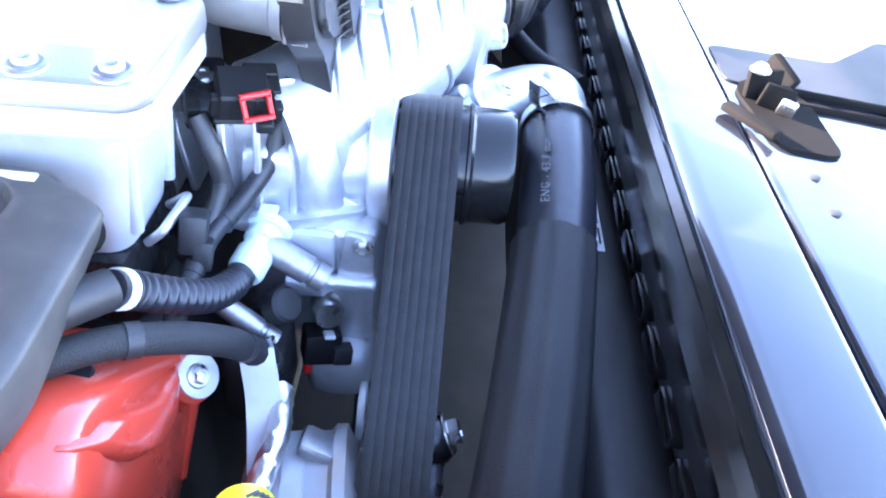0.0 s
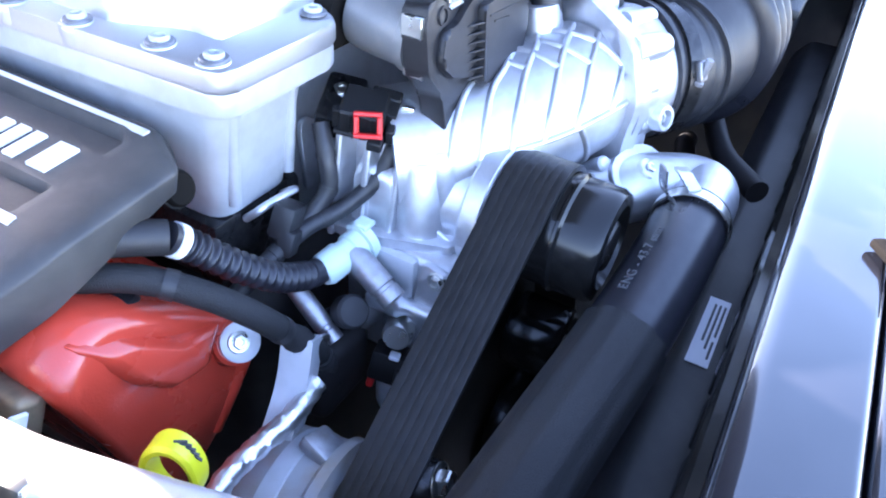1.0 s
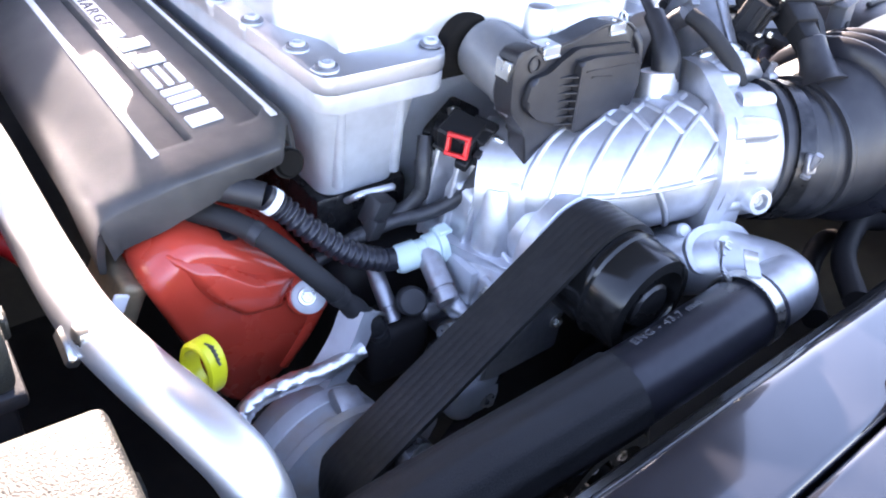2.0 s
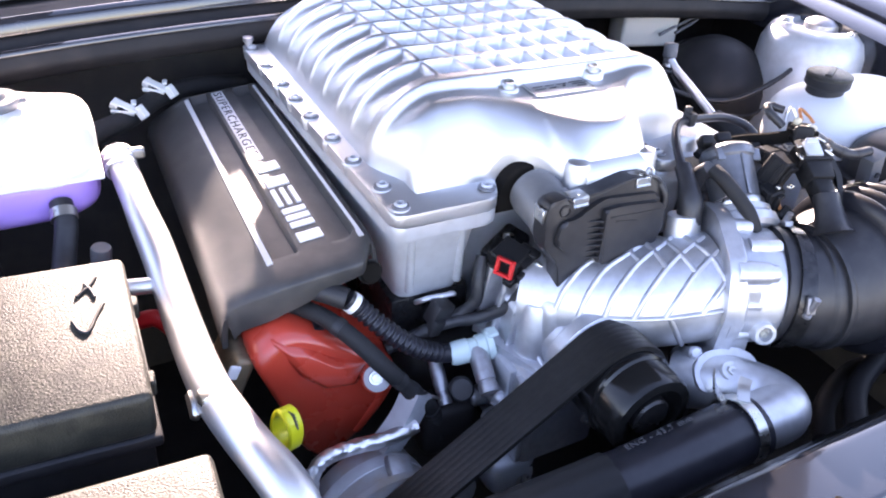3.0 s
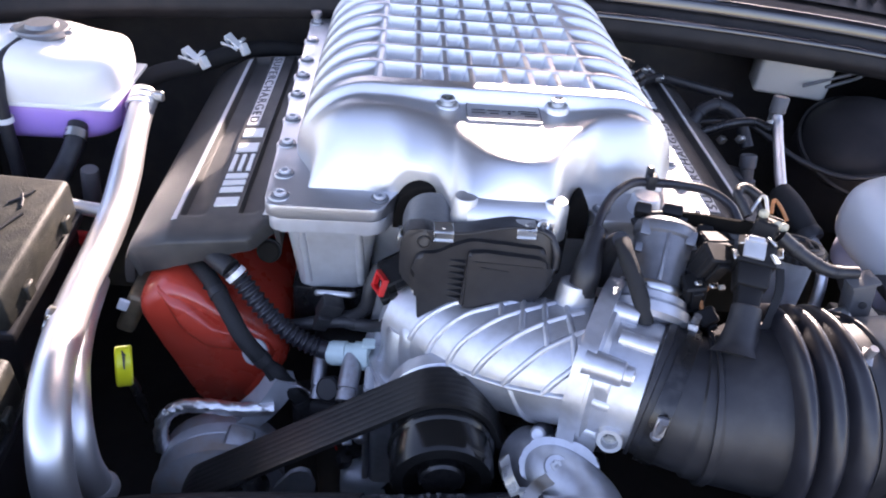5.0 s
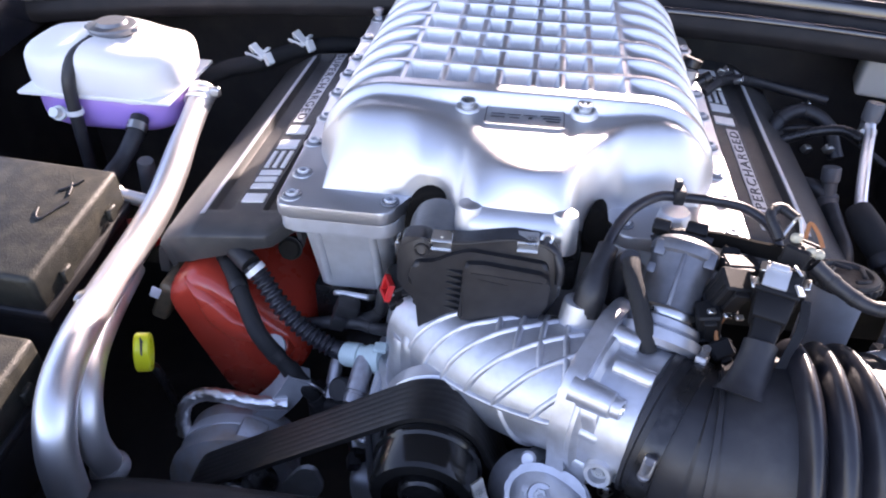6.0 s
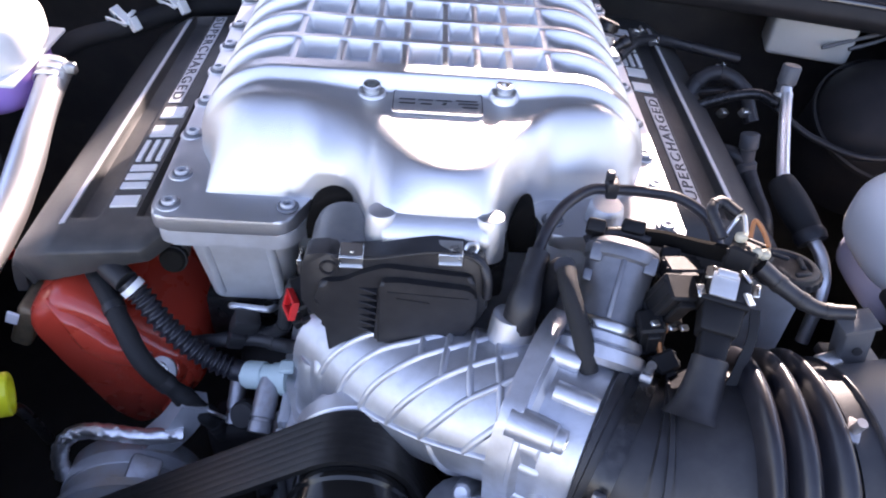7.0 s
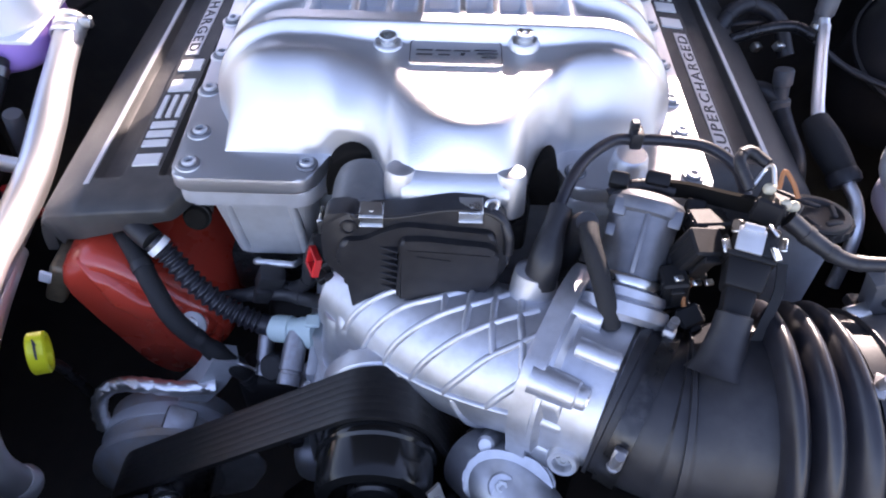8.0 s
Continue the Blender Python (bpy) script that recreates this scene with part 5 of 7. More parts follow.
# ---- alternator low at the side ----
alt = thing("alternator", "grey cast alternator low beside the belt", "alternator", (-0.255, -0.09, 0.58))
bm = bmesh.new()
lathe(bm, [(0, 0.045), (0.008, 0.056), (0.030, 0.0575), (0.031, 0.0560), (0.033, 0.0560), (0.034, 0.0578), (0.050, 0.058), (0.053, 0.062), (0.060, 0.062), (0.063, 0.055), (0.078, 0.040), (0.080, 0.02)], (-0.248, -0.048, 0.628), (0.12, -1, 0.02), 40)
part("housing", bm, M_STAINED, alt)
bm = bmesh.new()
lathe(bm, [(0, 0.0585), (0.012, 0.0592), (0.013, 0.058)], (-0.2455, -0.072, 0.628), (0.12, -1, 0.02), 40, False)
part("band", bm, M_CASE, alt, "pale band")
bm = bmesh.new()
box(bm, (-0.222, -0.088, 0.684), (0.026, 0.024, 0.010), 0.004, 2, pose(0, 0, 0, 20, 25, 0))
part("bracket", bm, M_ALU_DULL, alt)

bm = bmesh.new()
prism(bm, round_poly([(-0.216, 0.618), (-0.190, 0.640), (-0.170, 0.668), (-0.156, 0.668), (-0.150, 0.640), (-0.170, 0.600), (-0.20, 0.585)], 0.006, 3), frame_of((0, -0.104, 0), (1, 0, 0), (0, 0, 1)), 0.005, 0.001, 1)
part("plate", bm, M_CASE, alt, "thin bright plate beside the belt")
# foil-wrapped cable
bm = bmesh.new()
foil_line = spline([(-0.194, -0.061, 0.698), (-0.225, -0.066, 0.700), (-0.255, -0.064, 0.701), (-0.280, -0.062, 0.697), (-0.294, -0.067, 0.689), (-0.299, -0.074, 0.674), (-0.297, -0.080, 0.656)], 10)
sweep(bm, foil_line, lambda t: [((0.0068 + 0.0007 * math.sin(t * 90 + j * 2.1)) * math.cos(2 * math.pi * j / 14), (0.0068 + 0.0007 * math.cos(t * 70 + j * 1.7)) * math.sin(2 * math.pi * j / 14)) for j in range(14)])
single("foil_sleeve", bm, M_FOIL, "crinkled silver foil sleeve on a cable", "cable")

# ---- oil dipstick ----
dip = thing("dipstick", "bright yellow ring handle on an oil dipstick", "dipstick", (-0.31, -0.06, 0.66))
DA = Vector((0.93, 0.33, -0.12)).normalized()
DC = Vector((-0.316, -0.077, 0.764))
bm = bmesh.new()
du = DA.cross(Vector((0, 0, 1))).normalized()
dv = du.cross(DA).normalized()
rings = []
for k in range(36):
    a = 2 * math.pi * k / 36
    d = du * math.cos(a) * 0.74 + dv * math.sin(a) * 1.06
    rings.append([bm.verts.new(DC + d * r + DA * w) for r, w in ((0.0172, -0.0070), (0.0192, -0.0055), (0.0192, 0.0055), (0.0172, 0.0070), (0.0145, 0.0064), (0.0138, 0.0), (0.0145, -0.0064))])
for k in range(36):
    a, b = rings[k], rings[(k + 1) % 36]
    for j in range(7):
        bm.faces.new((a[j], a[(j + 1) % 7], b[(j + 1) % 7], b[j]))
dring = part("handle", bm, M_YELLOW, dip)
for k in (-2, -1, 0, 1, 2):
    bm = bmesh.new()
    a = radians(52 + k * 9)
    d = du * math.cos(a) * 0.74 + dv * math.sin(a) * 1.06
    box(bm, tuple(DC + d * 0.0194), (0.0014, 0.006, 0.0006), 0, 1, turn(d))
    part("print", bm, M_DARK_PRINT, dring, "small dark print bar")
bm = bmesh.new()
tube(bm, [tuple(DC - dv * 0.019), (-0.317, -0.066, 0.730), (-0.320, -0.048, 0.66)], 0.0045, 10, 6)
part("tube", bm, M_BLACK_STEEL, dip, "thin black tube")

# ---- breather hose with pale connector ----
br = thing("breather_hose", "black corrugated breather hose with a pale quick connector", "hose", (-0.19, -0.01, 0.75))
corr = spline([(-0.236, 0.000, 0.815), (-0.226, -0.004, 0.805), (-0.205, -0.016, 0.782), (-0.180, -0.024, 0.760), (-0.155, -0.028, 0.747), (-0.140, -0.0285, 0.743)], 44)
bm = bmesh.new()
sweep(bm, corr, lambda t: [((0.0086 + (0.0014 * math.sin(t * 2 * math.pi * 25) if 0.12 < t < 0.80 else 0.0005)) * math.cos(2 * math.pi * j / 18), (0.0086 + (0.0014 * math.sin(t * 2 * math.pi * 25) if 0.12 < t < 0.80 else 0.0005)) * math.sin(2 * math.pi * j / 18)) for j in range(18)])
part("hose", bm, M_HOSE, br, "corrugated black plastic hose", 70)
for f in (0.080, 0.125):
    i = int(f * (len(corr) - 1))
    d = (corr[i + 1] - corr[i - 1]).normalized()
    bm = bmesh.new()
    lathe(bm, [(-0.0015, 0.0088), (-0.0015, 0.0101), (0.0015, 0.0101), (0.0015, 0.0088)], tuple(corr[i]), tuple(d), 24, False)
    part("stripe", bm, M_LETTER, br, "white painted band")
bm = bmesh.new()
tube(bm, [(-0.236, 0.000, 0.815), (-0.252, 0.012, 0.819), (-0.268, 0.030, 0.818), (-0.276, 0.050, 0.810)], 0.0100, 16, 6)
part("elbow", bm, M_PLASTIC, br, "black plastic elbow")
bm = bmesh.new()
lathe(bm, [(0, 0.0125), (0.006, 0.0145), (0.010, 0.0145), (0.012, 0.0125), (0.018, 0.0125), (0.020, 0.014), (0.024, 0.014)], (-0.266, 0.016, 0.788), (0, 0.05, -1), 20)
part("collar", bm, M_RUBBER, br, "ribbed black rubber grommet")
bm = bmesh.new()
lathe(bm, [(-0.004, 0.0100), (0.0, 0.0118), (0.014, 0.0118), (0.015, 0.0102), (0.022, 0.0102), (0.023, 0.0120), (0.031, 0.0120), (0.032, 0.0150), (0.038, 0.0150), (0.039, 0.0105)],
      (-0.141, -0.030, 0.743), (1, -0.20, 0.18), 24)
conn = part("connector", bm, M_PALE, br, "pale plastic quick connector")
for sgn in (-1, 1):
    bm = bmesh.new()
    box(bm, (-0.1065, -0.0372, 0.7492 + sgn * 0.0145), (0.012, 0.012, 0.004), 0.001, 1)
    part("tab", bm, M_PALE, conn)
bm = bmesh.new()
lathe(bm, [(0, 0.0048), (0.022, 0.0048)], (-0.104, -0.0375, 0.7496), (1, -0.2, 0.18), 16)
part("nipple", bm, M_STEEL, br, "bright steel nipple")

# ---- red-locked plug and its cables ----
plug = thing("electrical_plug", "black electrical plug with a red lock beside the actuator", "electrical plug", (-0.095, -0.02, 0.815))
pr = pose(0, 0, 0, 8, -20, 20)
pb = connector(plug, "body", (-0.083, -0.021, 0.832), (0.027, 0.030, 0.024), (8, -20, 20))
for c, sz in (((-0.096, -0.012, 0.832), (0.006, 0.012, 0.016)), ((-0.080, -0.041, 0.826), (0.018, 0.006, 0.012)), ((-0.070, -0.030, 0.842), (0.010, 0.020, 0.006)), ((-0.092, -0.036, 0.820), (0.012, 0.010, 0.008))):
    bm = bmesh.new()
    box(bm, c, sz, 0.001, 1, pr)
    part("guard", bm, M_PLUG, plug)
bm = bmesh.new()
box(bm, (-0.068, -0.044, 0.833), (0.004, 0.010, 0.014), 0.0008, 1, pr)
part("clip", bm, M_STEEL, plug, "bright steel clip")
bm = bmesh.new()
box(bm, (-0.074, 0.004, 0.826), (0.045, 0.028, 0.020), 0.004, 2, pr)
part("body", bm, M_BLACK_STEEL, plug, "black sensor base")
bolt(plug, (-0.0720, 0.005, 0.8360), (-0.35, -0.2, 0.9), SMALL_BOLT)
fm3 = frame_of((-0.0985, -0.0345, 0.8345), (0.42, -0.90, 0.05), (0.28, 0.15, 0.95))
for a0, a1, b0, b1 in ((-0.009, 0.009, 0.0055, 0.0085), (-0.009, 0.009, -0.0085, -0.0055), (-0.009, -0.006, -0.0055, 0.0055), (0.006, 0.009, -0.0055, 0.0055)):
    bm = bmesh.new()
    prism(bm, [(a0, b0), (a1, b0), (a1, b1), (a0, b1)], fm3 @ Matrix.Translation((0, 0, -0.003)), 0.006, 0.0008, 1)
    part("lock", bm, M_RED, pb, "red locking frame")
for k, (mt, off) in enumerate(((M_WHITE, 0.0), (M_STEEL, 0.003), (M_COPPER, -0.003), (M_PLASTIC, 0.006))):
    bm = bmesh.new()
    tube(bm, [(-0.078 + off, -0.040, 0.826), (-0.074 + off, -0.045, 0.816), (-0.079 + off * 0.5, -0.043, 0.806)], 0.0011, 8, 5)
    part("wire", bm, mt, plug)


def cable(name, pts, r, mat, label, category="cable", n=12):
    """A loom: its sleeve and a few wraps of tape along it."""
    f = r if callable(r) else (lambda t: r)
    ob = thing(name, label, category, pts[0], "cables")
    bm = bmesh.new()
    tube(bm, pts, r, n, 10)
    part("sleeve", bm, mat, ob)
    line = spline(pts, 10)
    for u in (0.22, 0.52, 0.80):
        i = int(u * (len(line) - 3))
        bm = bmesh.new()
        sweep(bm, line[i:i + 3], lambda t: [(f(u) * 1.1 * math.cos(2 * math.pi * j / n), f(u) * 1.1 * math.sin(2 * math.pi * j / n)) for j in range(n)])
        part("tape_wrap", bm, M_PLASTIC, ob, "wrap of black tape")
    return ob


cable("wiring_loom", [(-0.077, -0.042, 0.812), (-0.088, -0.036, 0.790), (-0.108, -0.022, 0.772), (-0.135, -0.010, 0.765), (-0.165, -0.006, 0.758), (-0.20, -0.004, 0.748)], 0.0062, M_RUBBER, "black taped wiring loom from the plug")
cable("wiring_loom", [(-0.100, 0.002, 0.825), (-0.108, -0.008, 0.806), (-0.112, -0.012, 0.785), (-0.128, -0.006, 0.768), (-0.155, 0.0, 0.760)], 0.0062, M_RUBBER, "black taped wiring loom below the sensor")
cable("wiring_loom", [(-0.285, 0.040, 0.800), (-0.258, 0.005, 0.799), (-0.238, -0.022, 0.787), (-0.219, -0.042, 0.766), (-0.196, -0.046, 0.734), (-0.177, -0.047, 0.708), (-0.165, -0.047, 0.680), (-0.160, -0.046, 0.650)],
      lambda t: 0.0082 + 0.0010 * math.sin(t * 55) * (t > 0.5), M_BRAID, "thick black wiring loom across the orange head")
bm = bmesh.new()
box(bm, (-0.146, -0.004, 0.776), (0.022, 0.016, 0.024), 0.003, 2, pose(0, 0, 0, 10, 20, 15))
box(bm, (-0.153, -0.010, 0.765), (0.014, 0.012, 0.018), 0.002, 2, pose(0, 0, 0, 10, 20, 15))
single("loom_clip", bm, M_PLASTIC, "black plastic loom clip under the cooler housing", "clip")

# ---- solenoid valve, hoses and sensors by the throttle ----
sol = thing("solenoid_valve", "grey metal solenoid valve with a clear-edged cap", "solenoid valve", (0.128, -0.07, 0.86))
S0, S1 = Vector((0.136, -0.042, 0.913)), Vector((0.117, -0.097, 0.865))
sd = (S1 - S0).normalized()
bm = bmesh.new()
lathe(bm, [(0.0, 0.024), (0.004, 0.026), (0.010, 0.0255), (0.012, 0.0232), (0.050, 0.0222), (0.053, 0.0238), (0.060, 0.0238), (0.063, 0.0185), (0.072, 0.0175)], tuple(S0), tuple(sd), 36)
part("body", bm, M_DARK_CAST, sol, "grey metal cylinder")
bm = bmesh.new()
lathe(bm, [(-0.004, 0.017), (-0.001, 0.0235), (0.002, 0.0255)], tuple(S0), tuple(sd), 36)
part("cap", bm, M_DARK_CAST, sol, "dull round cap")
bm = bmesh.new()
lathe(bm, [(0.060, 0.0240), (0.061, 0.0285), (0.066, 0.0290), (0.068, 0.0275), (0.070, 0.0330), (0.078, 0.0340), (0.082, 0.030)], tuple(S0), tuple(sd), 40)
part("seat", bm, M_ALU, sol, "stepped aluminium seat")
s_out = (Vector((-0.15, -0.62, 0.77)) - sd * Vector((-0.15, -0.62, 0.77)).dot(sd)).normalized()
s_lat = sd.cross(s_out)
for lat, out, along, sz in ((0.0, 0.0232, 0.031, (0.0032, 0.040, 0.0026)), (0.018, 0.0185, 0.010, (0.008, 0.012, 0.004)), (-0.018, 0.0185, 0.010, (0.008, 0.012, 0.004)), (0.020, 0.0145, 0.026, (0.006, 0.008, 0.004))):
    bm = bmesh.new()
    box(bm, (0, 0, 0), sz, 0.0009, 2)
    bmesh.ops.transform(bm, matrix=frame_of(tuple(S0 + sd * along + s_out * out * (1.0 if lat == 0 else 0.95) + s_lat * lat), tuple(s_lat), tuple(sd)), verts=bm.verts)
    part("rib" if lat == 0 else "clip", bm, M_DARK_CAST, sol)
for off, sz in (((-0.020, 0.010, 0.010), (0.013, 0.010, 0.013)), ((0.008, 0.016, 0.006), (0.016, 0.010, 0.012)), ((0.030, -0.006, -0.001), (0.013, 0.014, 0.013))):
    bm = bmesh.new()
    box(bm, tuple(S0 + Vector(off)), sz, 0.002, 2, pose(0, 0, 0, 35, 0, -15))
    part("lug", bm, M_PLUG, sol, "square black lug")
bm = bmesh.new()
lathe(bm, [(0.052, 0.0242), (0.0535, 0.0252), (0.058, 0.0252), (0.0595, 0.0242)], tuple(S0), tuple(sd), 36, False)
part("clamp", bm, M_STEEL, sol, "bright band")
bm = bmesh.new()
box(bm, tuple(S1 + Vector((-0.012, -0.004, -0.006))), (0.05, 0.016, 0.010), 0.003, 2, pose(0, 0, 0, 0, 0, -25))
part("bracket", bm, M_ALU, sol, "aluminium mounting foot")

vac = thing("vacuum_line", "thin black vacuum line with a rubber boot on the snout", "hose", (0.065, -0.083, 0.872))
bm = bmesh.new()
tube(bm, [(0.0645, -0.082, 0.872), (0.067, -0.076, 0.889), (0.071, -0.064, 0.902), (0.077, -0.048, 0.911)], lambda t: 0.0115 - 0.0035 * smooth01((t - 0.3) / 0.5), 18, 8)
part("boot", bm, M_RUBBER, vac, "thick rubber boot")
bm = bmesh.new()
tube(bm, [(0.075, -0.050, 0.910), (0.083, -0.032, 0.918), (0.096, -0.012, 0.924), (0.116, 0.006, 0.926), (0.133, 0.010, 0.925), (0.160, 0.012, 0.923), (0.186, 0.010, 0.920), (0.205, -0.002, 0.913), (0.213, -0.018, 0.900)], 0.0042, 12, 8)
part("line", bm, M_HOSE, vac)
bm = bmesh.new()
box(bm, (0.133, 0.010, 0.927), (0.009, 0.013, 0.014), 0.002, 2)
box(bm, (0.131, 0.012, 0.936), (0.006, 0.006, 0.007), 0.001, 1)
part("clip", bm, M_PLASTIC, vac, "black clip on the lid boss")
h2 = thing("purge_hose", "black braided hose end over the throttle body", "hose", (0.105, -0.125, 0.875))
bm = bmesh.new()
tube(bm, [(0.092, -0.070, 0.916), (0.093, -0.083, 0.912), (0.098, -0.098, 0.902), (0.103, -0.112, 0.890), (0.107, -0.120, 0.876)], 0.0066, 14, 8)
part("hose", bm, M_BRAID, h2)
bm = bmesh.new()
tube(bm, [(0.092, -0.066, 0.915), (0.090, -0.058, 0.905), (0.089, -0.052, 0.885), (0.088, -0.05, 0.86)], 0.0078, 14, 6)
part("elbow", bm, M_RUBBER, h2)

sen = thing("air_sensor", "black sensor plug standing on the intake hose", "sensor", (0.185, -0.128, 0.875))
S_FOOT, S_AX = Vector((0.170, -0.143, 0.890)), Vector((0.022, 0.061, 0.034)).normalized()
s_w = S_AX.cross(Vector((0, 0, 1))).normalized()
s_n = s_w.cross(S_AX)


def sensor_at(along, side=0.0, out=0.0):
    return S_FOOT + S_AX * along + s_w * side + s_n * out


def sensor_block(name, along, side, out, size, bev, mat, parent, label="", taper=1.0):
    """A bevelled block whose size is (across, outwards, along the sensor), narrowing towards the foot."""
    bm = bmesh.new()
    box(bm, (0, 0, 0), size, bev, 2)
    for v in bm.verts:
        f = taper + (1 - taper) * (v.co.z / size[2] + 0.5)
        v.co.x *= f
    m = Matrix((s_w, s_n, S_AX)).transposed().to_4x4()
    m.translation = sensor_at(along, side, out)
    bmesh.ops.transform(bm, matrix=m, verts=bm.verts)
    return part(name, bm, mat, parent, label, 30)


bm = bmesh.new()
lathe(bm, [(-0.018, 0.0200), (-0.013, 0.0165), (-0.006, 0.0140), (0.002, 0.0124), (0.010, 0.0114), (0.020, 0.0110), (0.021, 0.0100)], tuple(sensor_at(0)), tuple(S_AX + Vector((0, 0, 0.35))), 28)
part("foot", bm, M_RUBBER, sen, "flared black rubber foot")
sensor_block("neck", 0.022, 0, 0.002, (0.019, 0.017, 0.030), 0.003, M_PLUG, sen, "", 0.82)
shell = sensor_block("body", 0.044, 0, 0.003, (0.026, 0.021, 0.020), 0.0025, M_PLUG, sen, "", 0.86)
sensor_block("rim", 0.0545, 0, 0.003, (0.029, 0.024, 0.004), 0.001, M_PLUG, sen)
sensor_block("connector", 0.066, 0.001, 0.004, (0.025, 0.021, 0.020), 0.002, M_PLUG, shell, "worn black connector")
# Pale metal colour stands for sun glint on the shiny plastic latch.
sensor_block("latch", 0.064, -0.003, 0.0155, (0.016, 0.003, 0.016), 0.001, M_CASE, shell, "worn latch coloured pale for its sun glint")
sensor_block("latch", 0.071, -0.003, 0.018, (0.012, 0.003, 0.005), 0.001, M_CASE, shell, "worn latch coloured pale for its sun glint")
for side, along, out, tilt in ((0.013, 0.060, 0.014, 20), (0.016, 0.068, 0.010, -25), (-0.015, 0.058, 0.012, 10), (0.009, 0.074, 0.014, 40), (-0.012, 0.072, 0.012, -30)):
    bm = bmesh.new()
    box(bm, tuple(sensor_at(along, side, out)), (0.006, 0.009, 0.002), 0.0006, 1, pose(0, 0, 0, 20, tilt, tilt))
    part("tab", bm, M_STEEL, shell, "bright metal tab")
bm = bmesh.new()
sweep(bm, spline([tuple(sensor_at(0.058, 0.019, 0.006)), tuple(sensor_at(0.040, 0.021, 0.004)), tuple(sensor_at(0.020, 0.018, 0.0)), tuple(sensor_at(0.004, 0.015, -0.004))], 6), lambda t: [(-0.003, -0.0008), (0.003, -0.0008), (0.003, 0.0008), (-0.003, 0.0008)])
part("strap", bm, M_PLUG, sen, "thin black bracket strap")
mc = thing("map_sensor", "black plug cluster with wires behind the intake hose", "sensor", (0.165, -0.07, 0.87))
for c, s, r in (((0.160, -0.082, 0.905), (0.022, 0.020, 0.038), (15, 10, 10)), ((0.150, -0.092, 0.884), (0.017, 0.018, 0.032), (10, -10, 0)), ((0.170, -0.062, 0.914), (0.026, 0.016, 0.014), (0, 5, 10)),
                ((0.207, -0.062, 0.930), (0.018, 0.017, 0.026), (75, 0, -35)), ((0.160, -0.104, 0.868), (0.016, 0.014, 0.024), (30, -15, 20))):
    connector(mc, "plug", c, s, r)
for c in ((0.211, -0.068, 0.938), (0.218, -0.066, 0.935), (0.203, -0.058, 0.942)):
    bm = bmesh.new()
    soft_body(bm, c, (0.008, 0.0065, 0.007), 2.6, 16, 10)
    part("seal", bm, M_SEAL, mc, "small pale wire seal")
for x, y, z in ((0.148, -0.100, 0.902), (0.158, -0.104, 0.903), (0.168, -0.099, 0.898)):
    bm = bmesh.new()
    box(bm, (x, y, z), (0.006, 0.004, 0.003), 0.0006, 1, pose(0, 0, 0, 20, 10, 20))
    part("tab", bm, M_STEEL, mc, "bright worn metal tab")
for pts, r, mt in ((((0.208, -0.055, 0.940), (0.206, -0.046, 0.950), (0.203, -0.044, 0.945), (0.196, -0.050, 0.935)), 0.0015, M_STEEL), (((0.209, -0.058, 0.942), (0.212, -0.050, 0.950), (0.217, -0.056, 0.946), (0.220, -0.064, 0.940)), 0.0015, M_COPPER),
                   (((0.160, -0.094, 0.895), (0.155, -0.100, 0.885), (0.158, -0.106, 0.875)), 0.0018, M_COPPER)):
    bm = bmesh.new()
    tube(bm, pts, r, 8, 6)
    part("wire", bm, mt, mc)
bm = bmesh.new()
sweep(bm, spline([(0.150, -0.028, 0.914), (0.165, -0.034, 0.917), (0.185, -0.046, 0.921), (0.202, -0.060, 0.928)], 8), lambda t: [(-0.0020, -0.0065), (-0.0020, 0.0060), (0.0020, 0.0065), (0.0020, -0.0060)])
single("loom_channel", bm, M_MATT, "flat black loom channel between the sensors", "cable", "cables")
cable("wiring_loom", [(0.112, -0.030, 0.908), (0.126, -0.027, 0.914), (0.142, -0.027, 0.914), (0.156, -0.031, 0.913)], 0.0045, M_RUBBER, "short black loom behind the solenoid valve")
cable("wiring_loom", [(0.196, -0.050, 0.934), (0.190, -0.034, 0.944), (0.198, -0.026, 0.946), (0.208, -0.036, 0.944)], 0.004, M_RUBBER, "short black loom arch over the sensors")
cable("wiring_loom", [(0.215, -0.072, 0.930), (0.233, -0.082, 0.920), (0.252, -0.092, 0.914), (0.273, -0.096, 0.916)], lambda t: 0.0062 - 0.0015 * t, M_RUBBER, "tapered black loom to the air meter")
mf = thing("air_meter", "grey air meter plug on the intake duct", "sensor", (0.285, -0.100, 0.875))
bm = bmesh.new()
box(bm, (0.279, -0.100, 0.894), (0.019, 0.015, 0.036), 0.002, 2, pose(0, 0, 0, 0, -13, 5))
part("body", bm, M_GREY_PLASTIC, mf)
bm = bmesh.new()
box(bm, (0.2748, -0.100, 0.9125), (0.023, 0.018, 0.0030), 0.001, 2, pose(0, 0, 0, 0, -13, 5))
part("lid", bm, M_GREY_PLASTIC, mf, "pale worn top plate")
bm = bmesh.new()
lathe(bm, [(0, 0.0032), (0.001, 0.0030), (0.0012, 0)], (0.2795, -0.1085, 0.894), (-0.1, -1, 0.1), 14)
part("button", bm, M_PLASTIC, mf)
bm = bmesh.new()
box(bm, (0.288, -0.104, 0.874), (0.042, 0.034, 0.008), 0.002, 2, pose(0, 0, 0, 0, 8, 5))
part("base", bm, M_PLASTIC, mf)
bm = bmesh.new()
box(bm, (0.265, -0.108, 0.884), (0.018, 0.010, 0.004), 0.001, 1, pose(0, 0, 0, 20, 0, 20))
part("tab", bm, M_STEEL, mf, "bright bent tab")

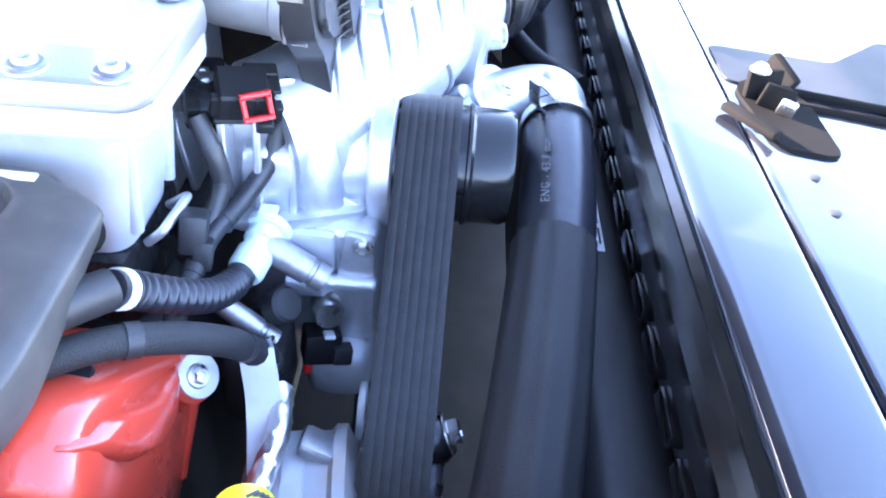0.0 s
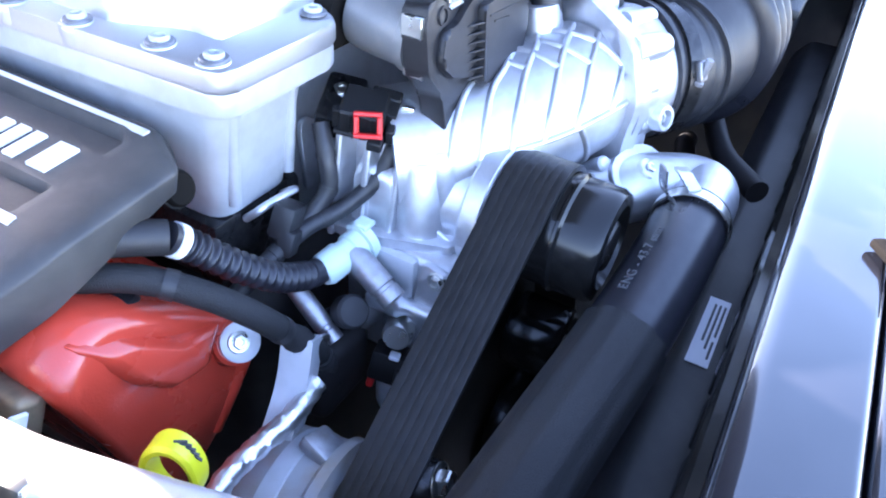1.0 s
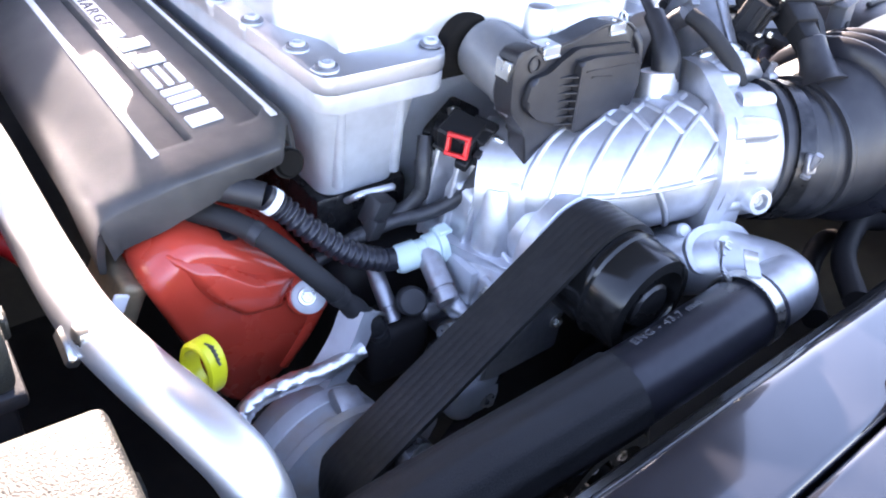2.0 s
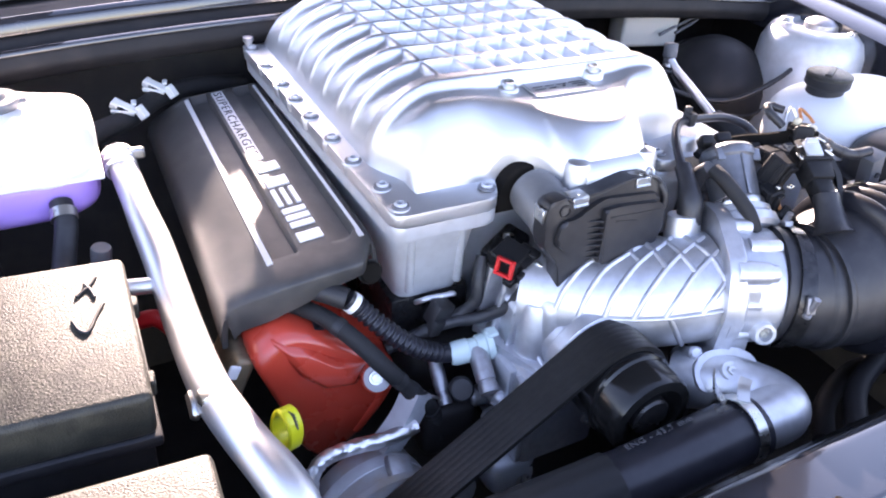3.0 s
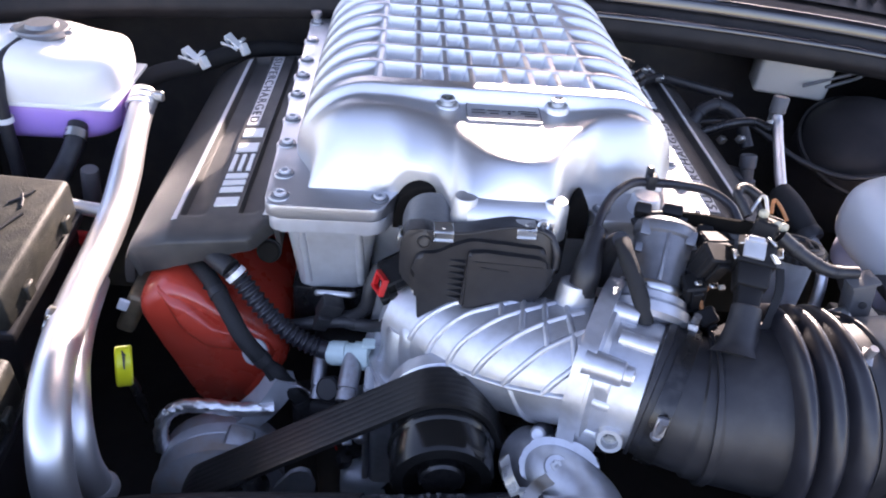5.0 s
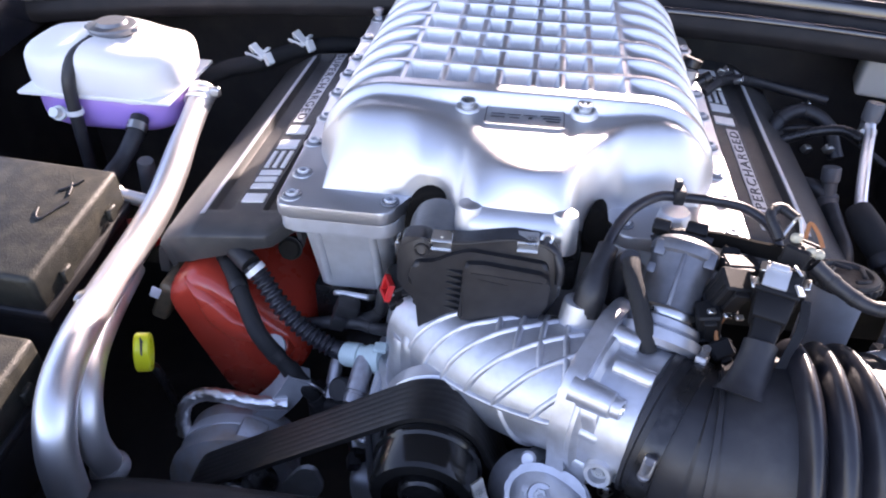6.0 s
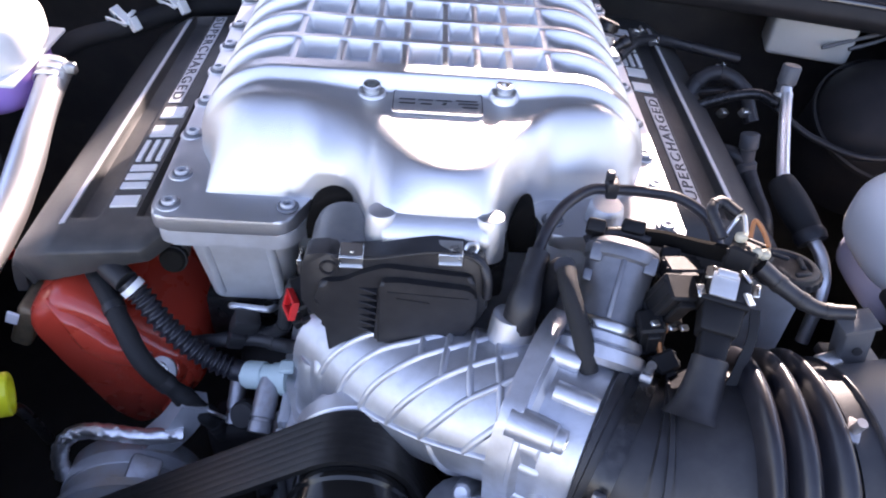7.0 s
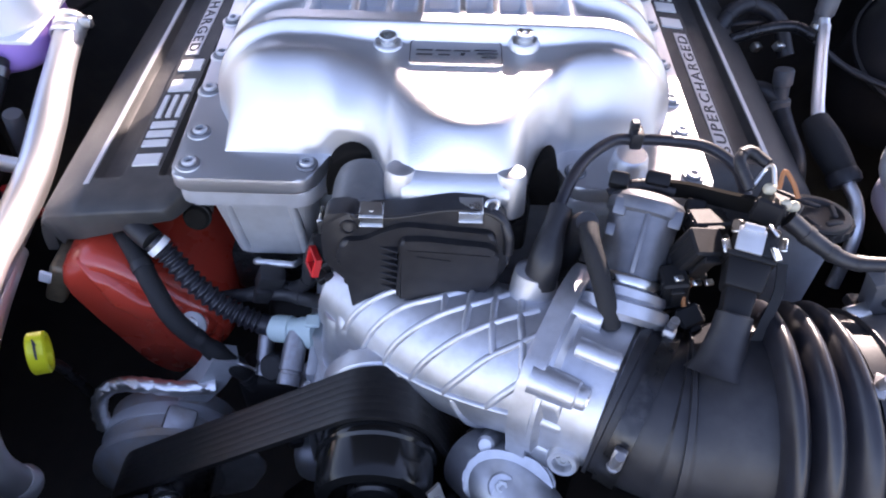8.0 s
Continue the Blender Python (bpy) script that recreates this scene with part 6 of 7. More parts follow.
# ---- oil filler ----
of = thing("oil_filler", "black toothed oil filler cap on a pale neck", "oil filler", (0.268, -0.02, 0.80))
bm = bmesh.new()
prof = []
for k in range(96):
    r = 0.0275 if k % 4 in (1, 2) else 0.0255
    a = 2 * math.pi * k / 96
    prof.append((r * math.cos(a), r * math.sin(a)))
om = Matrix.Translation((0.266, -0.022, 0.880)) @ Matrix.Rotation(radians(-10), 4, "X")
prism(bm, prof, om, 0.006, 0.0008, 1)
lathe(bm, [(0.006, 0.0245), (0.0085, 0.0240), (0.0092, 0.0225), (0.0092, 0.0190), (0.0080, 0.0180), (0.0062, 0.0175)], tuple(om.translation), tuple(om.to_3x3() @ Vector((0, 0, 1))), 48, False)
cap = part("cap", bm, M_PLASTIC, of)
for k in range(5):
    bm = bmesh.new()
    a = 2 * math.pi * k / 5 + 0.3
    box(bm, (0.266 + 0.013 * math.cos(a), -0.0235 + 0.013 * math.sin(a), 0.8895 - 0.0023 * math.sin(a)), (0.013, 0.004, 0.003), 0.001, 1, Matrix.Rotation(a + 1.2, 4, "Z"))
    part("rib", bm, M_PLASTIC, cap)
bm = bmesh.new()
lathe(bm, [(0, 0.0205), (0.06, 0.0205), (0.09, 0.020)], (0.266, -0.020, 0.879), (0.02, 0.0, -1), 32)
part("neck", bm, M_CASE, of, "pale grey neck")


# ---- air-conditioning line and ports on the far side ----
ac = thing("refrigerant_line", "bright aluminium refrigerant line with a foam sleeve", "pipe", (0.36, 0.12, 0.75))
bm = bmesh.new()
tube(bm, [(0.398, 0.315, 0.858), (0.396, 0.300, 0.850), (0.378, 0.250, 0.845), (0.356, 0.180, 0.834), (0.352, 0.150, 0.826)], 0.0062, 14, 8)
part("pipe", bm, M_TUBE, ac)
bm = bmesh.new()
tube(bm, [(0.350, 0.168, 0.832), (0.356, 0.140, 0.824), (0.366, 0.108, 0.812)], lambda t: 0.0125 + 0.003 * math.sin(t * math.pi), 16, 8)
part("sleeve", bm, M_BRAID, ac, "black foam sleeve")
bm = bmesh.new()
lathe(bm, [(0, 0.014), (0.006, 0.0155), (0.012, 0.014)], (0.362, 0.112, 0.816), (0.25, -0.8, -0.4), 20)
part("collar", bm, M_RUBBER, ac)
bm = bmesh.new()
tube(bm, [(0.366, 0.108, 0.812), (0.372, 0.085, 0.802), (0.368, 0.06, 0.785), (0.36, 0.04, 0.74)], 0.0062, 14, 8)
part("pipe", bm, M_TUBE, ac)
bm = bmesh.new()
lathe(bm, [(0, 0.0085), (0.010, 0.0085), (0.012, 0.0105), (0.030, 0.0105), (0.032, 0.009), (0.032, 0.0)], (0.398, 0.318, 0.850), (0.05, 0.15, 1), 20)
part("port_cap", bm, M_GREY_PLASTIC, ac, "grey service port cap")
bm = bmesh.new()
lathe(bm, [(0, 0.0095), (0.004, 0.011), (0.008, 0.0095)], (0.398, 0.314, 0.845), (0.05, 0.15, 1), 20)
part("collar", bm, M_STEEL, ac)
bm = bmesh.new()
tube(bm, [(0.390, 0.300, 0.845), (0.372, 0.318, 0.846), (0.345, 0.325, 0.838), (0.31, 0.33, 0.82)], 0.0062, 12, 8)
part("pipe", bm, M_BLACK_STEEL, ac, "dark pipe")
p2 = thing("service_port", "grey capped service port on a dark pipe", "pipe", (0.36, 0.28, 0.76))
bm = bmesh.new()
lathe(bm, [(0, 0.013), (0.014, 0.012), (0.016, 0.0085), (0.030, 0.0085), (0.032, 0.0105), (0.046, 0.0105), (0.048, 0.009)], (0.362, 0.262, 0.775), (-0.1, 0.25, 1), 20)
part("cap", bm, M_GREY_PLASTIC, p2)
bm = bmesh.new()
tube(bm, [(0.362, 0.262, 0.78), (0.368, 0.235, 0.765), (0.372, 0.20, 0.75), (0.37, 0.16, 0.70)], 0.011, 14, 8)
part("pipe", bm, M_RUBBER, p2)
bm = bmesh.new()
tube(bm, [(0.362, 0.265, 0.785), (0.345, 0.275, 0.792), (0.33, 0.29, 0.785), (0.315, 0.32, 0.76)], 0.010, 14, 8)
part("pipe", bm, M_RUBBER, p2)
for c in ((0.372, 0.335, 0.812), (0.350, 0.342, 0.806)):
    bm = bmesh.new()
    box(bm, c, (0.012, 0.009, 0.010), 0.002, 2, pose(0, 0, 0, 20, 15, 30))
    part("clip", bm, M_STEEL, p2, "small bright clip")
cable("wiring_loom", [(0.30, 0.38, 0.80), (0.34, 0.37, 0.82), (0.40, 0.375, 0.815), (0.46, 0.325, 0.790), (0.52, 0.285, 0.790), (0.60, 0.27, 0.825), (0.66, 0.28, 0.86)], 0.004, M_RUBBER, "thin black loom in front of the brake booster")

cable("wiring_loom", [(0.215, 0.36, 0.86), (0.245, 0.40, 0.862), (0.285, 0.435, 0.850), (0.33, 0.455, 0.835), (0.40, 0.46, 0.82)], 0.0065, M_RUBBER, "black loom under the cowl")
cable("coolant_hose", [(0.300, 0.345, 0.815), (0.318, 0.362, 0.838), (0.345, 0.372, 0.842), (0.372, 0.362, 0.830), (0.385, 0.335, 0.80)], 0.009, M_RUBBER, "arched black rubber hose behind the engine cover", "hose")
for at, ang in (((0.243, 0.405, 0.872), 20), ((0.262, 0.392, 0.866), -30), ((0.352, 0.398, 0.838), 10)):
    clip = thing("hose_clip", "small bright steel clip on a dark hose", "clip", at, "hose clips")
    for q, size in (((0, 0, 0), (0.011, 0.004, 0.006)), ((0.005, 0.003, 0.003), (0.003, 0.009, 0.004))):
        bm = bmesh.new()
        box(bm, tuple(Vector(at) + Vector(q)), size, 0.0008, 1, pose(0, 0, 0, 15, ang, ang))
        part("jaw", bm, M_STEEL, clip)

# ---- fluid reservoir ----
res = thing("fluid_reservoir", "milky white fluid reservoir with a black screw cap", "reservoir", (0.47, 0.085, 0.76))


bm = bmesh.new()
soft_body(bm, (0.512, 0.085, 0.838), (0.240, 0.140, 0.100), 3.2)
part("tank", bm, M_TANK, res)
bm = bmesh.new()
soft_body(bm, (0.518, 0.085, 0.790), (0.226, 0.136, 0.060), 3.6)
part("fluid", bm, M_FLUID, res, "pale lilac fluid level")
bm = bmesh.new()
lathe(bm, [(0, 0.023), (0.014, 0.023), (0.015, 0.0265), (0.017, 0.028), (0.026, 0.028), (0.029, 0.0255), (0.030, 0.0)], (0.452, 0.092, 0.878), (0, 0, 1), 36)
cp = part("cap", bm, M_PLASTIC, res, "black screw cap")
bm = bmesh.new()
lathe(bm, [(0, 0.0285), (0.003, 0.028), (0.005, 0.024), (0.0052, 0.0)], (0.452, 0.092, 0.9055), (0, 0, 1), 36)
part("cap_top", bm, M_DUSTY, cp, "dusty grey cap top")
bm = bmesh.new()
box(bm, (0.452, 0.092, 0.9112), (0.042, 0.009, 0.004), 0.002, 2, pose(0, 0, 0, 0, 0, 30))
part("grip", bm, M_DUSTY, cp)

# ---- brake booster, its reservoir and the strut tower ----
boost = thing("brake_booster", "dark grey domed brake booster below the cowl", "brake booster", (0.55, 0.37, 0.74))
bm = bmesh.new()
lathe(bm, [(-0.10, 0.088), (-0.006, 0.090), (0.0, 0.086), (0.014, 0.080), (0.032, 0.064), (0.044, 0.042), (0.049, 0.020), (0.050, 0.0)], (0.575, 0.372, 0.795), (-0.05, -0.42, 0.9), 48)
part("shell", bm, M_COWL, boost)
bm = bmesh.new()
lathe(bm, [(-0.010, 0.0905), (-0.008, 0.0935), (-0.002, 0.0935), (0.0, 0.0905)], (0.575, 0.372, 0.795), (-0.05, -0.42, 0.9), 48, False)
part("rim", bm, M_BAY, boost)
for x0 in (0.0, 0.035):
    bm = bmesh.new()
    tube(bm, [(0.50 + x0, 0.455, 0.845), (0.55 + x0 * 0.8, 0.462, 0.858), (0.61, 0.462, 0.875), (0.68, 0.455, 0.880)], 0.0025, 8, 6)
    single("bonnet_cable", bm, M_GREY_PLASTIC, "thin grey cable along the cowl corner", "cable", "cables")
brr = thing("brake_reservoir", "milky white brake fluid reservoir below the cowl", "reservoir", (0.50, 0.50, 0.80))
bm = bmesh.new()
box(bm, (0.500, 0.500, 0.850), (0.105, 0.060, 0.062), 0.007, 3, pose(0, 0, 0, 0, 0, -14))
part("tank", bm, M_SHADED_TANK, brr)
bm = bmesh.new()
lathe(bm, [(0, 0.018), (0.012, 0.018), (0.014, 0.016), (0.014, 0.0)], (0.485, 0.515, 0.880), (0, 0, 1), 24)
part("cap", bm, M_PLASTIC, brr)
st = thing("strut_tower", "pale grey strut tower with a domed top and nuts", "strut tower", (0.68, 0.28, 0.70))
bm = bmesh.new()
lathe(bm, [(-0.30, 0.115), (-0.02, 0.090), (0.0, 0.080), (0.008, 0.068), (0.010, 0.048), (0.004, 0.043), (0.004, 0.0)], (0.70, 0.30, 0.882), (-0.05, 0, 1), 40)
part("tower", bm, M_CASE, st, "pale primered tower")
for k in range(3):
    a = 2 * math.pi * k / 3 + 0.5
    bolt(st, (0.70 + 0.058 * math.cos(a), 0.30 + 0.058 * math.sin(a), 0.8905 - 0.003 * math.cos(a)), (0, 0, 1), BOLT, name="nut")
bm = bmesh.new()
lathe(bm, [(0, 0.030), (0.010, 0.028), (0.016, 0.018), (0.018, 0.0)], (0.70, 0.30, 0.885), (-0.05, 0, 1), 28)
part("dome", bm, M_ALU_DULL, st)

# fender rails
for s in (-1, 1):
    bm = bmesh.new()
    rings = []
    for i in range(25):
        y = -0.36 + 1.05 * i / 24
        z = 0.845 + 0.07 * smooth01((y + 0.3) / 0.8)
        rings.append([bm.verts.new((s * x, y, z + dz)) for x, dz in ((0.70, -0.06), (0.70, 0.0), (0.715, 0.008), (0.75, 0.010), (0.76, 0.020), (0.80, 0.030), (0.92, 0.020), (1.0, -0.06), (1.0, -0.12))])
    for a, b in zip(rings, rings[1:]):
        for j in range(8):
            bm.faces.new((a[j], a[j + 1], b[j + 1], b[j]))
    structure("fender_west" if s < 0 else "fender_east", bm, M_PAINT, "glossy black front fender edge", "fender")

# ---- air filter box ----
ab = thing("air_box", "black ribbed plastic air filter box", "air box", (0.50, -0.10, 0.70))
bm = bmesh.new()
soft_body(bm, (0.53, -0.10, 0.790), (0.26, 0.26, 0.170), 5.0)
part("box", bm, M_PLASTIC, ab)
for k in range(6):
    bm = bmesh.new()
    box(bm, (0.53, -0.17 + k * 0.028, 0.875), (0.19, 0.006, 0.006), 0.002, 2)
    part("rib", bm, M_PLASTIC, ab)
bm = bmesh.new()
box(bm, (0.53, -0.10, 0.815), (0.268, 0.268, 0.012), 0.004, 2)
part("seam", bm, M_PLASTIC, ab)

# ---- coolant tank on the near side ----
ct = thing("coolant_tank", "milky coolant tank with purple coolant and a pressure cap", "coolant tank", (-0.50, 0.27, 0.79))
bm = bmesh.new()
soft_body(bm, (-0.497, 0.275, 0.883), (0.190, 0.130, 0.075), 3.4, fn=lambda p: Vector((p.x, p.y, p.z + 0.004 * math.cos(p.x * 60))))
part("tank", bm, M_TANK, ct)
bm = bmesh.new()
soft_body(bm, (-0.497, 0.275, 0.842), (0.180, 0.122, 0.062), 3.6)
part("coolant", bm, M_COOLANT, ct, "purple coolant")
bm = bmesh.new()
box(bm, (-0.497, 0.275, 0.862), (0.188, 0.129, 0.005), 0.002, 2)
part("seam", bm, M_TANK, ct)
bm = bmesh.new()
lathe(bm, [(0, 0.024), (0.012, 0.024), (0.013, 0.022)], (-0.487, 0.272, 0.908), (0, 0, 1), 32)
part("neck", bm, M_PLASTIC, ct)
bm = bmesh.new()
lathe(bm, [(0, 0.0265), (0.006, 0.028), (0.008, 0.027), (0.009, 0.018), (0.013, 0.016), (0.013, 0.0)], (-0.487, 0.272, 0.921), (0, 0, 1), 32)
pc = part("cap", bm, M_DARK_CAST, ct, "worn dark metal pressure cap")
for sgn in (-1, 1):
    bm = bmesh.new()
    box(bm, (-0.487 + sgn * 0.027, 0.272, 0.925), (0.012, 0.014, 0.005), 0.0015, 1)
    part("ear", bm, M_DARK_CAST, pc)
bm = bmesh.new()
tube(bm, [(-0.500, 0.248, 0.918), (-0.512, 0.222, 0.908), (-0.517, 0.207, 0.885), (-0.518, 0.203, 0.85), (-0.516, 0.198, 0.80), (-0.512, 0.19, 0.74)], 0.0075, 14, 8)
part("overflow_hose", bm, M_RUBBER, ct, "black overflow hose")
bm = bmesh.new()
lathe(bm, [(-0.003, 0.0085), (-0.003, 0.0098), (0.003, 0.0098), (0.003, 0.0085)], (-0.518, 0.203, 0.848), (0, 0, 1), 20, False)
part("tie", bm, M_TANK, ct, "milky tie")
bm = bmesh.new()
lathe(bm, [(0, 0.009), (0.004, 0.009), (0.005, 0.0065), (0.014, 0.006), (0.015, 0.0)], (-0.540, 0.206, 0.842), (0, -1, 0.6), 16)
part("fitting", bm, M_WHITE, ct, "white fitting")
bm = bmesh.new()
tube(bm, [(-0.446, 0.215, 0.840), (-0.445, 0.195, 0.828), (-0.452, 0.170, 0.808), (-0.455, 0.140, 0.800), (-0.440, 0.118, 0.802), (-0.425, 0.105, 0.805)], 0.0105, 16, 8)
part("lower_hose", bm, M_RUBBER, ct, "curved black hose")
bm = bmesh.new()
lathe(bm, [(-0.005, 0.0110), (-0.005, 0.0122), (0.005, 0.0122), (0.005, 0.0110)], (-0.4455, 0.203, 0.833), (0.0, 0.75, 0.5), 24, False)
part("clamp", bm, M_STEEL, ct, "bright hose clamp")
bm = bmesh.new()
lathe(bm, [(-0.03, 0.0095), (0.018, 0.0095), (0.020, 0.0085), (0.020, 0.0)], (-0.423, 0.165, 0.795), (0.15, -0.1, 1), 20)
part("stub", bm, M_GREY_PLASTIC, ct, "grey capped stub")

# ---- fuse boxes ----
def fuse_box(c, s, tilt, label):
    fb = thing("fuse_box", label, "fuse box", (c[0], c[1], c[2] - 0.08), "fuse boxes")
    bm = bmesh.new()
    soft = pose(0, 0, 0, *tilt)
    box(bm, c, s, 0.006, 3, soft)
    part("lid", bm, M_DUSTY, fb, "dusty black lid")
    bm = bmesh.new()
    down = soft @ Vector((0, 0, -s[2] / 2 - 0.004))
    box(bm, tuple(Vector(c) + down), (s[0] + 0.006, s[1] + 0.006, 0.012), 0.003, 2, soft)
    part("rim", bm, M_PLASTIC, fb)
    bm = bmesh.new()
    down = soft @ Vector((0, 0, -s[2] / 2 - 0.045))
    box(bm, tuple(Vector(c) + down), (s[0] - 0.006, s[1] - 0.006, 0.08), 0.004, 2, soft)
    part("base", bm, M_PLASTIC, fb)
    for k, f in enumerate((-0.25, 0.3)):
        bm = bmesh.new()
        q = soft @ Vector((s[0] / 2 + 0.002, s[1] * f, -s[2] * 0.2))
        box(bm, tuple(Vector(c) + q), (0.006, 0.014, 0.016), 0.0015, 1, soft)
        part("latch", bm, M_DUSTY, fb)
    return fb


fa = fuse_box((-0.488, 0.008, 0.824), (0.165, 0.160, 0.044), (6, 3, 0), "dusty black fuse box with a moulded hook")
def fuse_top(x, y, up=0.001):
    return x, y, 0.846 + (y - 0.008) * 0.105 - (x + 0.488) * 0.052 + up


for flat in (((-0.427, 0.062), (-0.433, 0.052), (-0.443, 0.042)), ((-0.436, 0.056), (-0.432, 0.047), (-0.430, 0.038)), ((-0.448, 0.015), (-0.444, 0.004), (-0.438, 0.001), (-0.431, 0.017), (-0.425, 0.029))):
    pts = [fuse_top(x, y) for x, y in flat]
    bm = bmesh.new()
    tube(bm, pts, 0.0013, 10, 6)
    part("hook", bm, M_PLASTIC, fa, "thin moulded black hook")
fuse_box((-0.464, -0.198, 0.787), (0.170, 0.160, 0.050), (6, 3, 0), "dusty black fuse box beside the aluminium pipes")

# ---- aluminium pipes along the near side ----
ap = thing("aluminium_pipes", "pair of bright aluminium pipes with crimped ends", "pipe", (-0.365, 0.0, 0.70))
pipe_a = [(-0.386, 0.268, 0.856), (-0.384, 0.242, 0.849), (-0.379, 0.185, 0.834), (-0.374, 0.137, 0.820), (-0.371, 0.087, 0.806), (-0.369, 0.028, 0.799), (-0.365, -0.039, 0.797), (-0.355, -0.097, 0.801), (-0.342, -0.148, 0.801), (-0.333, -0.178, 0.790),
          (-0.330, -0.194, 0.760), (-0.327, -0.202, 0.710), (-0.326, -0.206, 0.650), (-0.326, -0.208, 0.58)]
bm = bmesh.new()
tube(bm, pipe_a, lambda t: 0.0140 + 0.0018 * smooth01((t - 0.12) / 0.1), 24, 10)
part("pipe", bm, M_TUBE, ap)
pipe_b = [(-0.366, 0.010, 0.787), (-0.360, -0.045, 0.782), (-0.347, -0.095, 0.785), (-0.335, -0.129, 0.784), (-0.327, -0.152, 0.772), (-0.323, -0.163, 0.745), (-0.321, -0.160, 0.712)]
bm = bmesh.new()
tube(bm, pipe_b, 0.0130, 22, 10)
part("pipe", bm, M_TUBE, ap)
bm = bmesh.new()
lathe(bm, [(-0.006, 0.0135), (0.0, 0.0168), (0.004, 0.0170), (0.008, 0.0135)], (-0.321, -0.159, 0.706), (0.0, 0.1, -1), 26)
part("bead", bm, M_TUBE, ap, "rolled pipe end")
for d in (0.0, 0.010, 0.020):
    bm = bmesh.new()
    lathe(bm, [(-0.003, 0.0140), (-0.0015, 0.0162), (0.0015, 0.0162), (0.003, 0.0140)], (-0.386, 0.266 - d, 0.8555 - d * 0.27), (0, -1, -0.28), 26, False)
    part("crimp", bm, M_TUBE, ap, "crimped ring")
bm = bmesh.new()
box(bm, (-0.368, 0.258, 0.860), (0.014, 0.008, 0.012), 0.002, 1)
part("clip", bm, M_STEEL, ap)
bm = bmesh.new()
lathe(bm, [(0, 0.0075), (0.045, 0.0075), (0.047, 0.0095), (0.055, 0.0095), (0.056, 0.006)], (-0.374, 0.094, 0.806), (-1, 0.15, 0.05), 20)
part("branch", bm, M_TUBE, ap, "short branch pipe")
bm = bmesh.new()
box(bm, (-0.379, -0.055, 0.796), (0.008, 0.024, 0.010), 0.002, 1, pose(0, 0, 0, 20, 25, 8))
box(bm, (-0.364, -0.062, 0.806), (0.026, 0.014, 0.012), 0.004, 2, pose(0, 0, 0, 0, 10, 8))
part("bracket", bm, M_STEEL, ap, "pipe bracket")
bm = bmesh.new()
tube(bm, [(-0.42, 0.105, 0.765), (-0.405, 0.090, 0.775), (-0.388, 0.082, 0.780), (-0.375, 0.070, 0.770)], 0.008, 12, 8)
single("red_conduit", bm, M_RED, "red plastic conduit behind the fuse box", "cable")

# ---- loom at the firewall with white clips ----
bm = bmesh.new()
tube(bm, [(-0.45, 0.32, 0.82), (-0.405, 0.365, 0.838), (-0.363, 0.398, 0.840), (-0.32, 0.452, 0.840), (-0.27, 0.49, 0.835), (-0.20, 0.52, 0.82)], 0.012, 14, 8)
single("firewall_loom", bm, M_BRAID, "thick black loom along the firewall", "cable", "cables")


def loom_clip(c, ang):
    lc = thing("loom_clip", "white plastic clip on the black firewall loom", "clip", c, "white clips")
    m = Matrix.Translation(c) @ Matrix.Rotation(ang, 4, "Z")
    for q, s, r in (((0, 0, 0.010), (0.030, 0.012, 0.003), (0, 20, 0)), ((0.016, 0.003, 0.003), (0.010, 0.010, 0.016), (0, -35, 0)), ((-0.014, 0.002, 0.010), (0.010, 0.012, 0.010), (20, 30, 0)), ((0.0, -0.010, 0.006), (0.026, 0.003, 0.006), (30, 10, 20)), ((0.004, 0.010, 0.011), (0.006, 0.014, 0.003), (0, 0, 30))):
        bm = bmesh.new()
        v = m @ Vector(q)
        box(bm, tuple(v), s, 0.001, 1, Matrix.Rotation(ang, 4, "Z") @ pose(0, 0, 0, *r))
        part("jaw", bm, M_WHITE, lc)


loom_clip((-0.363, 0.398, 0.845), radians(-35))
loom_clip((-0.320, 0.452, 0.846), radians(-40))

# bolts and fittings behind the lid
rb = thing("rear_fitting", "zinc and black pipe fitting at the rear of the lid", "fitting", (0.19, 0.32, 0.86))
for p, d, r, ln, mt in (((0.180, 0.30, 0.890), (0.1, 0.2, 1), 0.007, 0.022, M_ALU_DULL), ((0.182, 0.325, 0.895), (0.3, 0.2, 1), 0.010, 0.022, M_BLACK_STEEL), ((0.192, 0.31, 0.892), (0.8, 0.2, 0.5), 0.006, 0.020, M_BLACK_STEEL)):
    bm = bmesh.new()
    lathe(bm, [(0, r), (ln * 0.6, r), (ln * 0.62, r * 1.25), (ln, r * 1.2), (ln, 0)], p, d, 16)
    part("nut", bm, mt, rb)
lf = thing("rear_stud", "zinc stud and bracket at the rear of the lid flange", "fitting", (-0.203, 0.435, 0.87))
bm = bmesh.new()
lathe(bm, [(0, 0.008), (0.006, 0.008), (0.007, 0.005), (0.012, 0.005), (0.013, 0.007), (0.018, 0.007), (0.019, 0)], (-0.205, 0.437, 0.893), (0, 0, 1), 12)
part("stud", bm, M_ALU_DULL, lf)

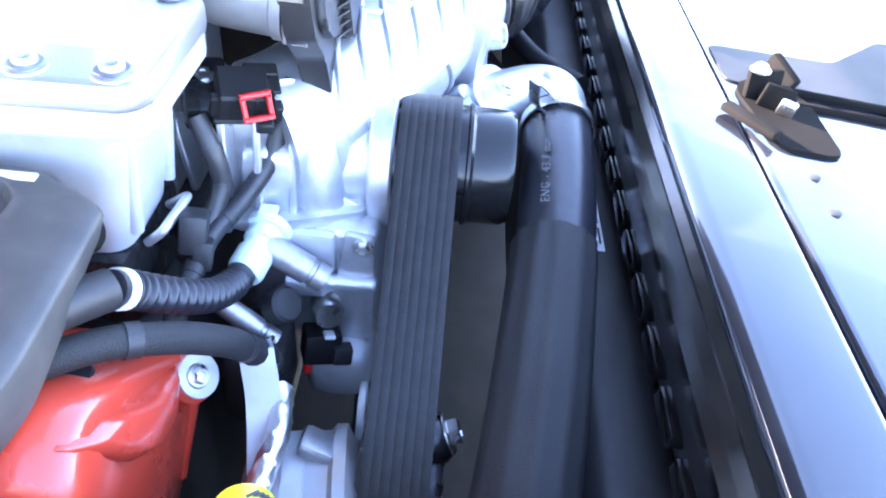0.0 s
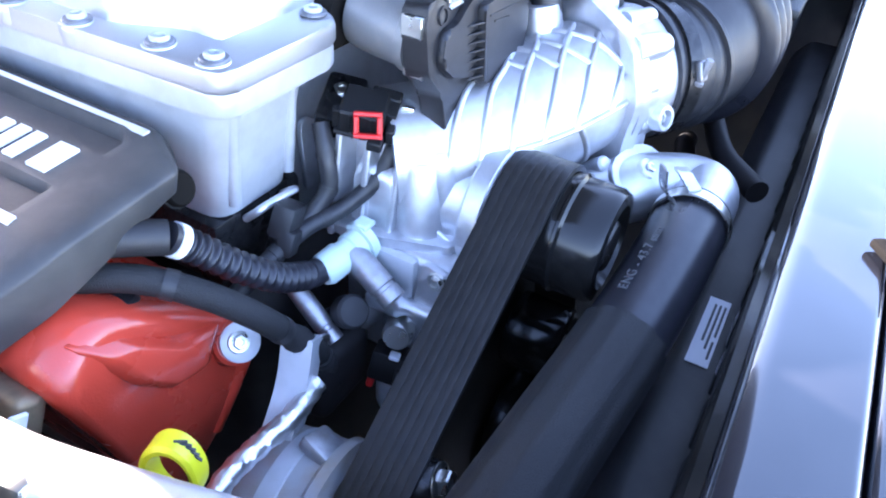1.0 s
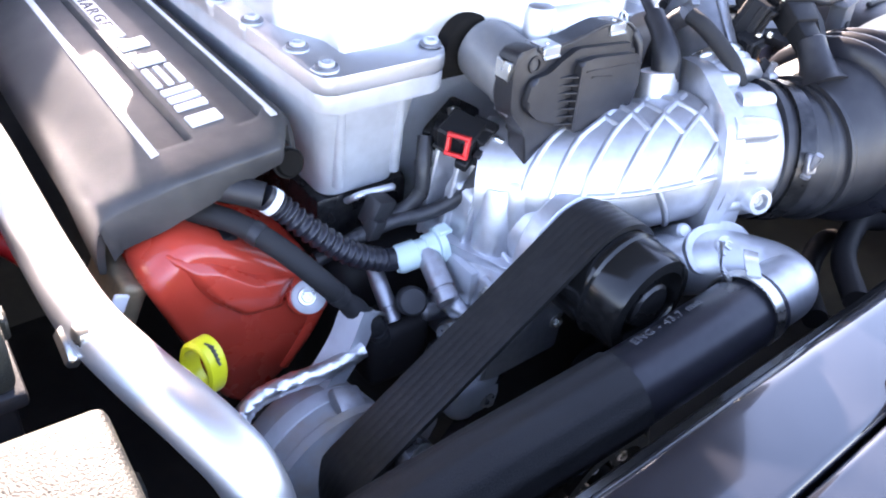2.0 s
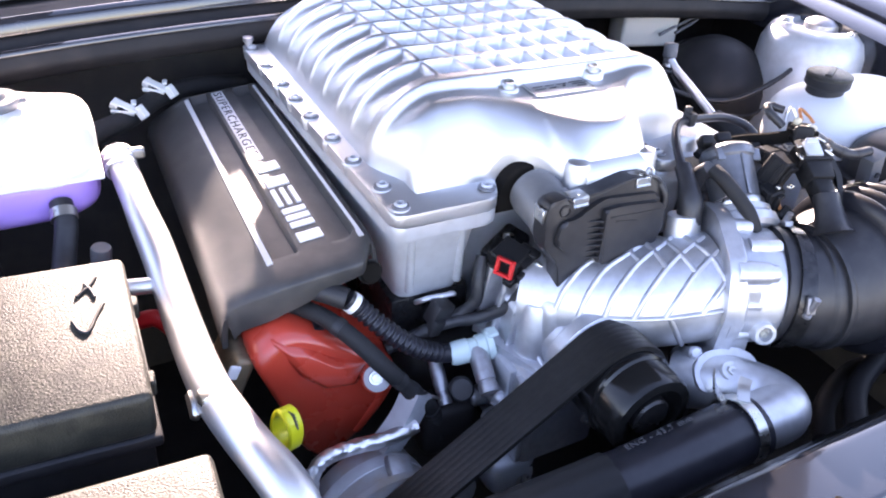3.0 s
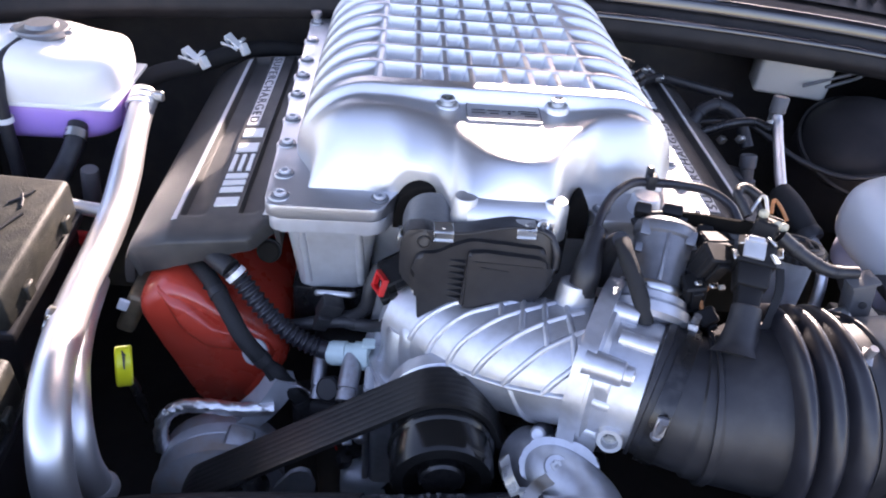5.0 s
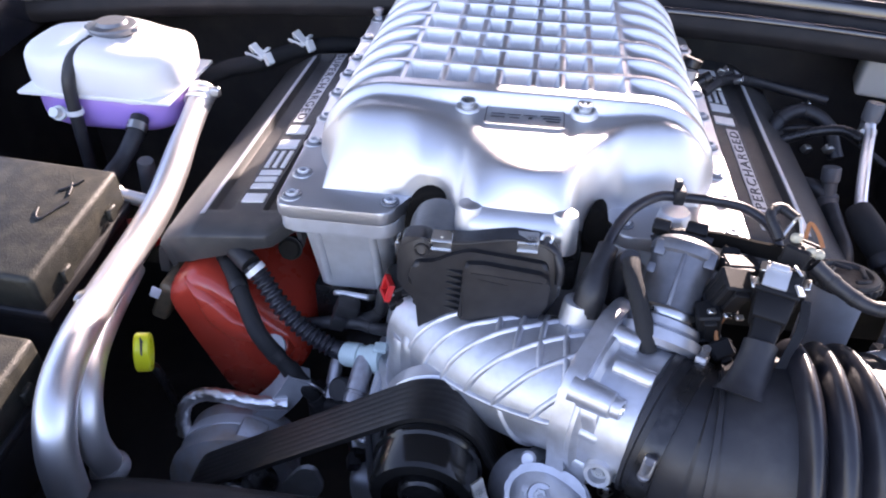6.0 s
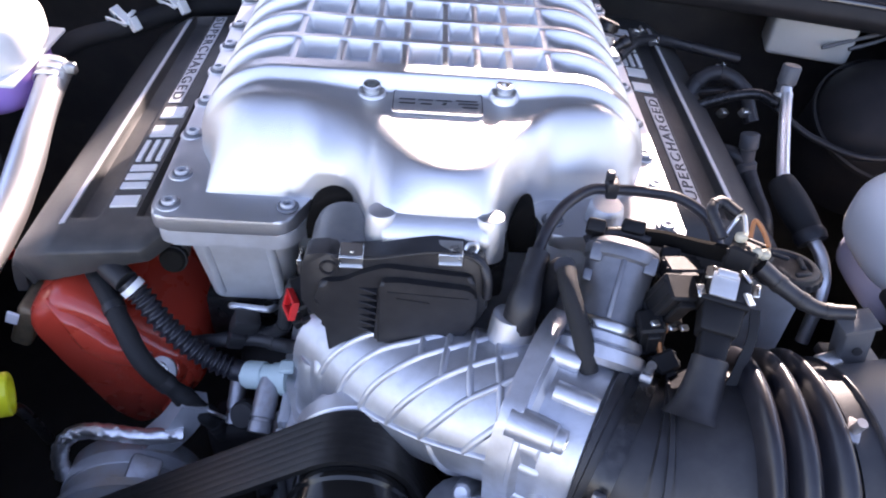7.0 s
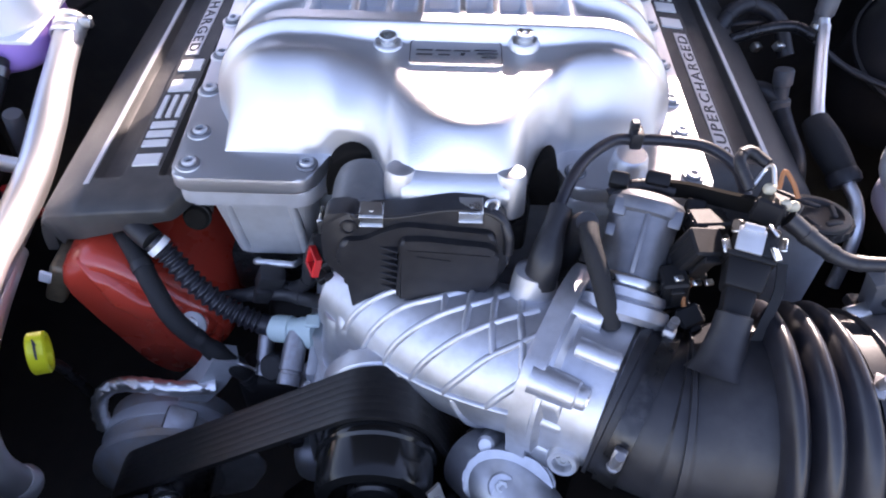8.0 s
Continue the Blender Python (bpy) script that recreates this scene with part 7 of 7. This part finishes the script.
# ---- hood latch and details on the front panel ----
hl = thing("hood_latch", "zinc hood latch over a black sheet on the front panel", "hood latch", (0.03, -0.38, 0.8))
# Black sheet on the panel stands for the shade inside the latch opening.
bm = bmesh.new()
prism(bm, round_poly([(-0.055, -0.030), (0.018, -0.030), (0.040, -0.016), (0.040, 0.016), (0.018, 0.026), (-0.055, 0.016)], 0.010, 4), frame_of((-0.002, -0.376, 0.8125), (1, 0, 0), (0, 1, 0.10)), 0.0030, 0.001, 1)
part("opening_shade", bm, M_MATT, hl, "black sheet for the shade in the latch opening")
for c, s, r, mt, nm in (((0.011, -0.366, 0.825), (0.006, 0.026, 0.024), (0, 10, 10), M_MATT, "plate"), ((-0.004, -0.372, 0.824), (0.004, 0.022, 0.018), (10, 0, -10), M_MATT, "plate"), ((-0.012, -0.378, 0.821), (0.004, 0.012, 0.012), (10, 0, -20), M_STEEL, "plate"), ((0.005, -0.380, 0.82), (0.018, 0.014, 0.012), (0, 0, 0), M_MATT, "plate"),
                        ((0.037, -0.388, 0.822), (0.030, 0.008, 0.018), (0, -20, 25), M_MATT, "lever"), ((-0.035, -0.346, 0.822), (0.045, 0.010, 0.006), (0, 0, 35), M_MATT, "lever"), ((0.012, -0.47, 0.805), (0.005, 0.15, 0.006), (5.5, 0, 0), M_MATT, "bar"), ((0.030, -0.47, 0.805), (0.005, 0.15, 0.008), (5.5, 0, 0), M_MATT, "bar")):
    bm = bmesh.new()
    box(bm, c, s, 0.002, 2, pose(0, 0, 0, *r))
    part(nm, bm, mt, hl)
# Flat dark sheet stands for a tilted panel face that reflects darker.
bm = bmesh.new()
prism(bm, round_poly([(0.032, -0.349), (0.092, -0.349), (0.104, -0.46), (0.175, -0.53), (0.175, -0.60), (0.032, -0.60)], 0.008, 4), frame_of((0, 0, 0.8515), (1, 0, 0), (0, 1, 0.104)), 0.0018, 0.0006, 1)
part("dark_reflection", bm, M_COWL, hl, "dull dark sheet for the darker reflection behind the latch")
bolt(hl, (0.010, -0.360, 0.8365), (0, 0, 1), SMALL_BOLT)
# Small raised dots stand for two faint smudges on the panel.
for x, y in ((-0.084, -0.376), (-0.12, -0.376)):
    bm = bmesh.new()
    z = 0.814 - (abs(y) - 0.366) * 0.104
    lathe(bm, [(-0.002, 0.0035), (0.001, 0.0035), (0.0016, 0.002), (0.0016, 0)], (x, y, z), (0, 0.1, 1), 14)
    part("smudge_dot", bm, M_PLASTIC, hl)
lb = thing("shroud_label", "white paper label with dark print bars on the shroud", "label", (0, -0.268, 0.700))
lm = frame_of((0.041, -0.2675, 0.7004), (-1, 0, 0), (0, -1, 0.0))
bm = bmesh.new()
prism(bm, [(0, -0.008), (0.080, -0.008), (0.080, 0.008), (0, 0.008)], lm, 0.0008)
part("sheet", bm, M_LABEL, lb)
for k, (a, b) in enumerate(((0.008, 0.046), (0.008, 0.062), (0.008, 0.054), (0.052, 0.072))):
    bm = bmesh.new()
    v = 0.0052 - (k % 3) * 0.0036
    prism(bm, [(a, v - 0.0009), (b, v - 0.0009), (b, v + 0.0009), (a, v + 0.0009)], lm @ Matrix.Translation((0, 0, 0.0009)), 0.0003)
    part("print", bm, M_DARK_PRINT, lb)
# seal retainers along the radiator support
for i in range(22):
    x = -0.50 + i * 0.048
    bm = bmesh.new()
    box(bm, (x, -0.2835, 0.728), (0.036, 0.006, 0.012), 0.0018, 2, pose(0, 0, 0, 8, 0, 0))
    part("retainer", bm, M_GLOSS_BLACK, seal)
# dark transmission cooler pipes in front
for dz, dy in ((0.0, 0.0), (-0.035, 0.02)):
    bm = bmesh.new()
    tube(bm, [(0.13, -0.262 + dy, 0.750 + dz), (0.18, -0.225 + dy, 0.748 + dz), (0.26, -0.20 + dy, 0.74 + dz), (0.36, -0.19 + dy, 0.70 + dz)], 0.010, 14, 8)
    single("cooler_pipe", bm, M_COWL, "black cooler pipe beside the radiator", "pipe", "cooler pipes")

# ---- slats of the cowl grille ----
grille = bpy.data.objects["cowl_grille_base"]
slat = None
for i in range(60):
    x = -0.78 + i * 0.0264
    dy, dz = cowl_sag(x)
    if slat is None:
        bm = bmesh.new()
        box(bm, (0, 0, 0), (0.006, 0.13, 0.010), 0.001, 1, pose(0, 0, 0, 19, 0, 0))
        ob = part("slat", bm, M_PLASTIC, grille)
        slat = ob.data
        ob.matrix_basis = Matrix.Translation((x, 0.655 + dy, 0.990 + dz))
    else:
        link_part("slat", slat, grille, "", Matrix.Translation((x, 0.655 + dy, 0.990 + dz)))
